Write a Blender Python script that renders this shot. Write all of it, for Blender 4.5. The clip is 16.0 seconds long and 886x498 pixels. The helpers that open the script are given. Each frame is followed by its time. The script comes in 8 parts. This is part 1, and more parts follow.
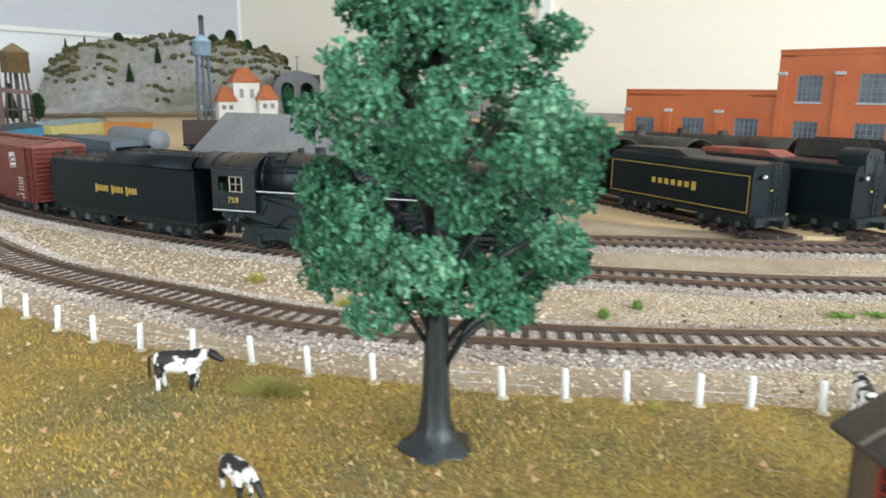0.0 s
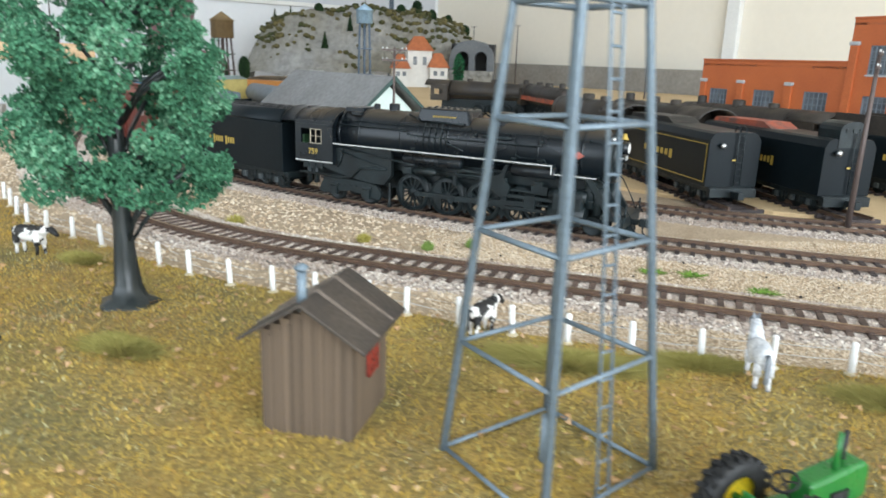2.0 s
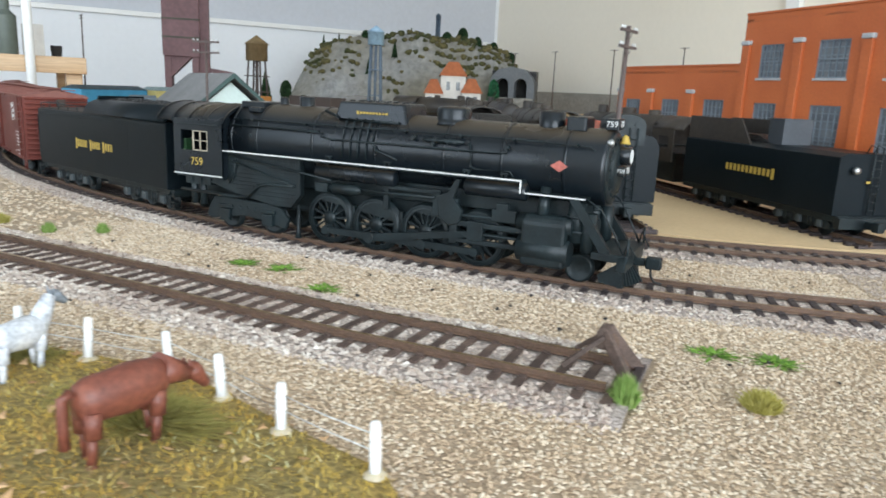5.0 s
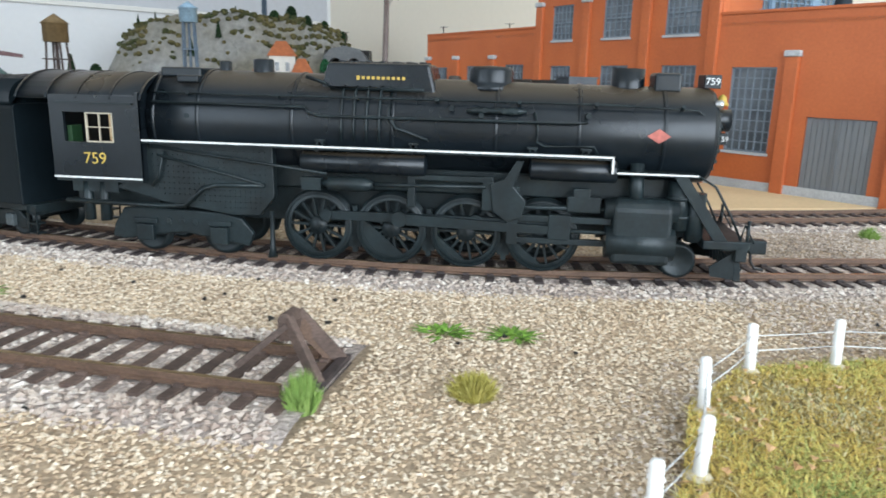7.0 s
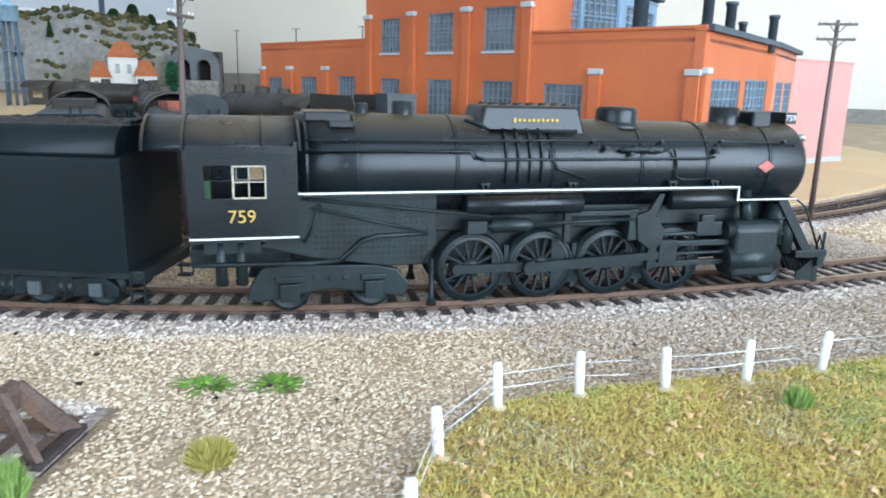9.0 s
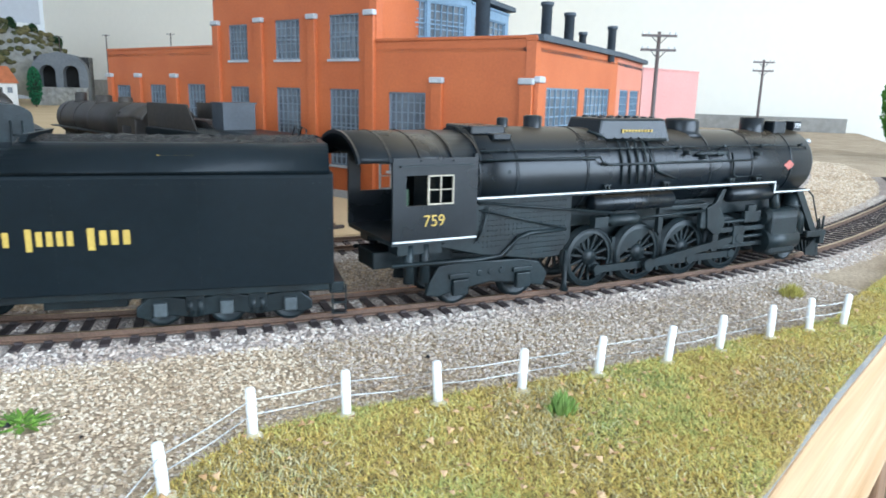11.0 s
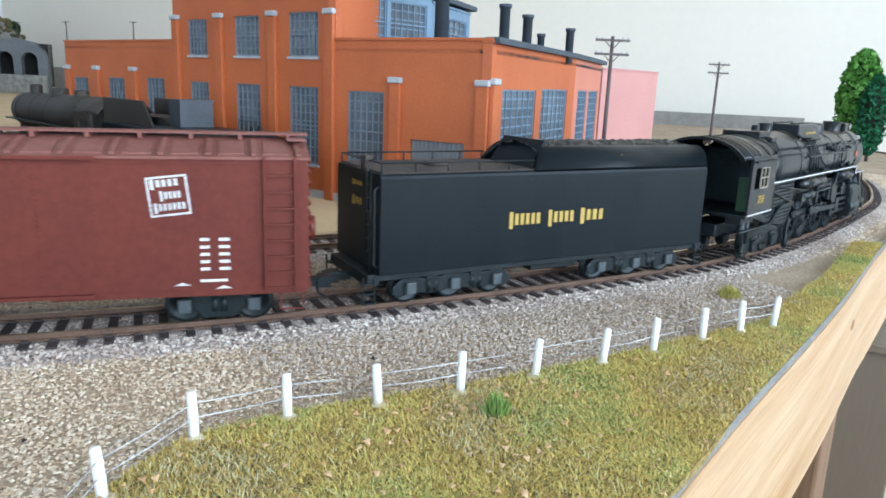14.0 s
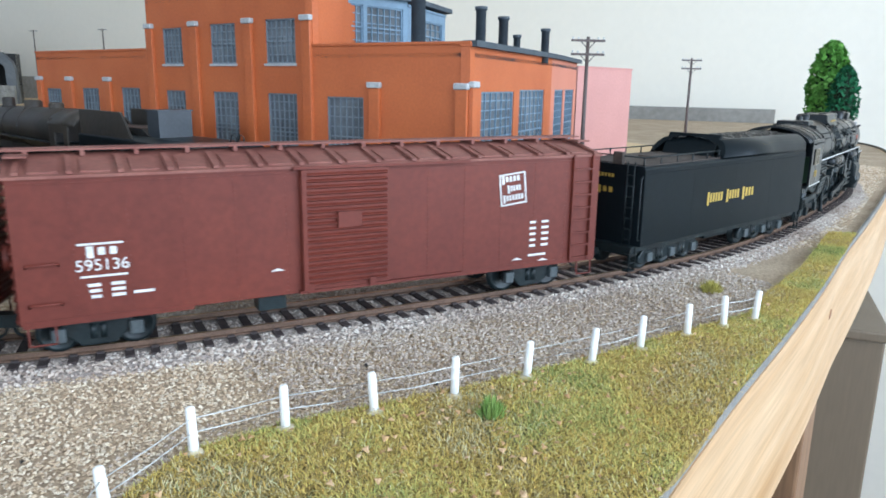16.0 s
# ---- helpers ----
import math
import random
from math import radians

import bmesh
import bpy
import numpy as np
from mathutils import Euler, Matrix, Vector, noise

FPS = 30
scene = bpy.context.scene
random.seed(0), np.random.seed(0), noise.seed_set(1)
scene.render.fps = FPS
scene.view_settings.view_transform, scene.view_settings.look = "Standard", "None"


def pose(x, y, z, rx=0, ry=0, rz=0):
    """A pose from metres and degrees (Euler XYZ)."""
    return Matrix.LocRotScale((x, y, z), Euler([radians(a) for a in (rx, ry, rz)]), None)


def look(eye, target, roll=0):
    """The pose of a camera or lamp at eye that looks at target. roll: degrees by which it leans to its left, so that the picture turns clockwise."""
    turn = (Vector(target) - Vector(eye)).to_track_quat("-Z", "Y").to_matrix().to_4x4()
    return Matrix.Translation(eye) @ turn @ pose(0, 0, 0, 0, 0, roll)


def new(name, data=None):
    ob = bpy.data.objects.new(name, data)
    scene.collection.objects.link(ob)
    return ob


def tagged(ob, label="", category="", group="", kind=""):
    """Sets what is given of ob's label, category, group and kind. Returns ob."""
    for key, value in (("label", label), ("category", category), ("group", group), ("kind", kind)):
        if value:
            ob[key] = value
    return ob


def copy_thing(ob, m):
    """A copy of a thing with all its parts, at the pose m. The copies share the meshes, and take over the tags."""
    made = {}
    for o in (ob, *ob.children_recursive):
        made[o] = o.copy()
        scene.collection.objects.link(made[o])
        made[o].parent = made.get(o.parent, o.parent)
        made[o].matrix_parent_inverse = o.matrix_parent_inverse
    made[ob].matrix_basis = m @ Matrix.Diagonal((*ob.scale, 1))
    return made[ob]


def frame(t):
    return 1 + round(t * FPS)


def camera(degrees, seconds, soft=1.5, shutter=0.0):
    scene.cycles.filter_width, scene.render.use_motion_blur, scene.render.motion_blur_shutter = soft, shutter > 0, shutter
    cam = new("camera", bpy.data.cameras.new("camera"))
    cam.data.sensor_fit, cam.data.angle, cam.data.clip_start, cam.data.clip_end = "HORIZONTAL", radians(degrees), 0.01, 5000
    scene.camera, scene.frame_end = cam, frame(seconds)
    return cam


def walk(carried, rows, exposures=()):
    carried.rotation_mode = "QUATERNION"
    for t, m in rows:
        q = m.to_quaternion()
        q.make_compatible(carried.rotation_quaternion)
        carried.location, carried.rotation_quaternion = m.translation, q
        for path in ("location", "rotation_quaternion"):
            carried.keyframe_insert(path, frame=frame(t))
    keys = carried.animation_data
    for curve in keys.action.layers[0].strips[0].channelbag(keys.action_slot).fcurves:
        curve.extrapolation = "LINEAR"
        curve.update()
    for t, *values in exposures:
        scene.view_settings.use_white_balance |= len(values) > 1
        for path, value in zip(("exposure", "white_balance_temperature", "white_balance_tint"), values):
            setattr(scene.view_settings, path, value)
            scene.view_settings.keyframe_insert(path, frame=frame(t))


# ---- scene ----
cam = camera(63.88, 16.0, soft=1.7, shutter=0.4)
PATH = [  # seconds, metres, then yaw, pitch, roll in degrees
    (0.0, -0.4530, -0.1241, 0.0855, -19.13, -12.47, 0.61),
    (0.5, -0.4237, -0.1549, 0.0812, -15.84, -11.30, 0.33),
    (1.0, -0.3857, -0.1680, 0.0835, -11.59, -13.86, 0.55),
    (1.5, -0.3500, -0.1879, 0.0850, -6.86, -14.95, 1.52),
    (2.0, -0.3054, -0.1970, 0.0802, -2.25, -14.88, 1.96),
    (2.5, -0.2653, -0.1978, 0.0691, 1.79, -14.95, 2.40),
    (3.0, -0.2315, -0.1918, 0.0706, 5.28, -14.11, 2.90),
    (3.5, -0.1936, -0.1791, 0.0724, 6.76, -12.50, 3.07),
    (5.8, -0.0876, -0.1366, 0.0566, 1.87, -12.64, 1.75),
    (6.0, -0.0842, -0.1308, 0.0566, -0.34, -12.73, 1.83),
    (6.5, -0.0809, -0.1248, 0.0534, -3.77, -13.12, 1.96),
    (7.0, -0.0728, -0.1203, 0.0516, -6.42, -13.41, 1.48),
    (7.5, -0.0660, -0.1182, 0.0535, -9.28, -13.68, 1.60),
    (8.0, -0.0601, -0.1151, 0.0539, -12.35, -13.61, 1.86),
    (8.5, -0.0556, -0.1163, 0.0562, -14.51, -13.54, 1.28),
    (9.0, -0.0485, -0.1214, 0.0614, -16.95, -13.22, 1.40),
    (9.5, -0.0424, -0.1223, 0.0647, -18.74, -13.04, 1.55),
    (10.0, -0.0329, -0.1208, 0.0616, -21.23, -12.63, 1.68),
    (12.5, -0.0150, -0.1369, 0.0650, -27.51, -13.06, 1.21),
    (13.0, -0.0147, -0.1364, 0.0647, -27.77, -13.14, 1.55),
    (13.5, -0.0160, -0.1341, 0.0662, -27.80, -13.17, 1.87),
    (14.0, -0.0164, -0.1333, 0.0673, -27.68, -13.02, 2.27),
    (14.5, -0.0157, -0.1342, 0.0672, -28.00, -12.97, 2.03),
    (15.0, -0.0169, -0.1309, 0.0658, -28.50, -13.20, 1.87),
    (15.5, -0.0185, -0.1319, 0.0669, -29.02, -12.99, 1.37),
    (16.0, -0.0195, -0.1338, 0.0695, -29.39, -13.04, 0.87),
]


def eye(x, y, z, yaw, pitch, roll):
    return Matrix.Translation((x, y, z)) @ pose(0, 0, 0, 90 + pitch, 0, yaw) @ pose(0, 0, 0, 0, 0, roll)


walk(cam, [(t, eye(*row)) for t, *row in PATH], [(0, 0.14, 6450, 10), (3.7, -0.08, 6300, 10), (6.0, -0.13, 6200, 10), (7.3, 0.0, 6100, 10), (8.6, 0.16, 5700, 8), (10.2, 0.16, 5600, 8), (12.5, -0.06, 5550, 8), (14.2, -0.16, 5600, 9), (16, -0.2, 5600, 9)])

# ---- light: a room with two windows, day outside ----
world = bpy.data.worlds.new("day")
scene.world = world
world.use_nodes = True
sky = world.node_tree.nodes.new("ShaderNodeTexSky")
sky.sky_type, sky.sun_disc = "NISHITA", False
sky.sun_elevation, sky.sun_rotation = radians(38), radians(150)
world.node_tree.links.new(sky.outputs[0], world.node_tree.nodes["Background"].inputs[0])
world.node_tree.nodes["Background"].inputs[1].default_value = 0.15

MM = 0.001
CORNER = Vector((-230, 3300))                 # the room's corner, in millimetres
ALONG = Vector((0.579, -0.815))               # along the cream wall
ACROSS = Vector((-0.815, -0.579))             # along the pale wall
ROOM_U, ROOM_V, FLOOR_Z, CEIL_Z = 4705, 4223, -1000, 1450


def room(u, v, z=0.0):
    p = CORNER + ALONG * u + ACROSS * v
    return Vector((p.x, p.y, z))


def window_lamp(name, u, v, z, w, h, aim, power, colour):
    data = bpy.data.lights.new(name, "AREA")
    data.shape, data.size, data.size_y, data.energy, data.color = "RECTANGLE", w * MM, h * MM, power, colour
    ob = new(name, data)
    p = room(u, v, z) * MM
    q = p + Vector((aim.x, aim.y, -0.12))
    ob.matrix_world = look(p, q)
    return ob


window_lamp("window_light_east", ROOM_U - 20, 2023, 560, 2400, 1250, -ALONG, 88, (0.84, 0.93, 1.0))
window_lamp("window_light_south", 2705, ROOM_V - 20, 560, 2200, 1250, -ACROSS, 40, (0.82, 0.92, 1.0))


# ---- materials ----
def mat(name, colour, rough=0.6, metal=0.0, var=0.25, fine=900.0, coarse=90.0, bump=0.2, second=None, amount=0.5, spec=0.5, per=0.0, scale3=(1, 1, 1), depth=0.0004, space="Object"):
    """A surface with grain at two scales; fine and coarse are cells a metre; second is a stain colour; per varies it from piece to piece."""
    m = bpy.data.materials.new(name)
    m.use_nodes = True
    nt = m.node_tree
    N, L = nt.nodes, nt.links
    b = N["Principled BSDF"]
    tc = N.new("ShaderNodeTexCoord")
    mp = N.new("ShaderNodeMapping")
    mp.inputs["Scale"].default_value = scale3
    L.new(tc.outputs[space], mp.inputs[0])
    n1, n2 = N.new("ShaderNodeTexNoise"), N.new("ShaderNodeTexNoise")
    n1.inputs["Scale"].default_value, n1.inputs["Detail"].default_value = fine, 4
    n2.inputs["Scale"].default_value, n2.inputs["Detail"].default_value = coarse, 3
    L.new(mp.outputs[0], n1.inputs["Vector"])
    L.new(mp.outputs[0], n2.inputs["Vector"])
    r2 = N.new("ShaderNodeValToRGB")
    r2.color_ramp.elements[0].position, r2.color_ramp.elements[1].position = 0.5 - amount * 0.3, 0.5 + amount * 0.3
    r2.color_ramp.elements[0].color = (*colour, 1)
    r2.color_ramp.elements[1].color = (*(second or tuple(c * (1 - var) for c in colour)), 1)
    L.new(n2.outputs[0], r2.inputs[0])
    hsv = N.new("ShaderNodeHueSaturation")
    mr = N.new("ShaderNodeMapRange")
    mr.inputs[3].default_value, mr.inputs[4].default_value = 1 - var, 1 + var
    mr.inputs[1].default_value, mr.inputs[2].default_value = 0.3, 0.7
    L.new(n1.outputs[0], mr.inputs[0])
    val = mr.outputs[0]
    if per:
        oi = N.new("ShaderNodeObjectInfo")
        geo = N.new("ShaderNodeNewGeometry")
        add = N.new("ShaderNodeMath")
        L.new(oi.outputs["Random"], add.inputs[0])
        L.new(geo.outputs["Random Per Island"], add.inputs[1])
        fr = N.new("ShaderNodeMath")
        fr.operation = "FRACT"
        L.new(add.outputs[0], fr.inputs[0])
        m2 = N.new("ShaderNodeMapRange")
        m2.inputs[3].default_value, m2.inputs[4].default_value = 1 - per, 1 + per
        L.new(fr.outputs[0], m2.inputs[0])
        mul = N.new("ShaderNodeMath")
        mul.operation = "MULTIPLY"
        L.new(val, mul.inputs[0])
        L.new(m2.outputs[0], mul.inputs[1])
        val = mul.outputs[0]
    L.new(val, hsv.inputs["Value"])
    L.new(r2.outputs[0], hsv.inputs["Color"])
    L.new(hsv.outputs[0], b.inputs["Base Color"])
    rr = N.new("ShaderNodeMapRange")
    rr.inputs[3].default_value, rr.inputs[4].default_value = max(0.05, rough - 0.1), min(1, rough + 0.1)
    L.new(n2.outputs[0], rr.inputs[0])
    L.new(rr.outputs[0], b.inputs["Roughness"])
    b.inputs["Metallic"].default_value = metal
    b.inputs["Specular IOR Level"].default_value = spec
    if bump:
        bp = N.new("ShaderNodeBump")
        bp.inputs["Strength"].default_value, bp.inputs["Distance"].default_value = bump, depth
        L.new(n1.outputs[0], bp.inputs["Height"])
        L.new(bp.outputs[0], b.inputs["Normal"])
    return m


def ramp_mat(name, colours, rough=0.9, fine=700.0, bump=0.0, coarse=25.0, patch=0.4):
    """For loose stuff: every island takes one of several colours, shifted by a broad patchiness."""
    m = bpy.data.materials.new(name)
    m.use_nodes = True
    N, L = m.node_tree.nodes, m.node_tree.links
    b = N["Principled BSDF"]
    geo = N.new("ShaderNodeNewGeometry")
    tc = N.new("ShaderNodeTexCoord")
    no = N.new("ShaderNodeTexNoise")
    no.inputs["Scale"].default_value, no.inputs["Detail"].default_value = coarse, 3
    L.new(tc.outputs["Object"], no.inputs["Vector"])
    mix = N.new("ShaderNodeMath")
    mix.operation = "MULTIPLY_ADD"
    mix.inputs[1].default_value = 1 - patch
    L.new(geo.outputs["Random Per Island"], mix.inputs[0])
    sub = N.new("ShaderNodeMapRange")
    sub.inputs[1].default_value, sub.inputs[2].default_value = 0.36, 0.64
    sub.inputs[3].default_value, sub.inputs[4].default_value = 0.0, patch
    L.new(no.outputs[0], sub.inputs[0])
    L.new(sub.outputs[0], mix.inputs[2])
    ramp = N.new("ShaderNodeValToRGB")
    el = ramp.color_ramp.elements
    while len(el) < len(colours):
        el.new(0.5)
    for i, c in enumerate(colours):
        el[i].position = i / (len(colours) - 1)
        el[i].color = (*c, 1)
    L.new(mix.outputs[0], ramp.inputs[0])
    L.new(ramp.outputs[0], b.inputs["Base Color"])
    b.inputs["Roughness"].default_value = rough
    b.inputs["Specular IOR Level"].default_value = 0.25
    return m


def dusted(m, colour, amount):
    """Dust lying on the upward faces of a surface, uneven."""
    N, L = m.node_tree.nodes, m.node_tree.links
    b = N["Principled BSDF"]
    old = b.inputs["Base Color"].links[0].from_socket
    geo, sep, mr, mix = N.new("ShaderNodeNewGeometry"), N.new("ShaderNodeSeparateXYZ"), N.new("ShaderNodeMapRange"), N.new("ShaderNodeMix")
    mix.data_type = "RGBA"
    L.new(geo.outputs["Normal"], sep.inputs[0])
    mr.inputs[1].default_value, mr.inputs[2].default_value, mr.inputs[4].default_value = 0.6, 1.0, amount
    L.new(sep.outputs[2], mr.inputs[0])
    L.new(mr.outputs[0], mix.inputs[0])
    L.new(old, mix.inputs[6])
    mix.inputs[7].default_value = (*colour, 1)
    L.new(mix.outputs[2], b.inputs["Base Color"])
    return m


M_WALL_CREAM = mat("cream_wall_paint", (0.86, 0.80, 0.69), 0.85, var=0.012, fine=60, coarse=2, bump=0.03, depth=0.001)
M_WALL_PALE = mat("pale_wall_paint", (0.82, 0.84, 0.87), 0.85, var=0.012, fine=60, coarse=2, bump=0.03, depth=0.001)
M_CEIL = mat("ceiling_paint", (0.82, 0.82, 0.80), 0.9, var=0.03, fine=60, coarse=2, bump=0.05)
M_TILE = mat("floor_tile_glaze", (0.20, 0.15, 0.105), 0.75, var=0.05, fine=60, coarse=4, bump=0.05)
M_GROUT = mat("grout", (0.35, 0.31, 0.27), 0.9)
M_WHITE = mat("white_enamel", (0.82, 0.82, 0.80), 0.4, var=0.04, fine=200, coarse=20, bump=0.05)
M_PINE = mat("pine_board", (0.60, 0.42, 0.25), 0.5, var=0.14, fine=420, coarse=42, bump=0.15, second=(0.42, 0.24, 0.10), scale3=(0.10, 0.10, 2.2), amount=0.8)
M_PINE_TOP = mat("grey_board_edge", (0.22, 0.21, 0.19), 0.85, var=0.2, fine=800, coarse=60)
M_LEG = mat("dark_stained_wood", (0.22, 0.12, 0.06), 0.6, var=0.2, fine=400, coarse=30, scale3=(1, 1, 0.1))
M_CUPBOARD = mat("brown_grey_laminate", (0.20, 0.15, 0.10), 0.5, var=0.06, fine=200, coarse=6, bump=0.05, scale3=(1, 1, 0.1))
M_EARTH = mat("sandy_gravel", (0.46, 0.36, 0.25), 0.95, var=0.3, fine=1100, coarse=30, bump=0.8, second=(0.36, 0.27, 0.18), depth=0.0006)
M_TURF = mat("dry_turf", (0.33, 0.22, 0.055), 0.95, var=0.45, fine=900, coarse=22, bump=0.8, second=(0.20, 0.165, 0.065), depth=0.0008)
M_YARD = mat("sandy_yard_board", (0.62, 0.46, 0.26), 0.8, var=0.06, fine=500, coarse=8, bump=0.15, second=(0.56, 0.40, 0.22))
M_BALLAST = mat("ballast_bed", (0.40, 0.34, 0.30), 0.95, var=0.4, fine=1300, coarse=60, bump=1.0, depth=0.0008, second=(0.30, 0.25, 0.22))
M_STONE = ramp_mat("ballast_stones", [(0.20, 0.145, 0.12), (0.40, 0.315, 0.26), (0.57, 0.48, 0.40), (0.46, 0.385, 0.33), (0.78, 0.72, 0.64), (0.30, 0.235, 0.20)], coarse=15)
M_GREYGRIT = ramp_mat("grey_grit", [(0.20, 0.155, 0.12), (0.36, 0.29, 0.23), (0.50, 0.415, 0.34), (0.64, 0.56, 0.48), (0.30, 0.235, 0.18)], coarse=15)
M_GRAVEL = ramp_mat("gravel_grains", [(0.30, 0.21, 0.135), (0.50, 0.375, 0.25), (0.60, 0.465, 0.32), (0.78, 0.68, 0.53), (0.42, 0.32, 0.225), (0.64, 0.49, 0.32)], coarse=12)
M_GRASS = ramp_mat("mixed_flock_grass", [(0.13, 0.115, 0.055), (0.27, 0.225, 0.07), (0.46, 0.32, 0.08), (0.62, 0.42, 0.08), (0.46, 0.27, 0.065), (0.24, 0.18, 0.10), (0.66, 0.52, 0.27)], coarse=19, patch=0.66)
M_GRASS_G = ramp_mat("green_flock_grass", [(0.18, 0.26, 0.04), (0.30, 0.36, 0.08), (0.42, 0.44, 0.14), (0.34, 0.40, 0.10)], coarse=20)
M_GRASS_V = ramp_mat("verge_flock_grass", [(0.15, 0.20, 0.055), (0.29, 0.34, 0.10), (0.46, 0.46, 0.15), (0.64, 0.54, 0.16), (0.56, 0.39, 0.10), (0.34, 0.26, 0.11), (0.78, 0.71, 0.44)], coarse=26, patch=0.6)
M_TUFT = ramp_mat("grass_tuft", [(0.13, 0.22, 0.05), (0.22, 0.34, 0.08), (0.34, 0.44, 0.14)])
M_TUFT_Y = ramp_mat("olive_grass_tuft", [(0.30, 0.27, 0.06), (0.42, 0.37, 0.09), (0.52, 0.46, 0.15)])
M_BUSH = ramp_mat("brushy_weeds", [(0.20, 0.18, 0.05), (0.32, 0.29, 0.08), (0.42, 0.37, 0.12), (0.26, 0.21, 0.06)])
M_LITTER = ramp_mat("fallen_leaf", [(0.28, 0.15, 0.06), (0.44, 0.27, 0.13), (0.56, 0.39, 0.23)])
M_FIBRE = ramp_mat("long_grass_fibres", [(0.36, 0.38, 0.12), (0.56, 0.52, 0.18), (0.70, 0.56, 0.16), (0.62, 0.40, 0.10), (0.72, 0.70, 0.42), (0.30, 0.38, 0.14)], coarse=22, patch=0.5)
M_TIE = mat("tie_brown_plastic", (0.10, 0.065, 0.05), 0.75, var=0.3, fine=1500, coarse=200, bump=0.3, per=0.25, scale3=(0.4, 1, 1), depth=0.0002)
M_TIE_DARK = mat("tie_dark_plastic", (0.045, 0.032, 0.030), 0.75, var=0.3, fine=1500, coarse=200, bump=0.3, per=0.25, depth=0.0002)
M_RAIL = mat("rail_rust_brown", (0.135, 0.080, 0.052), 0.6, 0.2, var=0.25, fine=1500, coarse=120)
M_RAILTOP = mat("rail_head_steel", (0.50, 0.36, 0.20), 0.35, 0.9, var=0.15, fine=800, coarse=60)
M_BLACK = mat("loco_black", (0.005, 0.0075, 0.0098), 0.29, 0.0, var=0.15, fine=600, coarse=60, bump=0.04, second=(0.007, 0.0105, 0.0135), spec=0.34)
M_BLACK_M = mat("chassis_grey_black", (0.0135, 0.021, 0.023), 0.42, 0.1, var=0.25, fine=900, coarse=120, bump=0.1, second=(0.007, 0.0105, 0.0115), spec=0.3)
M_TENDER = mat("tender_black_paint", (0.0046, 0.0080, 0.0102), 0.36, 0.0, var=0.12, fine=500, coarse=40, bump=0.03, second=(0.006, 0.0098, 0.0122), spec=0.15)
M_WHITELINE = mat("white_stripe", (0.62, 0.62, 0.60), 0.5, var=0.15)
M_GOLD = mat("gold_lettering", (0.44, 0.30, 0.05), 0.55, var=0.1)
M_STEEL = mat("bright_steel", (0.45, 0.46, 0.46), 0.3, 0.9, var=0.1)
M_BOXRED = mat("boxcar_red_paint", (0.125, 0.026, 0.016), 0.5, var=0.12, fine=500, coarse=30, bump=0.06, second=(0.100, 0.021, 0.014), spec=0.26)
M_BOXROOF = mat("dusty_boxcar_roof", (0.20, 0.075, 0.055), 0.7, var=0.15, fine=600, coarse=60, second=(0.165, 0.052, 0.038))
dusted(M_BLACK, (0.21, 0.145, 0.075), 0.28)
M_COAL = mat("coal_black", (0.012, 0.011, 0.010), 0.35, var=0.4, fine=1500, coarse=300, bump=1.0, depth=0.001)
M_BRICK = mat("orange_brick_plastic", (0.46, 0.115, 0.030), 0.55, var=0.08, fine=700, coarse=25, bump=0.1, second=(0.40, 0.095, 0.025))
# Paler copy of the orange brick: window light put into its colour.
M_BRICK_LIT = mat("lit_brick_plastic", (0.52, 0.19, 0.12), 0.7, var=0.06, fine=700, coarse=25, bump=0.1)
M_CAP = mat("grey_stone_cap", (0.42, 0.42, 0.42), 0.8, var=0.15)
M_SASH = mat("slate_blue_sash", (0.17, 0.20, 0.23), 0.6, var=0.12)
M_BRICK_P = mat("pale_pink_plastic", (0.52, 0.26, 0.23), 0.7, var=0.06, fine=500, coarse=20, bump=0.1)
M_PANE = mat("milky_pane", (0.085, 0.095, 0.105), 0.15, var=0.3, fine=60, coarse=40, bump=0.0, second=(0.17, 0.185, 0.20))
M_ROOFDK = mat("dark_blue_grey_roof", (0.055, 0.068, 0.082), 0.7, var=0.15)
M_DOORGREY = mat("grey_door", (0.16, 0.165, 0.17), 0.6, var=0.12, scale3=(1, 1, 0.1))
M_FOLIAGE = ramp_mat("foam_foliage", [(0.018, 0.065, 0.032), (0.045, 0.150, 0.080), (0.090, 0.250, 0.140), (0.24, 0.44, 0.29)], coarse=40)
M_TRUNK = mat("dark_green_trunk_plastic", (0.020, 0.026, 0.026), 0.35, var=0.2, fine=700, coarse=120, bump=0.4, scale3=(1, 1, 0.2))
M_SHED = mat("weathered_plank", (0.135, 0.094, 0.060), 0.8, var=0.25, fine=900, coarse=100, bump=0.3, scale3=(1, 1, 0.12), second=(0.085, 0.060, 0.040), per=0.2)
M_SHEDROOF = mat("tarpaper_roof", (0.040, 0.032, 0.026), 0.7, var=0.25, second=(0.070, 0.054, 0.040))
M_REDSASH = mat("red_sash", (0.28, 0.035, 0.02), 0.6)
M_MILL = mat("blue_grey_steel_paint", (0.17, 0.22, 0.26), 0.45, 0.1, var=0.15, fine=900, coarse=150)
M_COWW = mat("cow_hide", (0.80, 0.78, 0.74), 0.6, var=0.03, fine=400, coarse=150, bump=0.05, second=(0.015, 0.014, 0.013), amount=0.05)
M_COWB = mat("black_hide", (0.015, 0.014, 0.013), 0.55)
M_HORSE = mat("white_grey_hide", (0.74, 0.74, 0.74), 0.6, second=(0.45, 0.47, 0.50), coarse=150)
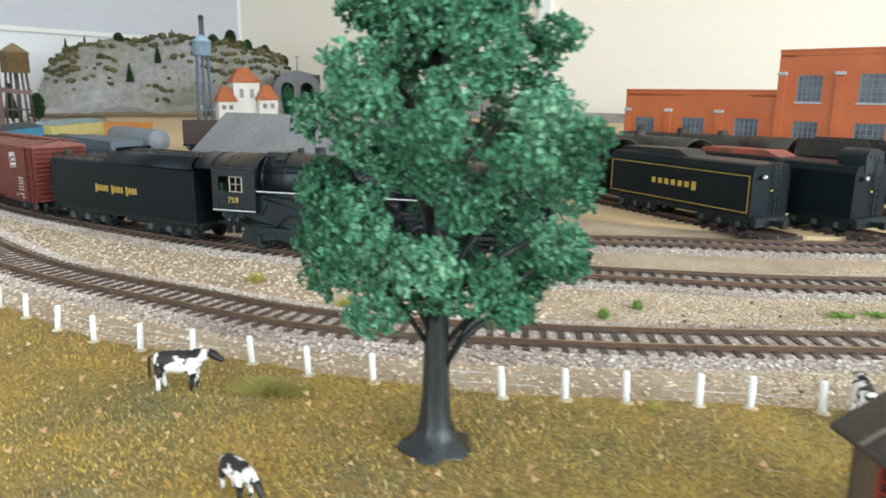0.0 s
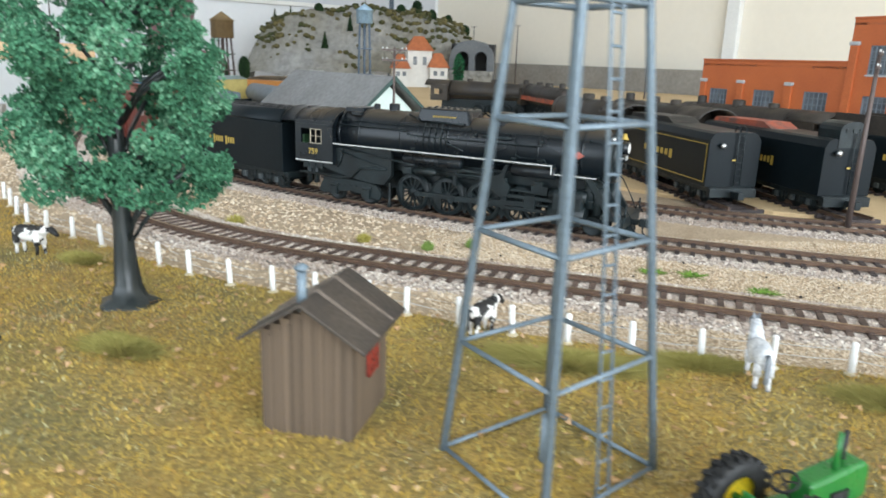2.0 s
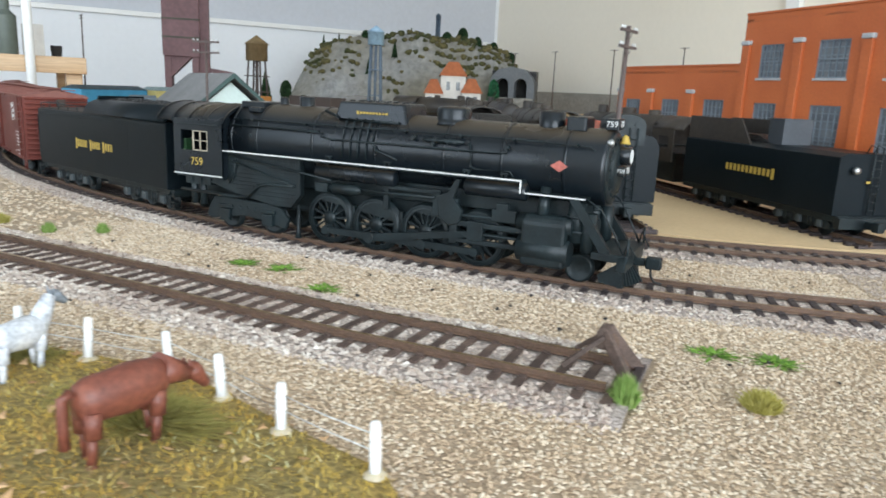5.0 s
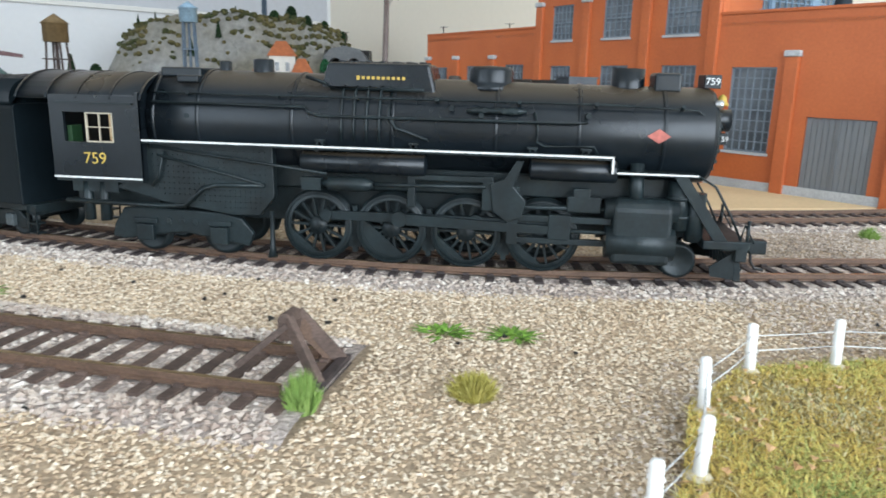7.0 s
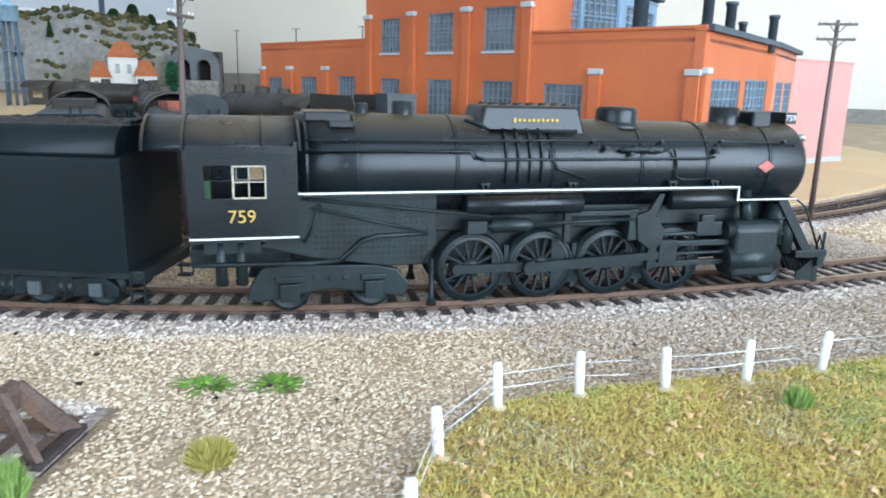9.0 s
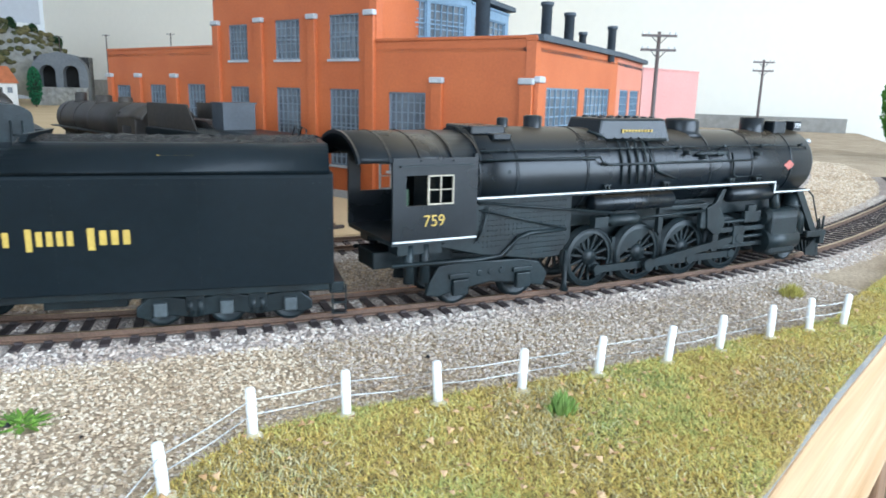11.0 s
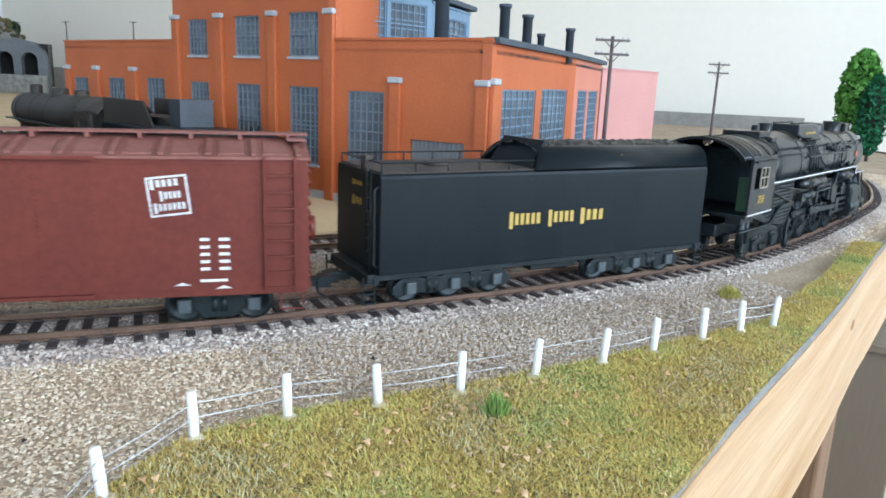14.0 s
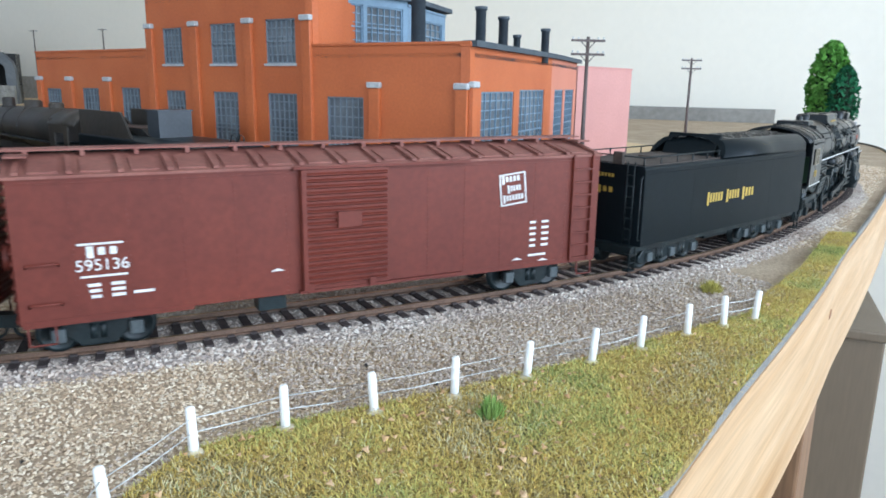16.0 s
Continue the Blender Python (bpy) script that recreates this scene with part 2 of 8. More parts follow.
M_BROWN = mat("brown_hide", (0.20, 0.062, 0.036), 0.5, second=(0.15, 0.045, 0.028), coarse=150)
M_TRACTOR = mat("tractor_green_enamel", (0.02, 0.16, 0.03), 0.3, var=0.06)
M_YELLOW = mat("yellow_enamel", (0.75, 0.55, 0.02), 0.4)
M_RUBBER = mat("black_rubber", (0.012, 0.012, 0.012), 0.6)
M_POLE = mat("brown_pole_plastic", (0.085, 0.060, 0.052), 0.6, var=0.15, scale3=(1, 1, 0.1))
M_GLUE = mat("dried_glue", (0.62, 0.54, 0.38), 0.5, var=0.15, fine=900, coarse=200)
M_WIRE = mat("white_thread", (0.62, 0.62, 0.60), 0.6)
M_ROCK = mat("grey_rock_plaster", (0.33, 0.335, 0.34), 0.9, var=0.22, fine=90, coarse=9, bump=1.0, depth=0.01, second=(0.20, 0.18, 0.125), amount=0.9)


# ---- mesh tools, all in millimetres ----
def box(bm, x0, x1, y0, y1, z0, z1, m=None):
    v = [bm.verts.new(p) for p in ((x0, y0, z0), (x1, y0, z0), (x1, y1, z0), (x0, y1, z0), (x0, y0, z1), (x1, y0, z1), (x1, y1, z1), (x0, y1, z1))]
    for f in ((3, 2, 1, 0), (4, 5, 6, 7), (0, 1, 5, 4), (1, 2, 6, 5), (2, 3, 7, 6), (3, 0, 4, 7)):
        bm.faces.new([v[i] for i in f])
    if m is not None:
        for q in v:
            q.co = m @ q.co
    return v


def frame_of(a, b):
    w = (b - a).normalized()
    u = w.cross(Vector((0, 0, 1)))
    if u.length < 1e-4:
        u = Vector((1, 0, 0))
    u.normalize()
    return u, w.cross(u), w


def ring(bm, c, u, v, r, n, rv=None):
    return [bm.verts.new(c + u * (r * math.cos(2 * math.pi * i / n)) + v * ((rv or r) * math.sin(2 * math.pi * i / n))) for i in range(n)]


def bridge(bm, a, b, smooth=True):
    n = len(a)
    for i in range(n):
        f = bm.faces.new((a[i], a[(i + 1) % n], b[(i + 1) % n], b[i]))
        f.smooth = smooth


def cyl(bm, p0, p1, r0, r1=None, n=12, caps=True):
    p0, p1 = Vector(p0), Vector(p1)
    u, v, w = frame_of(p0, p1)
    a, b = ring(bm, p0, u, v, r0, n), ring(bm, p1, u, v, r0 if r1 is None else r1, n)
    bridge(bm, a, b)
    if caps:
        bm.faces.new(list(reversed(a)))
        bm.faces.new(b)


def tube(bm, pts, r, n=6):
    pts = [Vector(p) for p in pts]
    last = None
    for i, p in enumerate(pts):
        d = (pts[min(i + 1, len(pts) - 1)] - pts[max(i - 1, 0)])
        u, v, w = frame_of(p, p + d)
        cur = ring(bm, p, u, v, r, n)
        if last:
            k = min(range(n), key=lambda j: (cur[j].co - last[0].co).length)
            cur = cur[k:] + cur[:k]
            bridge(bm, last, cur)
        else:
            bm.faces.new(list(reversed(cur)))
        last = cur
    bm.faces.new(last)


def lathe(bm, profile, origin=(0, 0, 0), axis="Z", n=20, caps=True):
    """profile: (radius, height) pairs."""
    o = Vector(origin)
    ax = {"X": Vector((1, 0, 0)), "Y": Vector((0, 1, 0)), "Z": Vector((0, 0, 1))}[axis]
    u = Vector((0, 1, 0)) if axis != "Y" else Vector((1, 0, 0))
    v = ax.cross(u)
    rings = [ring(bm, o + ax * h, u, v, max(r, 1e-3), n) for r, h in profile]
    for a, b in zip(rings, rings[1:]):
        bridge(bm, a, b)
    if caps:
        bm.faces.new(list(reversed(rings[0])))
        bm.faces.new(rings[-1])


def prism(bm, outline, d0, d1, plane="XZ", smooth=False):
    """A flat outline drawn in a plane and pushed from d0 to d1 along the third axis."""
    put = {"XZ": lambda p, d: (p[0], d, p[1]), "YZ": lambda p, d: (d, p[0], p[1]), "XY": lambda p, d: (p[0], p[1], d)}[plane]
    a = [bm.verts.new(put(p, d0)) for p in outline]
    b = [bm.verts.new(put(p, d1)) for p in outline]
    bm.faces.new(a)
    bm.faces.new(list(reversed(b)))
    n = len(a)
    for i in range(n):
        f = bm.faces.new((a[(i + 1) % n], a[i], b[i], b[(i + 1) % n]))
        f.smooth = smooth


def blob(bm, c, rx, ry, rz, n=10, m=7, m4=None):
    c = Vector(c)
    rows = []
    for j in range(1, m):
        a = math.pi * j / m
        rows.append([bm.verts.new(c + Vector((rx * math.sin(a) * math.cos(2 * math.pi * i / n), ry * math.sin(a) * math.sin(2 * math.pi * i / n), rz * math.cos(a)))) for i in range(n)])
    top, bot = bm.verts.new(c + Vector((0, 0, rz))), bm.verts.new(c - Vector((0, 0, rz)))
    for i in range(n):
        bm.faces.new((top, rows[0][i], rows[0][(i + 1) % n])).smooth = True
        bm.faces.new((bot, rows[-1][(i + 1) % n], rows[-1][i])).smooth = True
    for a, b in zip(rows, rows[1:]):
        for i in range(n):
            bm.faces.new((a[i], b[i], b[(i + 1) % n], a[(i + 1) % n])).smooth = True
    if m4 is not None:
        for q in [top, bot] + [v for r in rows for v in r]:
            q.co = m4 @ q.co


def mesh_of(name, bm, material):
    bmesh.ops.recalc_face_normals(bm, faces=bm.faces)
    bmesh.ops.scale(bm, vec=(MM, MM, MM), verts=bm.verts)
    me = bpy.data.meshes.new(name)
    bm.to_mesh(me)
    bm.free()
    me.materials.append(material)
    return me


def part(name, bm, material, parent=None, label="", at=None, bevel=0.0):
    ob = new(name, mesh_of(name, bm, material))
    ob.parent = parent
    if at is not None:
        ob.matrix_basis = at
    if bevel:
        md = ob.modifiers.new("edge", "BEVEL")
        md.width, md.segments, md.limit_method, md.angle_limit = bevel * MM, 2, "ANGLE", radians(40)
    return tagged(ob, label)


def piece(name, mesh, parent, at):
    ob = new(name, mesh)
    ob.parent = parent
    ob.matrix_basis = at
    return ob


def thing(name, label, category, group="", at=None, kind=""):
    ob = new(name)
    ob.empty_display_size = 0.01
    if at is not None:
        ob.matrix_basis = at
    return tagged(ob, label, category, group, kind)


def solid(name, bm, material, label, category, group="", kind="", at=None, bevel=0.0):
    return tagged(part(name, bm, material, None, label, at, bevel), "", category, group, kind)


def mm(x, y, z=0.0, rz=0.0):
    return pose(x * MM, y * MM, z * MM, 0, 0, rz)


def loose(name, verts, faces, material, label, category):
    me = bpy.data.meshes.new(name)
    me.from_pydata([(x * MM, y * MM, z * MM) for x, y, z in verts], [], faces)
    me.materials.append(material)
    me.update()
    return tagged(new(name, me), label, category, kind="stuff")


# ---- lines on the plan ----
def spline(ctrl, step=2.0):
    p = [np.array(c, float) for c in ctrl]
    p = [2 * p[0] - p[1]] + p + [2 * p[-1] - p[-2]]
    out = []
    for i in range(1, len(p) - 2):
        for t in np.linspace(0, 1, 40, endpoint=False):
            a, b, c, d = p[i - 1:i + 3]
            out.append(0.5 * ((2 * b) + (c - a) * t + (2 * a - 5 * b + 4 * c - d) * t * t + (3 * b - a - 3 * c + d) * t ** 3))
    out.append(p[-2])
    q = np.array(out)
    for _ in range(60):                      # iron out the kinks
        q[1:-1] = 0.25 * q[:-2] + 0.5 * q[1:-1] + 0.25 * q[2:]
    s = np.r_[0, np.cumsum(np.linalg.norm(np.diff(q, axis=0), axis=1))]
    g = np.arange(0, s[-1], step)
    return np.c_[np.interp(g, s, q[:, 0]), np.interp(g, s, q[:, 1])]


class Line:
    def __init__(self, ctrl):
        self.p = spline(ctrl)
        self.s = np.r_[0, np.cumsum(np.linalg.norm(np.diff(self.p, axis=0), axis=1))]
        self.len = self.s[-1]

    def at(self, s):
        x, y = np.interp(s, self.s, self.p[:, 0]), np.interp(s, self.s, self.p[:, 1])
        a, b = max(s - 4, 0), min(s + 4, self.len)
        dx = np.interp(b, self.s, self.p[:, 0]) - np.interp(a, self.s, self.p[:, 0])
        dy = np.interp(b, self.s, self.p[:, 1]) - np.interp(a, self.s, self.p[:, 1])
        return float(x), float(y), math.atan2(dy, dx)

    def dist(self, x, y):
        return float(np.min((self.p[:, 0] - x) ** 2 + (self.p[:, 1] - y) ** 2)) ** 0.5


MAIN = Line([(-560, 950), (-630, 830), (-660, 715), (-640, 600), (-590, 495), (-517, 390), (-428, 290), (-320, 206), (-240, 158), (-183, 128), (-82, 92), (-20, 78), (50, 73), (140, 73), (222, 81), (300, 102), (420, 150), (500, 190), (600, 262), (690, 350), (760, 440), (800, 540), (810, 640)])
SIDING = Line([(-700, 1250), (-690, 900), (-672, 650), (-645, 500), (-550, 293), (-461, 188), (-402, 133), (-318, 90), (-226, 55), (-160, 29), (-122, 16), (-78, 1.2)])
PASSING = Line([(-600, 640), (-550, 530), (-480, 430), (-390, 335), (-290, 272), (-190, 230), (-115, 193), (-30, 166), (70, 158), (145, 161), (240, 178), (340, 215), (450, 270), (560, 350), (640, 440), (680, 540), (690, 640)])
FENCE = [(-532, 195), (-519, 177), (-505, 157), (-491, 140), (-475, 126), (-458, 115), (-440, 102), (-424, 87), (-406, 75), (-391, 64), (-373, 53), (-356, 46), (-340, 39), (-321, 31), (-308, 25), (-291, 16), (-275, 9), (-259, 3), (-241, -3), (-222, -8), (-203, -12), (-182, -16), (-166, -26), (-150, -37), (-130, -49)]
FENCE_B = [(-38, -47), (-26.4, -35.5), (-16.2, -15.4), (0.6, 0.2), (19.5, 2.0), (39, 0.2), (59.2, -0.6), (80.8, 0.4), (102, 0.6), (121, 2.4), (141.4, 4.2), (158, 5), (172, 4.5)]
EDGE = [(-760, 300), (-690, 110), (-610, -20), (-520, -110), (-420, -180), (-300, -205), (-190, -180), (-90, -134), (0, -90), (61, -58), (118, -31), (165, -10), (230, 20), (305, 57), (346, 76), (468, 134), (620, 210), (800, 310), (960, 425), (1040, 540)]


# ---- the room ----
def wall(name, u0, v0, u1, v1, out, material, holes=(), label=""):
    """A wall 120 thick between two points of the room's plan; holes: (from, to, bottom, top) along it."""
    a, b = room(u0, v0), room(u1, v1)
    w = (b - a).normalized()
    n = Vector((out.x, out.y, 0))
    ln = (b - a).length
    bm = bmesh.new()
    cuts = sorted({0, ln} | {h[i] for h in holes for i in (0, 1)})
    for c0, c1 in zip(cuts, cuts[1:]):
        hole = [h for h in holes if h[0] <= c0 + 1 and h[1] >= c1 - 1]
        for z0, z1 in ([(FLOOR_Z, hole[0][2]), (hole[0][3], CEIL_Z)] if hole else [(FLOOR_Z, CEIL_Z)]):
            vs = [a + w * x + n * d + Vector((0, 0, z)) for z in (z0, z1) for x, d in ((c0, 0), (c1, 0), (c1, 120), (c0, 120))]
            v = [bm.verts.new(p) for p in vs]
            for f in ((3, 2, 1, 0), (4, 5, 6, 7), (0, 1, 5, 4), (1, 2, 6, 5), (2, 3, 7, 6), (3, 0, 4, 7)):
                bm.faces.new([v[i] for i in f])
    return solid(name, bm, material, label, "wall", kind="structure")


wall("wall_north", 0, 0, ROOM_U, 0, -ACROSS, M_WALL_CREAM, label="plain cream painted room wall")
wall("wall_west", 0, 0, 0, ROOM_V, -ALONG, M_WALL_PALE, label="pale blue-white painted room wall")
wall("wall_east", ROOM_U, 0, ROOM_U, ROOM_V, ALONG, M_WALL_CREAM, [(823, 3223, -65, 1185)], label="cream wall with a wide window opening")
wall("wall_south", 0, ROOM_V, ROOM_U, ROOM_V, ACROSS, M_WALL_CREAM, [(1605, 3805, -65, 1185)], label="cream wall with a window opening")


def slab(name, pts, z0, z1, material, label, category, kind="structure"):
    bm = bmesh.new()
    prism(bm, [(p[0], p[1]) for p in pts], z0, z1, "XY")
    return solid(name, bm, material, label, category, kind=kind)


ROOM_PTS = [room(-120, -120), room(ROOM_U + 120, -120), room(ROOM_U + 120, ROOM_V + 120), room(-120, ROOM_V + 120)]
slab("ceiling", ROOM_PTS, CEIL_Z, CEIL_Z + 100, M_CEIL, "white painted ceiling", "ceiling")
floor = slab("floor", ROOM_PTS, FLOOR_Z - 100, FLOOR_Z, M_GROUT, "beige tiled room floor", "floor")

# ---- the layout's table and ground ----
TABLE = EDGE + [tuple(room(2925, 30).xy), tuple(room(30, 30).xy), tuple(room(30, 900).xy)]
slab("ground", TABLE, -16, -4, M_EARTH, "sandy gravel layer over the layout baseboard", "ground")
YARD = [(-260, 470), (-170, 300), (-90, 218), (-20, 186), (70, 178), (150, 181), (240, 198), (340, 238), (450, 294), (545, 374), (618, 456), (655, 545), (664, 640), (700, 900), tuple(room(2300, 60).xy), tuple(room(200, 60).xy), tuple(room(200, 800).xy), (-520, 1000), (-430, 700)]
slab("yard_floor", YARD, -4, -1.5, M_YARD, "smooth sand-coloured yard surface", "ground")


def ribbon(name, pts, w0, z0, w1, z1, material, label, category, off=0.0):
    """A raised strip along a line: its top w1 wide at z1, its foot w0 wide at z0."""
    bm = bmesh.new()
    last = None
    for i in range(len(pts)):
        a, b = np.array(pts[max(i - 1, 0)]), np.array(pts[min(i + 1, len(pts) - 1)])
        d = (b - a) / np.linalg.norm(b - a)
        nx, ny = -d[1], d[0]
        cur = [bm.verts.new((pts[i][0] + nx * (o + off), pts[i][1] + ny * (o + off), z)) for o, z in ((w0 / 2, z0), (w1 / 2, z1), (-w1 / 2, z1), (-w0 / 2, z0))]
        if last:
            for j in range(4):
                bm.faces.new((last[j], last[(j + 1) % 4], cur[(j + 1) % 4], cur[j]))
        else:
            bm.faces.new(cur)
        last = cur
    bm.faces.new(list(reversed(last)))
    return solid(name, bm, material, label, category, kind="structure")


ribbon("table_edge", spline(EDGE, 12), 19, -60, 19, -4.2, M_PINE, "knotty pine board along the table edge", "trim", off=8.3)
ribbon("edge_strip", spline(EDGE, 12), 1.5, -4.6, 1.2, -1.7, M_PINE_TOP, "grey glue line on the table edge", "trim", off=-0.1)


# ---- tracks ----
RAIL_X = [(-1.0, -2.0), (-1.0, -1.6), (-0.35, -1.3), (-0.35, -0.6), (-0.55, -0.5), (-0.55, 0.0), (0.55, 0.0), (0.55, -0.5), (0.35, -0.6), (0.35, -1.3), (1.0, -1.6), (1.0, -2.0)]


def rail(line, s0, s1, side, parent, z=0.0):
    bm = bmesh.new()
    last = None
    s = s0
    while s <= s1 + 0.01:
        x, y, a = line.at(s)
        nx, ny = -math.sin(a), math.cos(a)
        cur = [bm.verts.new((x + nx * (side * 8.8 + o), y + ny * (side * 8.8 + o), z + h)) for o, h in RAIL_X]
        if last:
            for i in range(12):
                bm.faces.new((last[i], last[(i + 1) % 12], cur[(i + 1) % 12], cur[i]))
        else:
            bm.faces.new(cur)
        last = cur
        s += 6
    bm.faces.new(list(reversed(last)))
    bm.faces.ensure_lookup_table()
    ob = part("rail", bm, M_RAIL, parent)
    ob.data.materials.append(M_RAILTOP)
    for f in ob.data.polygons:
        if f.normal.z > 0.9 and f.center.z > (z - 0.1) * MM:
            f.material_index = 1
    return ob


def tie_mesh(material, lx=2.7, ly=30.0):
    bm = bmesh.new()
    v = box(bm, -lx / 2, lx / 2, -ly / 2, ly / 2, -4.0, -1.9)
    for q in v[4:]:
        q.co.x *= 0.86
    for side in (-1, 1):                    # the moulded spike plates
        for o in (-1.6, 1.6):
            box(bm, -0.9, 0.9, side * 8.8 + o - 0.45, side * 8.8 + o + 0.45, -1.9, -1.35)
    return mesh_of("tie", bm, material)


def track(name, line, s0, s1, label, ties, z=0.0, pitch=6.6, bed=True, rng=random.Random(4)):
    ob = thing(name, label, "railway track", kind="structure")
    if bed:
        bm = bmesh.new()
        last = None
        s = s0 - 4
        while s <= s1 + 6:
            x, y, a = line.at(min(max(s, 0), line.len))
            nx, ny = -math.sin(a), math.cos(a)
            cur = [bm.verts.new((x + nx * o, y + ny * o, h + z)) for o, h in ((25, -4.6), (19.5, -2.9), (15, -2.5), (-15, -2.5), (-19.5, -2.9), (-25, -4.6))]
            if last:
                for i in range(5):
                    bm.faces.new((last[i], last[i + 1], cur[i + 1], cur[i]))
            last = cur
            s += 6
        part("ballast_bed", bm, M_BALLAST, ob, "grey-brown crushed stone ballast")
    rail(line, s0, s1, 1, ob, z)
    rail(line, s0, s1, -1, ob, z)
    s = s0 + 2
    while s < s1:
        x, y, a = line.at(s)
        piece("tie", ties, ob, mm(x, y, z, math.degrees(a) + rng.uniform(-1.5, 1.5)))
        s += pitch
    return ob


TIE, TIE_DARK = tie_mesh(M_TIE), tie_mesh(M_TIE_DARK)


# ---- the meadow ----
def meadow(name, border, label):
    bm = bmesh.new()
    prism(bm, border, -6, -1.6, "XY")
    return solid(name, bm, M_TURF, label, "ground", kind="structure")


FIELD_A = [(x + 1, y + 2) for x, y in FENCE] + [(-118, -68), (-112, -110), (-120, -144), (-190, -178), (-300, -203), (-420, -178), (-520, -108), (-600, -20), (-650, 60), (-610, 150), (-560, 190)]
FIELD_B = [(-40, -52), (-29, -36), (-18, -14), (-1, 1.5), (20, 4.5), (60, 2.5), (101, 3.5), (140, 7), (176, 10), (205, 24), (250, 42), (330, 82), (340, 73.4), (305.5, 56.4), (230.5, 19.6), (165.5, -10.4), (118.5, -31.4), (61.5, -58.4), (0.5, -90.4), (-60, -116.4), (-62, -90)]
meadow("meadow_ground", FIELD_A, "dry yellow-brown flocked meadow behind the white fence")
meadow("verge_ground", FIELD_B, "olive and yellow grass verge along the table edge")


def inside(x, y, poly):
    c = False
    for (x0, y0), (x1, y1) in zip(poly, poly[1:] + poly[:1]):
        if (y0 > y) != (y1 > y) and x < (x1 - x0) * (y - y0) / (y1 - y0) + x0:
            c = not c
    return c


# ---- fences ----
def fence(name, pts, label, wires=True):
    ob = thing(name, label, "fence")
    bm = bmesh.new()
    lathe(bm, [(1.02, -3), (1.0, 3), (0.94, 7.4), (0.82, 7.9), (0.3, 8.1)], (0, 0, 0), "Z", 12)
    for z in (2.6, 5.6):                     # the holes' burrs, where the wire runs through
        box(bm, -0.26, 0.26, -1.12, 1.12, z - 0.24, z + 0.24)
    me = mesh_of("post", bm, M_WHITE)
    bm = bmesh.new()
    lathe(bm, [(2.5, -2.0), (1.9, -1.3), (1.0, -0.9)], (0, 0, 0), "Z", 9)
    glue = mesh_of("glue_foot", bm, M_GLUE)
    rng = random.Random(len(pts))
    for i, p in enumerate(pts):
        a, b = pts[max(i - 1, 0)], pts[min(i + 1, len(pts) - 1)]
        ang = math.degrees(math.atan2(b[1] - a[1], b[0] - a[0]))
        stake = piece("post", me, ob, mm(p[0], p[1], 0, ang) @ pose(0, 0, 0, rng.uniform(-4, 4), rng.uniform(-4, 4), 0))
        piece("glue_foot", glue, stake, Matrix.Scale(rng.uniform(0.8, 1.15), 4))
    for z in (2.7, 5.7):                     # each wire is one thread that sags from post to post
        line = []
        for a, b in zip(pts, pts[1:]):
            sag = rng.uniform(0.1, 0.5)
            line += [(a[0], a[1], z), ((a[0] + b[0]) / 2, (a[1] + b[1]) / 2, z - sag)]
        bm = bmesh.new()
        tube(bm, line + [(*pts[-1], z)], 0.13, 5)
        part("wire", bm, M_WIRE, ob, "thin pale wire strand")
    return ob


fence("meadow_fence", FENCE, "white model fence posts with thin wire round the meadow")
fence("verge_fence", FENCE_B, "white fence posts with two pale wires on the verge")


# ---- loose cover: stones, gravel, grass ----
def scatter(rng, n, x0, x1, y0, y1, ok):
    out = []
    while len(out) < n:
        pts = rng.random((n, 2)) * (x1 - x0, y1 - y0) + (x0, y0)
        out += [(float(x), float(y)) for x, y in pts if ok(x, y)]
        n0 = len(out)
        if n0 == 0:
            break
    return out[:n]


OCT = np.array([(1, 0, 0), (-0.5, 0.87, 0), (-0.5, -0.87, 0), (0.1, 0, 0.8), (-0.1, 0.1, -0.5)])
OCT_F = [(0, 1, 3), (1, 2, 3), (2, 0, 3), (1, 0, 4), (2, 1, 4), (0, 2, 4)]


def stones(name, pts, size, material, label, rng, flat=0.8):
    n = len(pts)
    a = rng.random(n) * 6.283
    s = size * (0.55 + rng.random(n) * 0.9)
    v = np.repeat(OCT[None], n, 0) * (1 + 0.45 * (rng.random((n, 5, 3)) - 0.5))
    tilt = (rng.random(n) - 0.5) * 1.6
    x = v[:, :, 0] * np.cos(a)[:, None] - v[:, :, 1] * np.sin(a)[:, None]
    y = v[:, :, 0] * np.sin(a)[:, None] + v[:, :, 1] * np.cos(a)[:, None]
    z = v[:, :, 2] * flat
    y, z = y * np.cos(tilt)[:, None] - z * np.sin(tilt)[:, None], y * np.sin(tilt)[:, None] + z * np.cos(tilt)[:, None]
    P = np.array(pts)
    co = np.stack([x * s[:, None] + P[:, :1], y * s[:, None] + P[:, 1:2], z * s[:, None] + P[:, 2:3]], 2).reshape(-1, 3)
    F = (np.array(OCT_F)[None] + 5 * np.arange(n)[:, None, None]).reshape(-1, 3)
    return loose(name, co.tolist(), F.tolist(), material, label, "gravel")


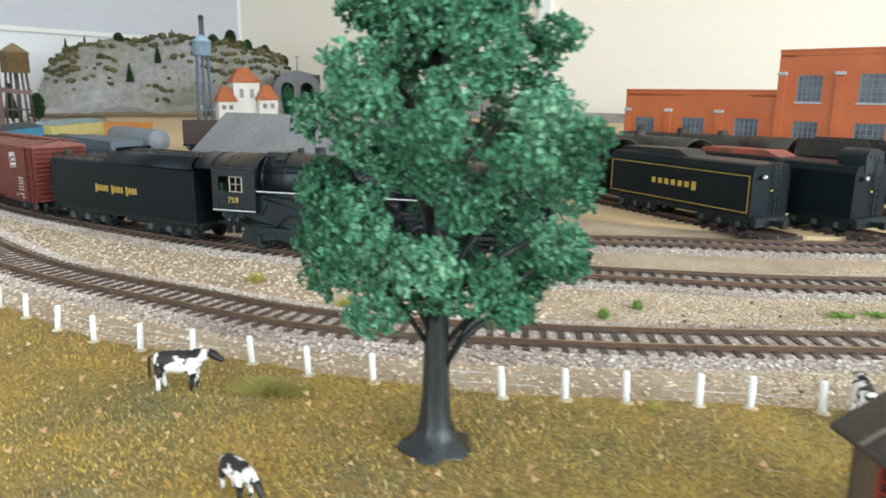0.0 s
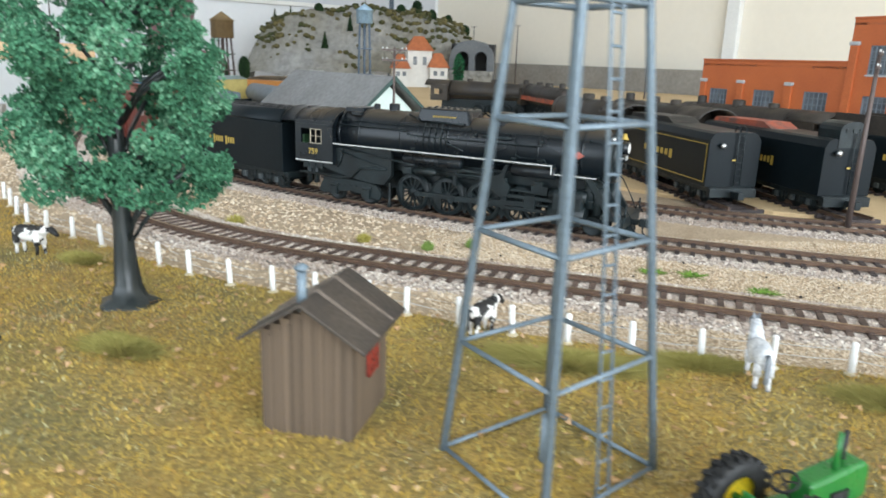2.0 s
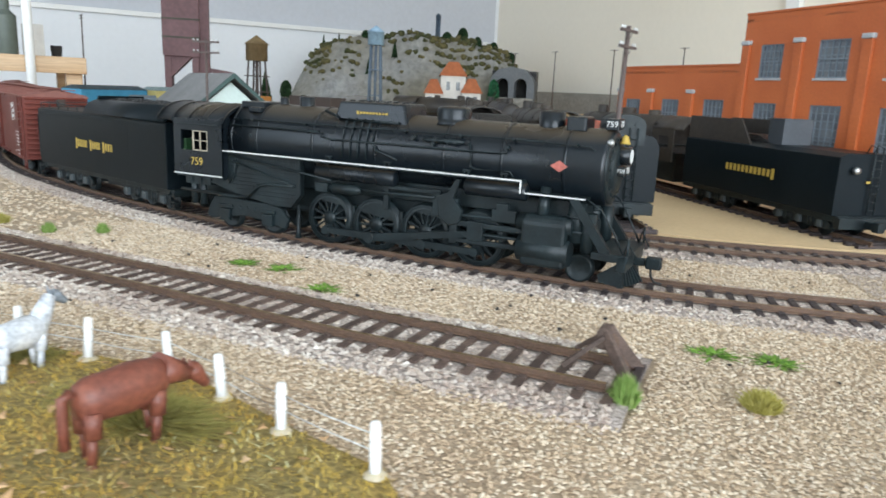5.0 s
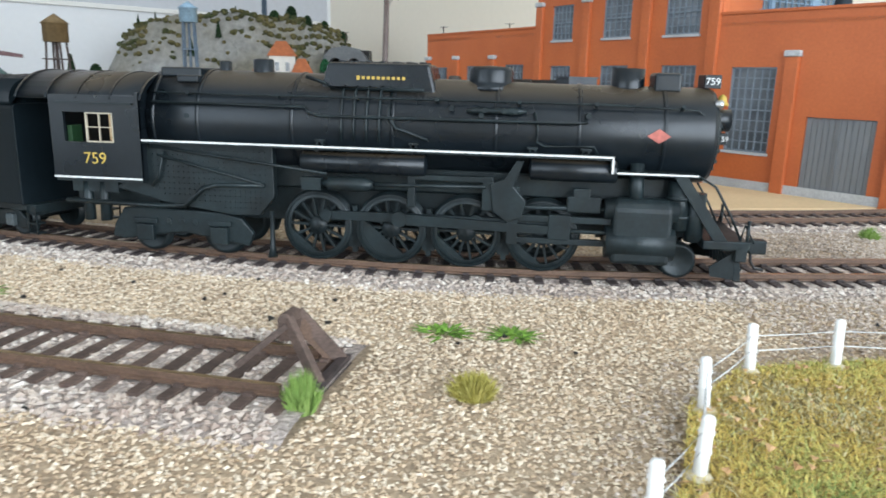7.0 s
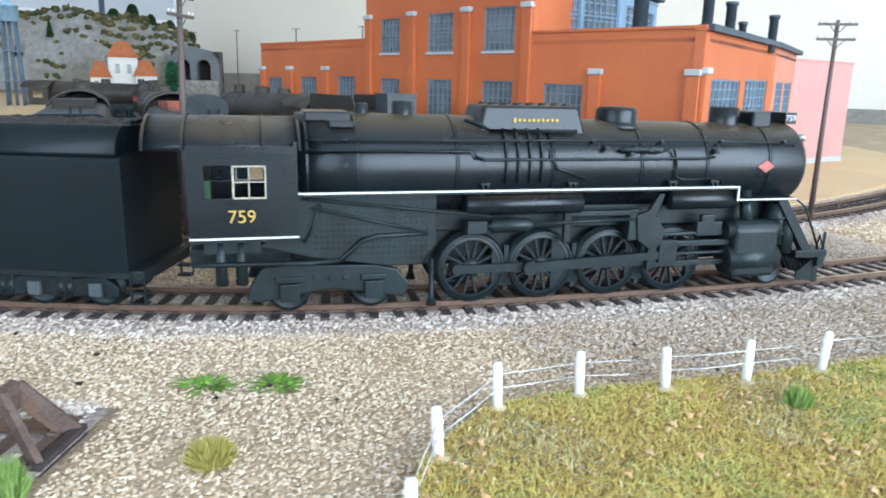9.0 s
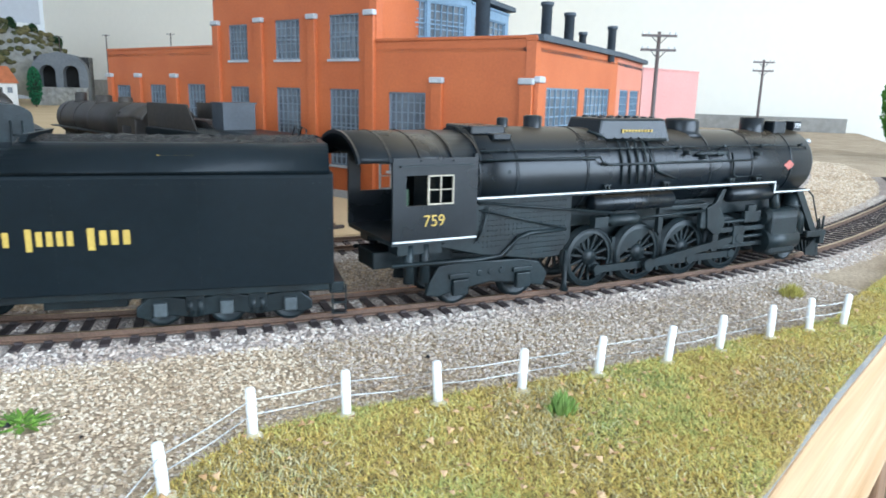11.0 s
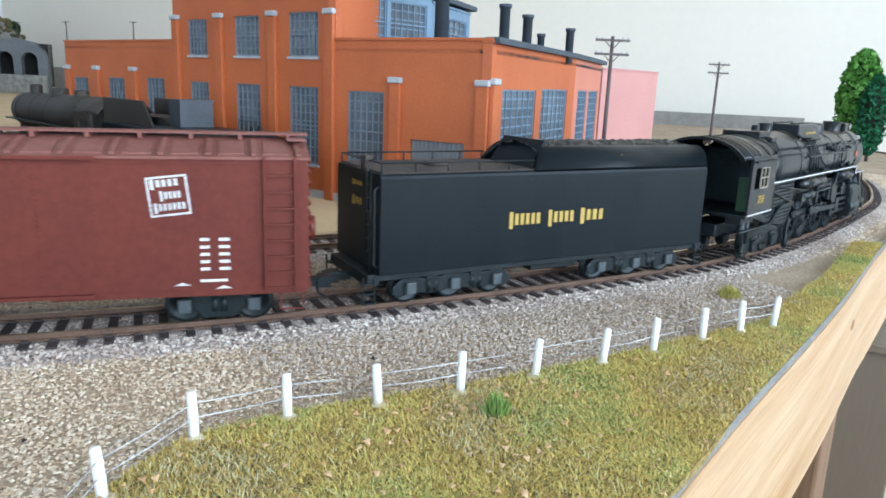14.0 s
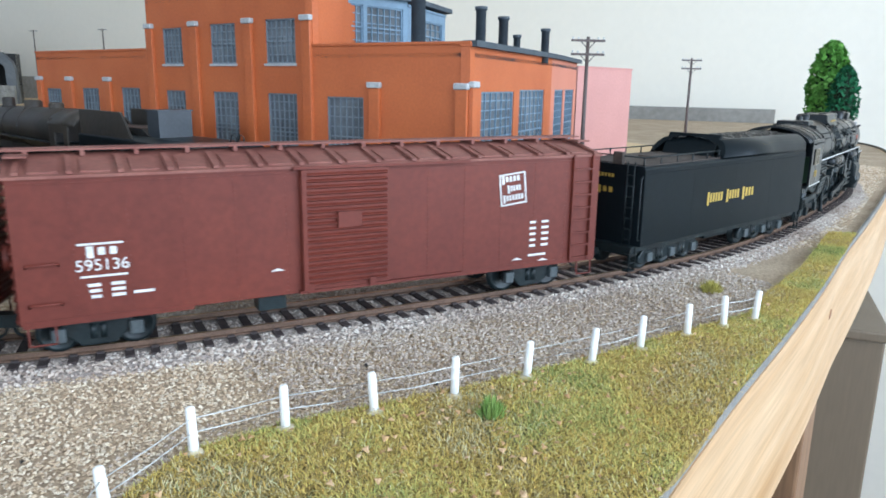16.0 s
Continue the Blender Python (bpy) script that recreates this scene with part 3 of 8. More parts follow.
def blades(name, pts, h, w, material, label, rng, lean=0.8):
    n = len(pts)
    P = np.array(pts)
    a = rng.random(n) * 6.283
    hh = h * (0.5 + rng.random(n))
    le = lean * (rng.random(n) - 0.2)
    dx, dy = np.cos(a), np.sin(a)
    base = np.stack([P[:, 0], P[:, 1], P[:, 2]], 1)
    side = np.stack([-dy, dx, 0 * dx], 1) * (w * (0.6 + rng.random(n)))[:, None]
    tip = base + np.stack([dx * le * hh, dy * le * hh, hh], 1)
    midp = base + np.stack([dx * le * hh * 0.3, dy * le * hh * 0.3, hh * 0.6], 1)
    co = np.stack([base - side, base + side, midp + side * 0.8, midp - side * 0.8, tip], 1).reshape(-1, 3)
    k = 5 * np.arange(n)
    faces = [f for i in k.tolist() for f in ((i, i + 1, i + 2, i + 3), (i + 3, i + 2, i + 4))]
    return loose(name, co.tolist(), faces, material, label, "grass")


nrg = np.random.default_rng(7)


def bed_points(line, s0, s1, n, cut):
    """Points over a ballast bed: thick on the shoulders, sparse between the ties."""
    out = []
    s = s0 + nrg.random(n) * (min(s1, line.len - 3) - s0)
    o = (nrg.random(n) - 0.5) * 52
    x = np.interp(s, line.s, line.p[:, 0])
    y = np.interp(s, line.s, line.p[:, 1])
    x2 = np.interp(s + 2, line.s, line.p[:, 0]) - np.interp(s - 2, line.s, line.p[:, 0])
    y2 = np.interp(s + 2, line.s, line.p[:, 1]) - np.interp(s - 2, line.s, line.p[:, 1])
    d = np.hypot(x2, y2)
    ao = np.abs(o)
    z = np.where(ao < 15, -2.7, np.where(ao < 19.5, -2.6 - (ao - 15) * 0.09, -2.9 - (ao - 19.5) * 0.31))
    keep = ~((np.abs(ao - 8.8) < 1.7))
    z = z + np.where(ao > 16, nrg.random(n) * 0.7, 0)
    return [(float(a), float(b), float(c)) for a, b, c, k in zip(x - y2 / d * o, y + x2 / d * o, z, keep) if k]


stones("ballast_stones_main", bed_points(MAIN, 420, 1750, 80000, 0), 0.66, M_STONE, "loose grey and buff ballast stones along the main track", nrg)
stones("ballast_stones_siding", bed_points(SIDING, 640, SIDING.len + 4, 46000, 0), 0.80, M_STONE, "loose ballast stones along the siding", nrg)
stones("ballast_stones_passing", bed_points(PASSING, 200, 1150, 26000, 0), 0.72, M_STONE, "loose pale ballast stones along the yard track", nrg)


def bare(x, y):
    if inside(x, y, FIELD_A) or inside(x, y, FIELD_B):
        return False
    return MAIN.dist(x, y) > 21 and ((x + 78) * 0.947 - (y - 1.2) * 0.32 > 0 or SIDING.dist(x, y) > 22) and PASSING.dist(x, y) > 21


def on_table(x, y):
    return y > -125 and (x < 0 or y > -58 + (x - 61) * 0.5)


near_bare = [p for p in scatter(nrg, 90000, -300, 220, -120, 150, lambda x, y: bare(x, y) and on_table(x, y))]
stones("gravel_grains", [(x, y, -3.9 + 0.3 * random.random()) for x, y in near_bare], 0.5, M_GRAVEL, "sandy gravel grains over the ground", nrg, 0.7)
BAND_X = np.interp(np.arange(0, 12, 0.25), range(13), [p[0] for p in FENCE_B])
BAND_Y = np.interp(np.arange(0, 12, 0.25), range(13), [p[1] for p in FENCE_B])
far_bare = [p for p in scatter(nrg, 12000, -640, -250, 20, 480, lambda x, y: bare(x, y) and not inside(x, y, YARD))]
stones("gravel_grains_far", [(x, y, -3.9) for x, y in far_bare], 1.0, M_GRAVEL, "sandy gravel grains beside the curve", nrg, 0.7)
curve_bare = scatter(nrg, 15000, 220, 700, 70, 620, lambda x, y: bare(x, y) and not inside(x, y, YARD) and y > 0.49 * x - 86)
stones("gravel_grains_curve", [(x, y, -3.9) for x, y in curve_bare], 1.0, M_GRAVEL, "sandy gravel grains round the far curve", nrg, 0.7)
grit = [(x, y, -3.4 + 0.5 * random.random()) for x, y in near_bare if x > -60 and (y > 8 - 0.10 * x and MAIN.dist(x, y) < 62 and x > 20 or min((x - a) ** 2 + (y - b) ** 2 for a, b in zip(BAND_X, BAND_Y)) < nrg.uniform(10, 260)) and nrg.random() < min(0.75, 0.35 + x / 200)]
stones("grey_grit", grit, 0.52, M_GREYGRIT, "grey-brown grit along the verge fence", nrg, 0.75)
coal = scatter(nrg, 46, -330, 140, -10, 120, bare)
stones("spilt_coal", [(x, y, -3.4) for x, y in coal], 0.85, M_COAL, "spilt lumps of black coal beside the track", nrg, 0.9)

grass_a = scatter(nrg, 110000, -600, -112, -204, 200, lambda x, y: inside(x, y, FIELD_A))
blades("meadow_grass", [(x, y, -1.8) for x, y in grass_a], 0.9, 0.13, M_GRASS, "short matted yellow-brown flock grass", nrg, 2.9)
fibres = scatter(nrg, 16000, -480, -112, -204, 130, lambda x, y: inside(x, y, FIELD_A))
blades("meadow_fibres", [(x, y, -1.5) for x, y in fibres], 0.75, 0.10, M_FIBRE, "longer straw-coloured fibres lying in the meadow", nrg, 5.0)
grass_b = scatter(nrg, 115000, -62, 340, -118, 84, lambda x, y: inside(x, y, FIELD_B))
blades("verge_grass", [(x, y, -1.8) for x, y in grass_b], 0.85, 0.11, M_GRASS_V, "matted olive and yellow flock grass", nrg, 2.9)
fibres = scatter(nrg, 17000, -62, 260, -118, 50, lambda x, y: inside(x, y, FIELD_B))
blades("verge_fibres", [(x, y, -1.4) for x, y in fibres], 0.75, 0.075, M_FIBRE, "long pale grass fibres lying on the verge", nrg, 5.0)
litter = scatter(nrg, 1700, -560, -120, -195, 150, lambda x, y: inside(x, y, FIELD_A))
stones("leaf_litter", [(x, y, -0.6 + random.random() * 0.5) for x, y in litter], 0.95, M_LITTER, "pale dry leaf flakes on the meadow", nrg, 0.25)
litter = scatter(nrg, 500, -62, 200, -110, 20, lambda x, y: inside(x, y, FIELD_B))
stones("verge_litter", [(x, y, -0.4) for x, y in litter], 0.7, M_LITTER, "pale flakes in the verge grass", nrg, 0.3)


def tuft(name, x, y, r, h, n, material, label, z=-3.5, lean=1.2, w=0.13, sq=1.0, rz=0.0):
    """A clump of blades that fan out from its middle, longest there."""
    rng = np.random.default_rng(int(abs(x * 7 + y * 13)))
    a, q = rng.random(n) * 6.283, np.sqrt(rng.random(n)) * (0.7 + 0.3 * np.sin(5 * rng.random(n)))
    c, s = math.cos(radians(rz)), math.sin(radians(rz))

    def turned(px, py):
        py = py * sq
        return px * c - py * s, px * s + py * c
    bx, by = turned(np.cos(a) * q * r * 0.62, np.sin(a) * q * r * 0.62)
    out = r * (q * 0.95 + 0.25 * (rng.random(n) - 0.3) * lean)
    tx, ty = turned(np.cos(a + 0.5 * (rng.random(n) - 0.5)) * out, np.sin(a + 0.5 * (rng.random(n) - 0.5)) * out)
    hh = h * (1.05 - 0.62 * q * q) * (0.45 + 0.6 * rng.random(n))
    base, tip = np.stack([bx, by, np.full(n, z)], 1), np.stack([tx, ty, z + hh], 1)
    midp = base * 0.45 + tip * 0.55 + np.stack([0 * hh, 0 * hh, hh * 0.12], 1)
    b = rng.random(n) * 6.283
    side = np.stack([np.cos(b), np.sin(b), 0 * b], 1) * (w * (0.6 + rng.random(n)))[:, None]
    co = np.stack([base - side, base + side, midp + side * 0.7, midp - side * 0.7, tip], 1).reshape(-1, 3)
    faces = [f for i in (5 * np.arange(n)).tolist() for f in ((i, i + 1, i + 2, i + 3), (i + 3, i + 2, i + 4))]
    ob = loose(name, co.tolist(), faces, material, label, "plant")
    ob.matrix_basis = mm(x, y)
    del ob["kind"]
    return ob


tuft("grass_tuft", -83.5, -8, 4.0, 7.4, 800, M_TUFT, "bright green grass tuft beside the bumper", rz=0)
tuft("olive_tuft", -53.5, -4, 5.6, 4.6, 1100, M_TUFT_Y, "olive yellow grass tuft on the gravel")
tuft("verge_tuft", 60.7, -14, 4.0, 5.4, 320, M_TUFT, "green grass tuft in the verge", z=-1.5)
tuft("track_tuft", 190, 37, 5.5, 5, 420, M_TUFT_Y, "olive weeds at the foot of the ballast")
tuft("track_tuft", 118, 125, 5, 5, 300, M_TUFT, "small green tuft between the tracks")
for x, y, r in ((-330, 128, 5), (-300, 116, 4), (-398, 160, 7), (-280, 122, 3.5), (-335, 32, 5), (-430, 215, 6)):
    tuft("track_tuft", x, y, r, 4.5, 340, M_TUFT_Y if r > 4.5 else M_TUFT, "small weed tuft beside the siding")
M_WEED = ramp_mat("weed_leaf", [(0.06, 0.10, 0.03), (0.14, 0.26, 0.04), (0.26, 0.42, 0.07)])
for x, y in ((-205, 88), (-190, 84), (-55, 30), (-40, 26), (-170, 62)):
    tuft("weed_patch", x, y, 8, 0.9, 110, M_WEED, "low bright green weeds on the gravel", w=0.5, sq=0.9, lean=2.5)
for x, y, r, h, sq, rz in ((-437, 78, 14, 7, 0.5, -30), (-388, -8, 17, 6, 0.5, -25), (-262, -12, 30, 6, 0.35, -14), (-225, -12, 18, 6, 0.4, -10), (-178, -36, 22, 7, 0.45, -18), (-150, -70, 16, 6, 0.5, 0), (-345, -90, 14, 5, 0.5, 10)):
    tuft("brush_clump", x, y, r, h * 0.62, int(r * 190), M_BUSH, "low olive brush clump in the meadow", z=-2, lean=2.2, w=0.16, sq=sq, rz=rz)


# ---- the near tree ----
def big_tree():
    ob = thing("deciduous_tree", "model deciduous tree with clumpy green foam foliage in the meadow", "tree", at=mm(-400.7, 31))
    bm = bmesh.new()
    lathe(bm, [(9.6, -2.2), (9.0, -0.8), (5.6, 0.7), (4.0, 5), (3.3, 14), (2.9, 26), (2.6, 40), (2.4, 58), (1.6, 80), (0.6, 100)], (0, 0, 0), "Z", 14)
    rng = random.Random(5)
    for v in bm.verts:
        k = 1 + 0.13 * math.sin(5 * math.atan2(v.co.y, v.co.x) + v.co.z * 0.1)
        v.co.x *= k
        v.co.y *= k
    part("trunk", bm, M_TRUNK, ob, "glossy dark fluted trunk on a round foot")
    clumps = []
    for i in range(82):
        z = 35 + 85 * (i + rng.random()) / 82
        k = (z - 35) / 85
        reach = (15 + 20 * math.sin(math.pi * min(1, 0.16 + k * 0.86))) * rng.uniform(0.42, 1.14)
        a = i * 2.39996 + rng.uniform(-0.4, 0.4)
        clumps.append((reach * math.cos(a) * 0.98 + 3, reach * math.sin(a) * 0.95, z, rng.uniform(5.0, 8.8)))
    clumps += [(-31, 3, 63, 7), (-29, -6, 48, 6), (37, -8, 45, 7), (33, 8, 38, 6), (-22, -12, 38, 7), (19, -13, 36, 6), (-16, 6, 104, 9), (14, 4, 110, 9), (2, 0, 116, 10), (-24, -10, 86, 8)]
    for i, (x, y, z, r) in enumerate(clumps[::3]):
        bm = bmesh.new()
        z0 = max(16, z - 22)
        tube(bm, [(0, 0, z0), (x * 0.3, y * 0.3, z0 + (z - z0) * 0.6), (x * 0.66, y * 0.66, z)], 0.8, 5)
        part("limb", bm, M_TRUNK, ob)
    g = np.random.default_rng(3)
    V, F = [], []
    for x, y, z, r in clumps:
        n = int(r * r * 8)
        d = g.normal(size=(n, 3))
        d /= np.linalg.norm(d, axis=1)[:, None]
        rad = r * (0.5 + 0.5 * g.random(n) ** 0.6) * (1 + 0.22 * np.sin(7 * d[:, 0] + x) * np.sin(6 * d[:, 2] + z))
        c = np.array((x, y, z)) + d * rad[:, None] * (1.25, 1.25, 0.72)
        u = g.normal(size=(n, 3)); u /= np.linalg.norm(u, axis=1)[:, None]
        w = np.cross(u, d + 0.5 * g.normal(size=(n, 3))); w /= np.linalg.norm(w, axis=1)[:, None]
        s = (0.5 + 0.8 * g.random(n))[:, None]
        q = np.cross(u, w)
        base = len(V)
        co = np.stack([c + u * s, c + w * s * 0.8, c - u * s * 0.9, c - w * s * 0.8, c + q * s * 0.6], 1).reshape(-1, 3)
        V += co.tolist()
        for i in range(n):
            k = base + 5 * i
            F += [(k, k + 1, k + 4), (k + 1, k + 2, k + 4), (k + 2, k + 3, k + 4), (k + 3, k, k + 4)]
    me = bpy.data.meshes.new("crown")
    me.from_pydata([(a * 0.82 * MM, b * 0.82 * MM, c * MM) for a, b, c in V], [], F)
    me.materials.append(M_FOLIAGE)
    crown = new("crown", me)
    crown.parent = ob
    tagged(crown, "clumps of coarse green foam leaves", kind="stuff")


big_tree()


# ---- the shed ----
def shed():
    ob = thing("plank_shed", "small weathered plank shed with red sash and tarpaper roof", "shed", at=mm(-325.5, -42.5, -2, -15) @ Matrix.Diagonal((1, 1.12, 1, 1)))
    bm = bmesh.new()
    prism(bm, [(-10.2, 0), (10.2, 0), (10.2, 24), (0, 30.5), (-10.2, 24)], -10, 10, "XZ")
    part("core", bm, M_SHED, ob)
    rng = random.Random(1)
    bmv = bmesh.new()
    v = box(bmv, -1.15, 1.15, -0.35, 0.35, 0, 1)
    me = mesh_of("plank", bmv, M_SHED)
    for i in range(9):
        x = -9.5 + 19 * i / 8
        top = 24.2 + 6.3 * (1 - abs(x) / 10.2)
        for y in (-10.3, 10.3):
            piece("plank", me, ob, mm(x, y, 0) @ Matrix.Diagonal((1, 1, top * 1.0 / 1.0, 1)))
            if i < 8:
                piece("batten", me, ob, mm(x + 1.19, y * 1.025, 0) @ Matrix.Diagonal((0.3, 1, top - 1.2, 1)))
        for x2 in (-10.3, 10.3):
            piece("plank", me, ob, mm(x2, x * 0.98, 0, 90) @ Matrix.Diagonal((1, 1, 24.2, 1)))
    for sd in (-1, 1):
        bm = bmesh.new()
        prism(bm, [(0, 31.4), (sd * 14.6, 22.3), (sd * 14.6, 23.2), (0, 32.4)], -13.5, 13, "XZ")
        rf = part("roof_slope", bm, M_SHEDROOF, ob, "dark tarpaper roof sheet", bevel=0.2)
        for y in (-5, 4.5):
            bm = bmesh.new()
            prism(bm, [(0, 32.3), (sd * 14.4, 23.2), (sd * 14.4, 23.7), (0, 32.9)], y - 0.4, y + 0.4, "XZ")
            part("batten_strip", bm, mat("pale_batten", (0.20, 0.16, 0.13), 0.8), rf)
    bm = bmesh.new()
    cyl(bm, (-1.5, -9, 29), (-1.5, -9, 38), 1.05, n=12)
    lathe(bm, [(1.5, 38.5), (1.6, 39.0), (0.3, 39.8)], (-1.5, -9, 0), "Z", 12)
    for k in range(3):
        cyl(bm, (-1.5 + math.cos(k * 2.1), -9 + math.sin(k * 2.1), 37.4), (-1.5 + math.cos(k * 2.1), -9 + math.sin(k * 2.1), 38.7), 0.2, n=5)
    part("flue", bm, M_MILL, ob, "grey-blue stove pipe with a cap")
    for sd in (-1, 1):
        win = None
        bm = bmesh.new()
        box(bm, sd * 10.6, sd * 11.2, -2.6, 2.6, 12.5, 20.5)
        win = part("window", bm, M_COAL, ob, "dark window in a red sash")
        bm = bmesh.new()
        for a, b, c, d in ((-2.8, -2.0, 12.2, 20.8), (2.0, 2.8, 12.2, 20.8), (-2.8, 2.8, 12.2, 13), (-2.8, 2.8, 20, 20.8), (-2.6, 2.6, 15.2, 15.7), (-2.6, 2.6, 17.6, 18.1), (-0.3, 0.3, 12.4, 20.4)):
            x0, x1 = sorted((sd * 10.8, sd * 11.6))
            box(bm, x0, x1, a, b, c, d)
        part("sash", bm, M_REDSASH, win)


shed()


# ---- the windmill tower ----
def mill():
    ob = thing("windmill_tower", "tall blue-grey steel windmill tower with ladder and pump pipe", "windmill", at=mm(-277, -63, -2))
    base = [Vector((-4.3, -24, 0)), Vector((22.5, -3, 0)), Vector((4.3, 22.5, 0)), Vector((-21.5, 4, 0))]
    top = 184.0

    def at(i, z):
        return Vector((base[i % 4].x * (1 - z / top * 0.9), base[i % 4].y * (1 - z / top * 0.9), z))
    for i in range(4):
        bm = bmesh.new()
        tube(bm, [at(i, 0), at(i, 100), at(i, top)], 0.85, 4)
        part("leg", bm, M_MILL, ob)
    for z in (1.2, 26, 50, 72, 93, 113, 132, 150):
        for i in range(4):
            bm = bmesh.new()
            tube(bm, [at(i, z), at(i + 1, z)], 0.62, 4)
            part("girt", bm, M_MILL, ob)
    bm = bmesh.new()
    lad = [(at(0, z) + at(1, z)) / 2 for z in (0, top)]
    d = (at(1, 0) - at(0, 0)).normalized()
    for k in (-1.8, 1.8):
        tube(bm, [lad[0] + d * k, lad[1] + d * k * 0.8], 0.42, 4)
    for j in range(33):
        c = lad[0].lerp(lad[1], (j * 5.5 + 3) / top)
        tube(bm, [c - d * 1.8, c + d * 1.8], 0.3, 4)
    part("ladder", bm, M_MILL, ob)
    bm = bmesh.new()
    cyl(bm, (0, 0, 0), (0, 0, 11), 1.3, n=10)
    part("pump_pipe", bm, M_MILL, ob)
    bm = bmesh.new()
    cyl(bm, (0, 0, 10), (0, 0, top), 0.3, n=6)
    part("pump_rod", bm, M_POLE, ob, "thin brown pump rod")
    bm = bmesh.new()
    for i in range(12):
        box(bm, -1.8, 1.8, 4, 26, -0.3, 0.3, Matrix.Translation((0, -4, top + 6)) @ Matrix.Rotation(i * math.pi / 6, 4, "Y") @ Matrix.Rotation(radians(90), 4, "X") @ Matrix.Rotation(radians(25), 4, "Y"))
    part("wind_wheel", bm, M_MILL, ob)
    bm = bmesh.new()
    cyl(bm, (0, -5, top + 6), (0, 30, top + 6), 0.8, n=8)
    box(bm, -0.3, 0.3, 22, 40, top, top + 14)
    cyl(bm, (0, 0, top - 2), (0, 0, top + 6), 1.5, n=8)
    part("tail_vane", bm, M_MILL, ob)


mill()


# ---- the tractor ----
def tractor():
    ob = thing("farm_tractor", "green toy farm tractor with yellow wheels on the meadow", "tractor", at=mm(-238, -89, -2, 24) @ Matrix.Scale(0.77, 4))
    bm = bmesh.new()
    prism(bm, [(2, 9), (22, 8.5), (22.6, 10), (22.4, 17), (20.5, 18.6), (2, 16.6)], -3.0, 3.0, "XZ")
    part("hood", bm, M_TRACTOR, ob, bevel=0.9)
    bm = bmesh.new()
    box(bm, -10, 3, -4.2, 4.2, 6, 11)
    box(bm, -8, -1, -5.5, 5.5, 5, 8)
    box(bm, 0, 20, -2, 2, 5, 9)
    part("chassis", bm, M_TRACTOR, ob, bevel=0.6)
    bm = bmesh.new()
    box(bm, 9, 15, -3.6, 3.6, 9, 13)
    cyl(bm, (12, -4.2, 11), (12, 4.2, 11), 1.5, n=10)
    part("engine", bm, M_RUBBER, ob)
    for x, y, h, m in ((12, -1, 27, M_TRACTOR), (17, 0.8, 25.5, M_RUBBER)):
        bm = bmesh.new()
        cyl(bm, (x, y, 16), (x, y, h), 0.65, n=8)
        part("exhaust_pipe", bm, m, ob)
    bm = bmesh.new()
    prism(bm, [(-12, 11), (-5, 10.6), (-4.6, 11.6), (-11.4, 12.4), (-12.4, 16), (-13.2, 15.6)], -3.2, 3.2, "XZ")
    part("seat", bm, M_TRACTOR, ob, bevel=0.4)
    bm = bmesh.new()
    tube(bm, [(-1, 0, 13), (-3.6, 0, 17.4)], 0.35)
    c, u, w = Vector((-3.6, 0, 17.6)), Vector((0, 1, 0)), Vector((0.86, 0, 0.5))
    ringp = [c + (u * math.cos(a) + w * math.sin(a)) * 3.0 for a in np.linspace(0, 6.283, 19)]
    tube(bm, ringp, 0.38)
    for a in (0.5, 2.6, 4.7):
        tube(bm, [c, c + (u * math.cos(a) + w * math.sin(a)) * 3.0], 0.25)
    part("steering_wheel", bm, M_RUBBER, ob)

    def wheel(x, y, r, w, lug):
        bm = bmesh.new()
        lathe(bm, [(r * 0.58, -w), (r * 0.9, -w), (r, -w * 0.6), (r, w * 0.6), (r * 0.9, w), (r * 0.58, w), (r * 0.58, -w)], axis="Y", n=28, caps=False)
        if lug:
            for i in range(20):
                for sd in (-1, 1):
                    box(bm, r * 0.94, r * 1.07, min(0, sd * w * 0.95), max(0, sd * w * 0.95), -0.6, 0.6, Matrix.Rotation(i * math.pi / 10 + (0.15 if sd > 0 else 0), 4, "Y") @ Matrix.Rotation(sd * 0.35, 4, "X"))
        t = part("tyre", bm, M_RUBBER, ob, "black lugged tyre", at=mm(x, y, r))
        bm = bmesh.new()
        lathe(bm, [(0.1, -w * 0.3), (r * 0.25, -w * 0.45), (r * 0.5, -w * 0.2), (r * 0.6, -w * 0.8), (r * 0.6, w * 0.8), (r * 0.5, w * 0.2), (r * 0.25, w * 0.45), (0.1, w * 0.3)], axis="Y", n=24)
        part("rim", bm, M_YELLOW, t, "yellow wheel disc")
    wheel(-8, -10, 9.6, 2.6, True)
    wheel(-8, 10, 9.6, 2.6, True)
    wheel(19, -6.5, 4.9, 1.5, False)
    wheel(19, 6.5, 4.9, 1.5, False)
    bm = bmesh.new()
    cyl(bm, (-8, -10, 9.6), (-8, 10, 9.6), 1.0, n=8)
    cyl(bm, (19, -6.5, 4.9), (19, 6.5, 4.9), 0.8, n=8)
    part("axle", bm, M_TRACTOR, ob)


tractor()


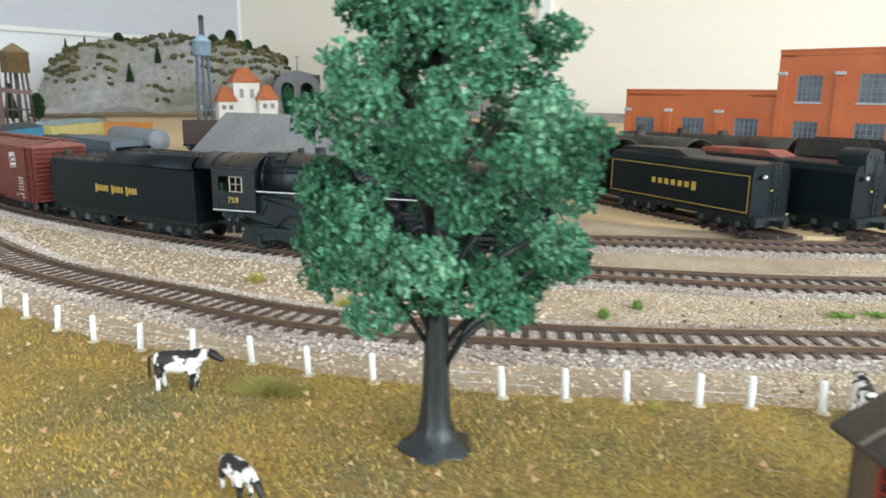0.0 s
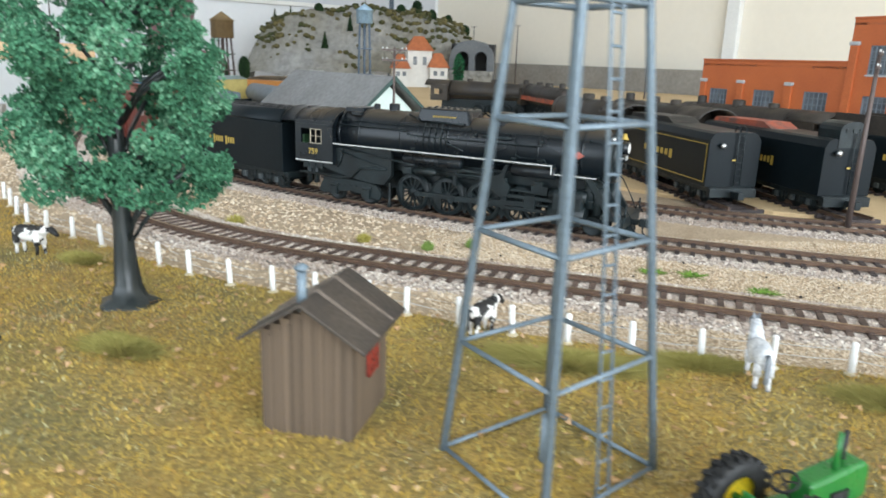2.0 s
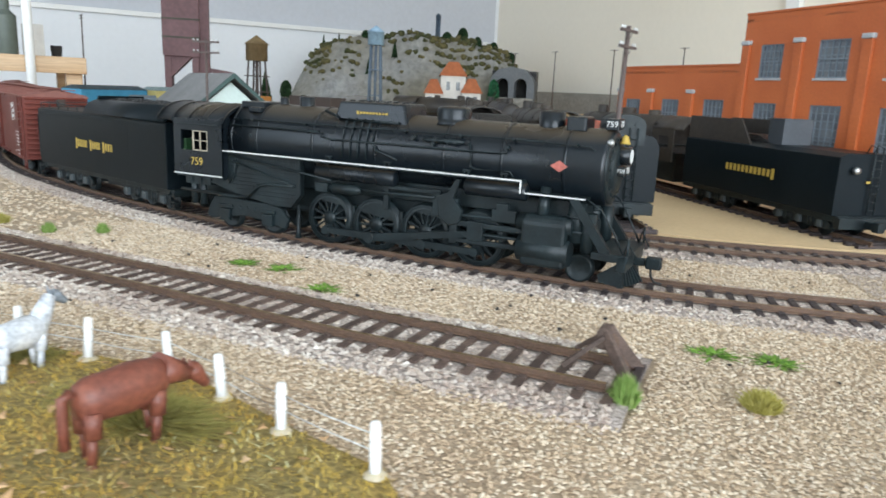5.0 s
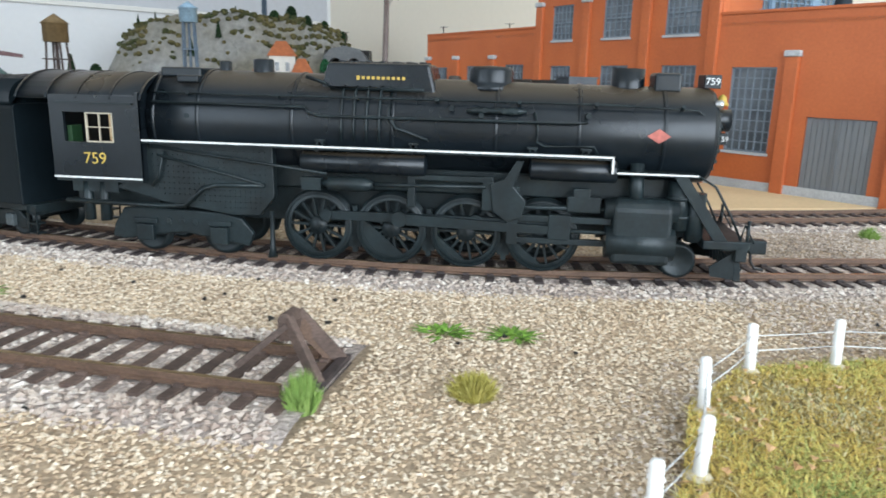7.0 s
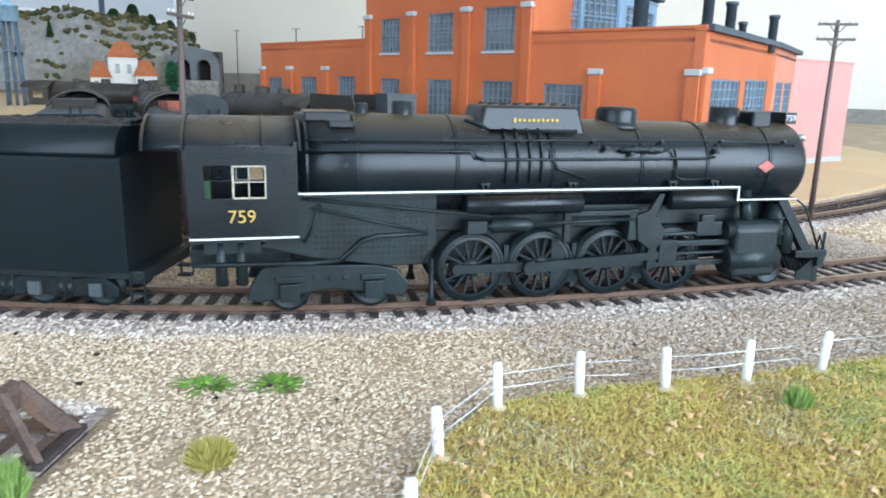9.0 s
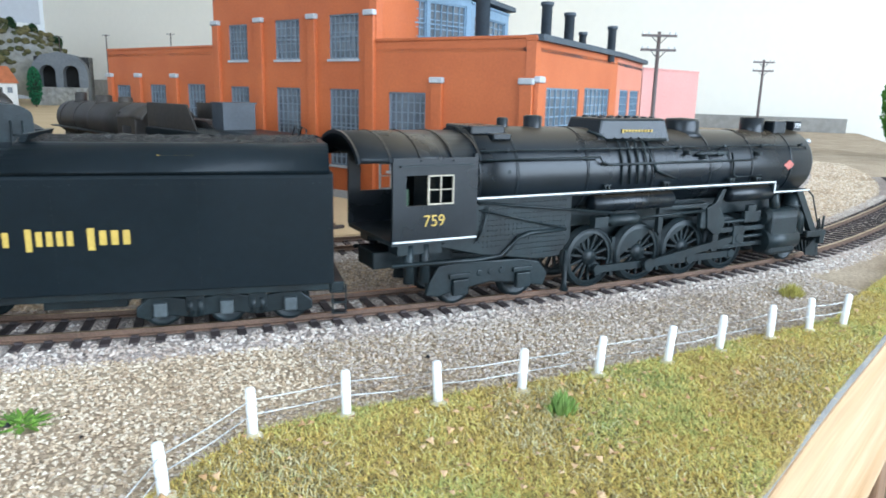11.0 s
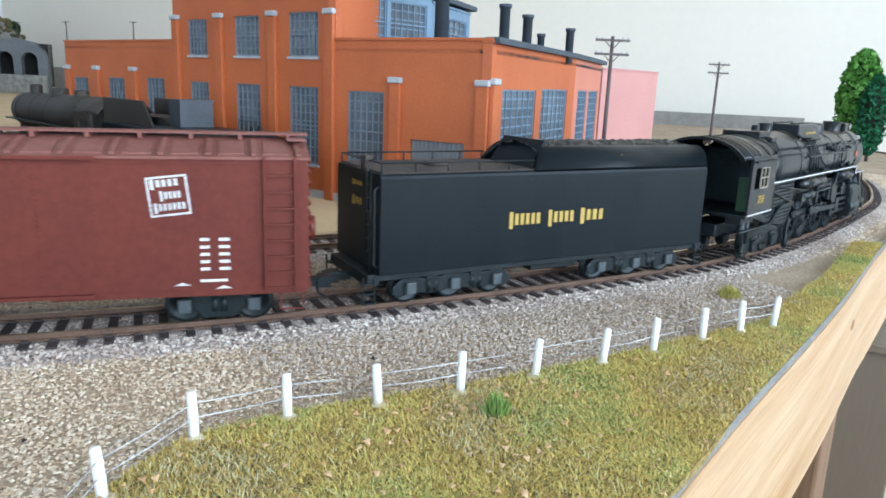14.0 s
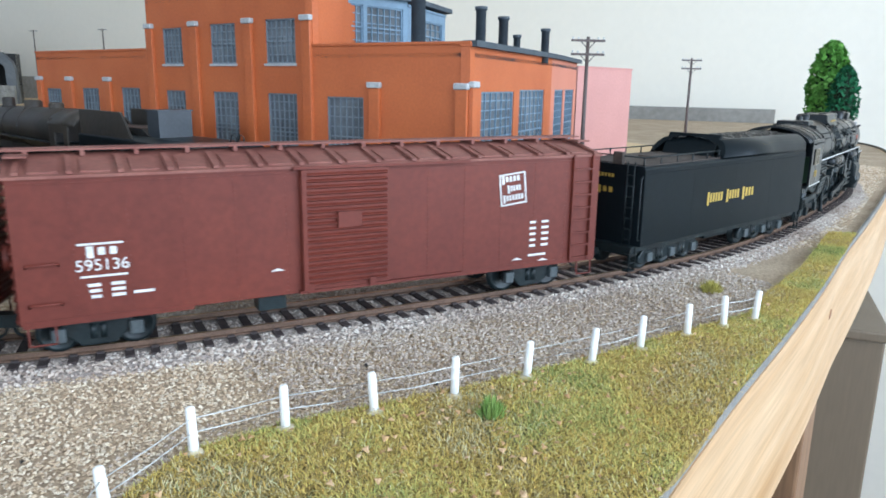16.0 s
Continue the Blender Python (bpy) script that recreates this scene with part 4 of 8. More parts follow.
# ---- animals ----
def animal(name, label, body, dark, x, y, rz, k=1.0, graze=False, horse=False):
    ob = thing(name, label, "horse" if horse else "cow", at=mm(x, y, -2, rz) @ Matrix.Scale(k, 4))
    bm = bmesh.new()
    L = 7.7
    prof = [(0.4, -L - 0.6), (2.6, -L), (3.5, -L * 0.75), (3.6, -L * 0.3), (3.9, 0.1 * L), (3.7, L * 0.5), (3.2, L * 0.85), (1.8, L * 1.08)]
    lathe(bm, prof, (0, 0, 11.4), "X", 14)
    for v in bm.verts:
        v.co.y *= 0.95
        v.co.z = 11.4 + (v.co.z - 11.4) * (1.24 if v.co.z < 11.4 else 1.02)
    part("body", bm, body, ob)
    hz = (8.0, 2.6) if graze else ((18.4, 17.4) if horse else (13.2, 12.6))
    hx = 14.0 if graze else 12.6
    if graze:
        hz = (9.6, 7.2)
    bm = bmesh.new()
    cyl(bm, (6.6, 0, 12.6), (hx - 1.6, 0, hz[0] + 0.6), 3.0, 1.7, 10)
    part("neck", bm, body, ob)
    bm = bmesh.new()
    m = Matrix.Translation((hx + 0.4, 0, hz[0])) @ Matrix.Rotation(radians(52 if graze else 38), 4, "Y")
    lathe(bm, [(0.5, -2.2), (1.5, -1.4), (1.6, 0.2), (1.15, 2.2), (1.0, 3.6), (0.4, 4.2)], (0, 0, 0), "X", 10)
    bmesh.ops.transform(bm, matrix=m, verts=bm.verts)
    part("head", bm, dark, ob)
    for sd in (-1, 1):
        bm = bmesh.new()
        cyl(bm, (hx - 1.0, sd * 0.9, hz[0] + 1.0), (hx - 1.4, sd * (0.9 if horse else 2.5), hz[0] + (3.2 if horse else 1.7)), 0.6, 0.15, 6)
        part("ear", bm, dark, ob)
    for lx in (-6.2, 5.4):
        for sd in (-1, 1):
            bm = bmesh.new()
            o = sd * 0.7
            tube(bm, [(lx, sd * 1.9, 9.8), (lx + o * 0.4, sd * 1.9, 5.4)], 1.5, 8)
            tube(bm, [(lx + o * 0.4, sd * 1.9, 5.8), (lx + o, sd * 1.9, 0.9)], 0.85, 8)
            lg = part("leg", bm, body, ob)
            bm = bmesh.new()
            cyl(bm, (lx + o, sd * 1.9, 0), (lx + o, sd * 1.9, 1.1), 0.95, 0.75, 8)
            part("hoof", bm, dark, lg)
    bm = bmesh.new()
    tube(bm, [(-8.6, 0, 13.4), (-9.9, 0, 12.6), (-10.1, 0, 8), (-10.0, 0, 4.2 if horse else 5)], 0.9 if horse else 0.42, 6)
    part("tail", bm, dark, ob)
    if not horse:
        bm = bmesh.new()
        blob(bm, (-4.6, 0, 7.8), 1.7, 1.4, 1.3)
        part("udder", bm, mat("pink_hide", (0.62, 0.42, 0.36), 0.6), ob)
    return ob


animal("cow", "black and white cow grazing beside a brush clump", M_COWW, M_COWB, -462, 88, -14, 0.82, graze=False)
animal("calf", "small black and white calf with lowered head", M_COWW, M_COWB, -449, 24, -62, 0.60, graze=True)
animal("cow", "black and white cow standing in the open meadow", M_COWW, M_COWB, -420, -32, 55, 0.80)
animal("cow", "black and white cow beside the fence posts", M_COWW, M_COWB, -284.5, 9, 52, 0.74)
animal("horse", "white and grey horse standing at the fence", M_HORSE, mat("grey_mane", (0.22, 0.24, 0.26), 0.7), -212, -22, 78, 0.80, horse=True)
animal("horse", "chestnut brown horse grazing near the brush", M_BROWN, M_BROWN, -174, -48, 62, 1.02, graze=True, horse=True)
animal("cow", "black and white cow near the table edge", M_COWW, M_COWB, -150, -92, 80, 0.8, graze=True)


# ---- the bumper ----
def bumper():
    x, y, a = SIDING.at(SIDING.len - 4)
    ob = thing("track_bumper", "brown A-frame track bumper at the siding's end", "bumper", at=mm(x - 1.4, y + 4.4, -0.4, math.degrees(a)) @ Matrix.Scale(0.8, 4))

    def bar(name, p, q, w, h, material):
        p, q = Vector(p), Vector(q)
        bm = bmesh.new()
        box(bm, -w / 2, w / 2, -h / 2, h / 2, 0, (q - p).length)
        bmesh.ops.transform(bm, matrix=Matrix.Translation(p) @ (q - p).to_track_quat("Z", "Y").to_matrix().to_4x4(), verts=bm.verts)
        part(name, bm, material, ob, bevel=0.2)
    bm = bmesh.new()
    prism(bm, [(-5.4, 5.2), (-2.4, 5.2), (-1.8, 9.8), (-2.6, 11.6), (-4.4, 12.0), (-5.6, 10.6)], -3.4, 3.4, "XZ")
    part("buffer_block", bm, M_TIE, ob, "worn wooden buffer block", bevel=0.6)
    for sd in (-1, 1):
        bar("strut", (-3.2, sd * 2.6, 10.6), (6.4, sd * 7.6, -2.6), 1.7, 3.2, M_TIE)
        bar("plate", (-2.6, sd * 2.2, 8.2), (5.0, sd * 6.6, -2.4), 0.7, 3.4, M_RAIL)
        bar("brace", (-3.0, sd * 3.6, 9.4), (-13.5, sd * 8.4, 0.2), 1.1, 1.5, M_TIE)
    bar("foot_tie", (6.6, -9.5, -2.6), (6.6, 9.5, -2.6), 2.6, 2.6, M_TIE_DARK)


bumper()


# ---- poles ----
def pole(name, x, y, h, rz, label, arms=2, r=0.95, span=9.0, lean=0.0):
    ob = thing(name, label, "telegraph pole", at=mm(x, y, -4, rz) @ pose(0, 0, 0, 0, lean, 0))
    bm = bmesh.new()
    cyl(bm, (0, 0, 0), (0, 0, h), r * 1.25, r * 0.8, 10)
    part("shaft", bm, M_POLE, ob)
    for i in range(arms):
        z = h - 2 - i * 7.0
        bm = bmesh.new()
        box(bm, -span, span, -0.6 - r * 0.4, 0.6 - r * 0.4, z - 0.6, z + 0.6)
        arm = part("cross_arm", bm, M_POLE, ob)
        bm = bmesh.new()
        for k in (-0.92, -0.6, 0.6, 0.92):
            lathe(bm, [(0.3, 0.4), (0.5, 1.0), (0.5, 1.6), (0.1, 2.0)], (span * k, -r * 0.4, z), "Z", 6)
        part("insulators", bm, M_WIRE, arm, "tiny pale insulators")
        bm = bmesh.new()
        for k in (-1, 1):
            tube(bm, [(k * span * 0.45, -r * 0.5, z - 0.3), (0, -r * 0.5, z - 4.5)], 0.25, 4)
        part("brace", bm, M_POLE, ob)
    return ob


pole("telegraph_pole", -66, 181, 97, 52, "brown telegraph pole between the yard and track", r=1.3, span=7, lean=2.0)
pole("telegraph_pole", -324, 327, 92, 5, "brown telegraph pole in front of the depot")
pole("telegraph_pole", 236, 168, 99, -22, "tall brown telegraph pole beside the roundhouse", r=1.15)
pole("telegraph_pole", 480, 318, 99, -22, "brown telegraph pole beside the far curve", r=1.15)
for x, y in ((-132, 2245), (-11, 2065), (138, 1877), (282, 1688), (-1200, 1265), (-1095, 1415)):
    pole("distant_pole", x, y, 195, -40, "thin distant telegraph pole along the wall", arms=1 if x > -500 else 2, r=1.6, span=12)

# ---- the train's course ----
SZERO = float(np.interp(0.0, MAIN.p[:, 0][MAIN.p[:, 1] < 300], MAIN.s[MAIN.p[:, 1] < 300]))
COURSE = np.polyfit([0, 1.5, 3.5, 5.8, 7, 9, 10, 12.5, 14.5, 16], [-420, -347, -258, -150, -86, 18, 70, 202, 307, 387], 3)


def reached(t):
    """How far the rear driving axle has come along the main track, from x = 0."""
    return float(np.polyval(COURSE, t))


def on_track(t, rear, front, mid):
    """The pose of a vehicle whose two bearing points lie rear and front of the rear driving axle; its origin lies at mid."""
    s = SZERO + reached(t)
    x0, y0, _ = MAIN.at(s + rear)
    x1, y1, _ = MAIN.at(s + front)
    k = (mid - rear) / (front - rear)
    return mm(x0 + (x1 - x0) * k, y0 + (y1 - y0) * k, 0, math.degrees(math.atan2(y1 - y0, x1 - x0)))


# ---- lettering ----
def letters(name, words, size, material, parent, at, label=""):
    """Readable characters as a thin raised mesh, in the built-in font."""
    cu = bpy.data.curves.new(name, "FONT")
    cu.body, cu.size, cu.extrude, cu.align_x, cu.align_y = words, size * MM, 0.00006, "CENTER", "CENTER"
    tmp = new(name, cu)
    dg = bpy.context.evaluated_depsgraph_get()
    me = bpy.data.meshes.new_from_object(tmp.evaluated_get(dg))
    bpy.data.objects.remove(tmp)
    me.materials.clear()
    me.materials.append(material)
    ob = new(name, me)
    ob.parent, ob.matrix_basis = parent, at
    return tagged(ob, label)


def bars(bm, x0, x1, z0, z1, y, n, rng, depth=0.12):
    """A word that is not spelt out: one plain upright bar a letter, the first one taller."""
    w = (x1 - x0) / n
    for i in range(n):
        zb, zt = (z0, z1) if i == 0 else (z0 + (z1 - z0) * 0.22, z0 + (z1 - z0) * 0.88)
        box(bm, x0 + (i + 0.14) * w, x0 + (i + 0.74) * w, y - depth, y, zb, zt)


# ---- wheels ----
def spoke_wheel_mesh(r, spokes, weight, material):
    bm = bmesh.new()
    lathe(bm, [(r * 0.80, -1.1), (r, -1.1), (r, 0.9), (r * 1.05, 0.95), (r * 1.05, 1.5), (r * 0.80, 1.5), (r * 0.80, -1.1)], axis="Y", n=36, caps=False)
    lathe(bm, [(0.1, -1.3), (r * 0.26, -1.3), (r * 0.28, 1.2), (0.1, 1.2)], axis="Y", n=14)
    for i in range(spokes):
        a = 2 * math.pi * i / spokes
        box(bm, r * 0.2, r * 0.83, -0.6, 0.6, -0.34, 0.34, Matrix.Rotation(a, 4, "Y"))
    if weight:
        pts = [(r * 0.81 * math.cos(a), r * 0.81 * math.sin(a)) for a in np.linspace(radians(180 - weight), radians(180 + weight), 9)]
        prism(bm, pts, -0.9, 0.9, "XZ")
    box(bm, -1.6, r * 0.58, -1.15, 0.6, -1.6, 1.6)
    return mesh_of("wheel", bm, material)


def disc_wheel(bm, x, y, r, out):
    lathe(bm, [(0.1, -0.9), (r * 0.72, -0.6), (r * 0.8, -1.0), (r, -1.0), (r, 0.8), (r * 1.08, 0.9), (r * 1.08, 1.3), (0.1, 1.3)], (x, y, r), "Y", 24)


def mirror_y(bm):
    return bmesh.ops.transform(bm, matrix=Matrix.Scale(-1, 4, Vector((0, 1, 0))), verts=bm.verts)


# ---- the locomotive ----
DRIVER_R, CRANK = 10.0, 4.6
DRIVERS = [0.0, 21.3, 42.6, 63.9]
engine = thing("steam_locomotive", "black model steam locomotive with white-edged running boards on the main track", "locomotive")


def boiler_parts(e):
    prof = [(14.4, -48), (14.4, -30), (14.2, -8), (13.9, 8), (13.2, 50), (12.9, 72), (12.9, 106), (12.4, 107.3)]
    bm = bmesh.new()
    lathe(bm, prof, (0, 0, 38.3), "X", 40)
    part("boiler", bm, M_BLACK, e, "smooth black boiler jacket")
    for x, r in ((-46, 14.6), (-33, 14.6), (-6, 14.4), (22, 14.0), (50, 13.4), (72, 13.15), (94, 13.1)):
        bm = bmesh.new()
        lathe(bm, [(r - 0.5, -0.5), (r, -0.5), (r, 0.5), (r - 0.5, 0.5)], (x, 0, 38.3), "X", 40, caps=False)
        part("boiler_band", bm, M_BLACK, e)
    bm = bmesh.new()
    lathe(bm, [(12.2, 0), (12.2, 0.6), (10.4, 1.2), (8.5, 1.3), (8.3, 2.0), (6.5, 2.6), (0.1, 3.0)], (107, 0, 38.3), "X", 32)
    for i in range(18):
        a = 2 * math.pi * i / 18
        box(bm, 108.0, 108.9, math.cos(a) * 9.6 - 0.5, math.cos(a) * 9.6 + 0.5, 38.3 + math.sin(a) * 9.6 - 0.5, 38.3 + math.sin(a) * 9.6 + 0.5)
    part("smokebox_front", bm, M_BLACK_M, e, "round smokebox door with clamps")
    # firebox sheets with rivets
    for sd in (-1, 1):
        bm = bmesh.new()
        prism(bm, [(-59, 19), (-45, 15.5), (-24, 12.4), (-16, 12.6), (-11.4, 18), (-11.6, 32.5), (-48.5, 32.5), (-50, 24)], sd * 13.9, sd * 11, "XZ")
        fb = part("firebox_sheet", bm, M_BLACK_M, e, "grey-black riveted firebox side", bevel=0.3)
        bm = bmesh.new()
        for i in range(24):
            for j in range(11):
                x, z = -47 + i * 1.5, 14.6 + j * 1.6
                if z > 19.6 - (x + 59) * 0.17 + 0.6 and x < -12.6:
                    cyl(bm, (x, sd * 13.8, z), (x, sd * 14.25, z), 0.26, 0.16, 5)
        part("rivets", bm, M_BLACK_M, fb)
    # domes, sand box, stack
    bm = bmesh.new()
    box(bm, 0.5, 33.5, -9.5, 9.5, 47, 55.6)
    bm.verts.ensure_lookup_table()
    for v in bm.verts:
        if v.co.z > 50:
            v.co.y *= 0.86
            v.co.x = 17 + (v.co.x - 17) * 0.86
    part("sand_box", bm, M_BLACK, e, "long flat-topped sand box with gold initials", bevel=0.9)
    bm = bmesh.new()
    for i in range(7):
        cyl(bm, (6 + i * 3.8, -4, 55.5), (6 + i * 3.8, -4, 56.1), 1.1, n=10)
        cyl(bm, (6 + i * 3.8, 4, 55.5), (6 + i * 3.8, 4, 56.1), 1.1, n=10)
    part("sand_hatch", bm, M_BLACK, e)
    bm = bmesh.new()
    bars(bm, 11, 25, 50.9, 52.1, -9.05, 10, random.Random(2), 0.2)
    part("gold_initials", bm, M_GOLD, e, "small gold initials as plain bars")
    bm = bmesh.new()
    lathe(bm, [(8.5, 49), (6.6, 50.4), (6.2, 51.5), (6.2, 54.3), (5.6, 55.3), (0.1, 55.7)], (47.5, 0, 0), "Z", 28)
    part("steam_dome", bm, M_BLACK, e, "low round steam dome")
    bm = bmesh.new()
    lathe(bm, [(6.0, 49), (4.7, 50), (4.5, 51), (4.5, 55.8), (4.1, 55.8), (3.9, 51), (0.1, 51)], (85, 0, 0), "Z", 24)
    part("smokestack", bm, M_BLACK, e, "short straight smokestack")
    bm = bmesh.new()
    box(bm, 91.5, 98.5, -5.5, 5.5, 49.5, 54.8)
    part("feedwater_heater", bm, M_BLACK, e, bevel=0.8)
    for x, r, h in ((-30, 1.8, 55), (-18.5, 3.0, 55.8)):
        bm = bmesh.new()
        lathe(bm, [(r + 0.5, 50), (r, 51.5), (r, h), (r * 0.7, h + 0.4), (0.1, h + 0.4)], (x, 0, 0), "Z", 14)
        part("safety_valve", bm, M_BLACK, e)
    bm = bmesh.new()
    box(bm, -46, -34, -8, 8, 50.5, 53.2)
    box(bm, -40, -33.5, -11, 11, 49.0, 51)
    part("turret_cover", bm, M_BLACK, e, bevel=0.5)
    # running boards
    for sd in (-1, 1):
        bm = bmesh.new()
        box(bm, -48.5, 81, min(sd * 10, sd * 16.6), max(sd * 10, sd * 16.6), 32.2, 33.1)
        box(bm, 80.4, 81.2, min(sd * 10, sd * 16.6), max(sd * 10, sd * 16.6), 29.0, 33.1)
        box(bm, 80.4, 103, min(sd * 9, sd * 15.5), max(sd * 9, sd * 15.5), 28.4, 29.2)
        rb = part("running_board", bm, M_BLACK_M, e)
        bm = bmesh.new()
        y0, y1 = sorted((sd * 16.55, sd * 16.85))
        box(bm, -48.5, 81.2, y0, y1, 32.75, 33.25)
        box(bm, 80.7, 81.2, y0, y1, 28.8, 33.25)
        y0, y1 = sorted((sd * 15.45, sd * 15.75))
        box(bm, 80.7, 103, y0, y1, 28.7, 29.15)
        part("white_edge", bm, M_WHITELINE, rb, "white painted edge stripe")
        for x0, x1, z, r in ((-3, 31, 28.6, 2.9), (60, 82, 28.9, 2.9)):
            bm = bmesh.new()
            y = sd * 13.2
            lathe(bm, [(0.1, x0 - 0.8), (r * 0.8, x0 - 0.4), (r, x0), (r, x1), (r * 0.8, x1 + 0.4), (0.1, x1 + 0.8)], (0, y, z), "X", 18)
            for x in (x0 + 4, x1 - 4):
                box(bm, x - 0.6, x + 0.6, y - 0.7, y + 0.7, z + r - 0.4, 32.4)
            part("air_reservoir", bm, M_BLACK, e)
        # handrail and pipes on the boiler side
        bm = bmesh.new()
        tube(bm, [(-46, sd * 13.0, 46.2), (-8, sd * 13.0, 46.2), (40, sd * 12.6, 46.2), (78, sd * 12.2, 46.2), (102, sd * 11.9, 45.5), (106.5, sd * 10, 42), (107.5, sd * 9, 33)], 0.32)
        for x in (-36, -10, 12, 34, 56, 76, 98):
            cyl(bm, (x, sd * 11.4, 45.6), (x, sd * 13.3, 46.4), 0.55, n=8)
        part("handrail", bm, M_BLACK_M, e)
        bm = bmesh.new()
        tube(bm, [(-46, sd * 14.6, 43.6), (-2, sd * 14.6, 43.6), (-1, sd * 14.8, 42), (2, sd * 14.8, 41.2), (70, sd * 13.6, 41.2), (74, sd * 13, 41.6)], 0.45)
        tube(bm, [(60, sd * 13.2, 43.8), (61, sd * 13.6, 40), (61, sd * 13.8, 36), (63, sd * 13.9, 35.2), (76, sd * 13.9, 35.2), (77, sd * 13.8, 33.4)], 0.45)
        for x in (8, 11.5, 15, 18.5):
            tube(bm, [(x, sd * 9.2, 49.2), (x, sd * 11.4, 47.8), (x, sd * 13.8, 42.5), (x, sd * 14.4, 38.2), (x, sd * 14.2, 34.5)], 0.4)
        tube(bm, [(21, sd * 9.2, 49), (21.2, sd * 13.9, 41.6), (23, sd * 14.5, 38.6), (32, sd * 14.4, 35.6)], 0.45)
        tube(bm, [(-3, sd * 9, 51.5), (2, sd * 9.8, 50), (4.5, sd * 10.2, 48.6), (30, sd * 10.2, 48.6)], 0.6)
        part("pipe", bm, M_BLACK_M, e)
        bm = bmesh.new()
        for x, z in ((-36, 40), (38, 44.2), (46, 42.6), (47, 44), (52, 43.8), (55, 43.8), (74, 43.2)):
            cyl(bm, (x, sd * 11, z), (x, sd * 14.4, z), 0.9, 0.7, 10)
        lathe(bm, [(0.3, 36), (0.9, 38), (0.7, 46), (1.1, 48), (0.4, 52)], (6, sd * 13.4, 43.8), "X", 8)
        for x in (2, 28, 60, 74):
            box(bm, x - 1.4, x + 1.4, min(sd * 13, sd * 14.6), max(sd * 13, sd * 14.6), 34.2, 34.8)
            box(bm, x - 0.9, x - 0.5, min(sd * 13, sd * 14.6), max(sd * 13, sd * 14.6), 33.0, 34.4)
            box(bm, x + 0.5, x + 0.9, min(sd * 13, sd * 14.6), max(sd * 13, sd * 14.6), 33.0, 34.4)
        part("boiler_fittings", bm, M_BLACK_M, e)
        bm = bmesh.new()
        prism(bm, [(89.5, 38.6), (92.5, 40.5), (95.5, 38.6), (92.5, 36.7)], sd * 12.75, sd * 13.1, "XZ")
        part("emblem", bm, mat("emblem_red", (0.45, 0.12, 0.09), 0.5) if sd < 0 else M_WHITELINE, e, "small red and white diamond emblem")
        # steam pipe, cylinder, valve chest
        bm = bmesh.new()
        cyl(bm, (88, sd * 10.5, 31), (88, sd * 13, 20), 1.9, 1.9, 14)
        part("steam_pipe", bm, M_BLACK_M, e)
        bm = bmesh.new()
        y0, y1 = sorted((sd * 8.5, sd * 16.6))
        prism(bm, [(y0, 4.6), (y1, 4.6) if sd > 0 else (y1, 4.6), (y1, 20), (y1 - 2, 22.2), (y0 + 2, 22.2), (y0, 20)], 82, 97.5, "YZ")
        part("cylinder", bm, M_BLACK_M, e, "grey-black cylinder block", bevel=1.2)
        bm = bmesh.new()
        cyl(bm, (80, sd * 13, 19), (99, sd * 13, 19), 2.9, n=16)
        cyl(bm, (80.6, sd * 13, 10), (98.6, sd * 13, 10), 4.4, n=20)
        part("cylinder_head", bm, M_BLACK_M, e)
    return e


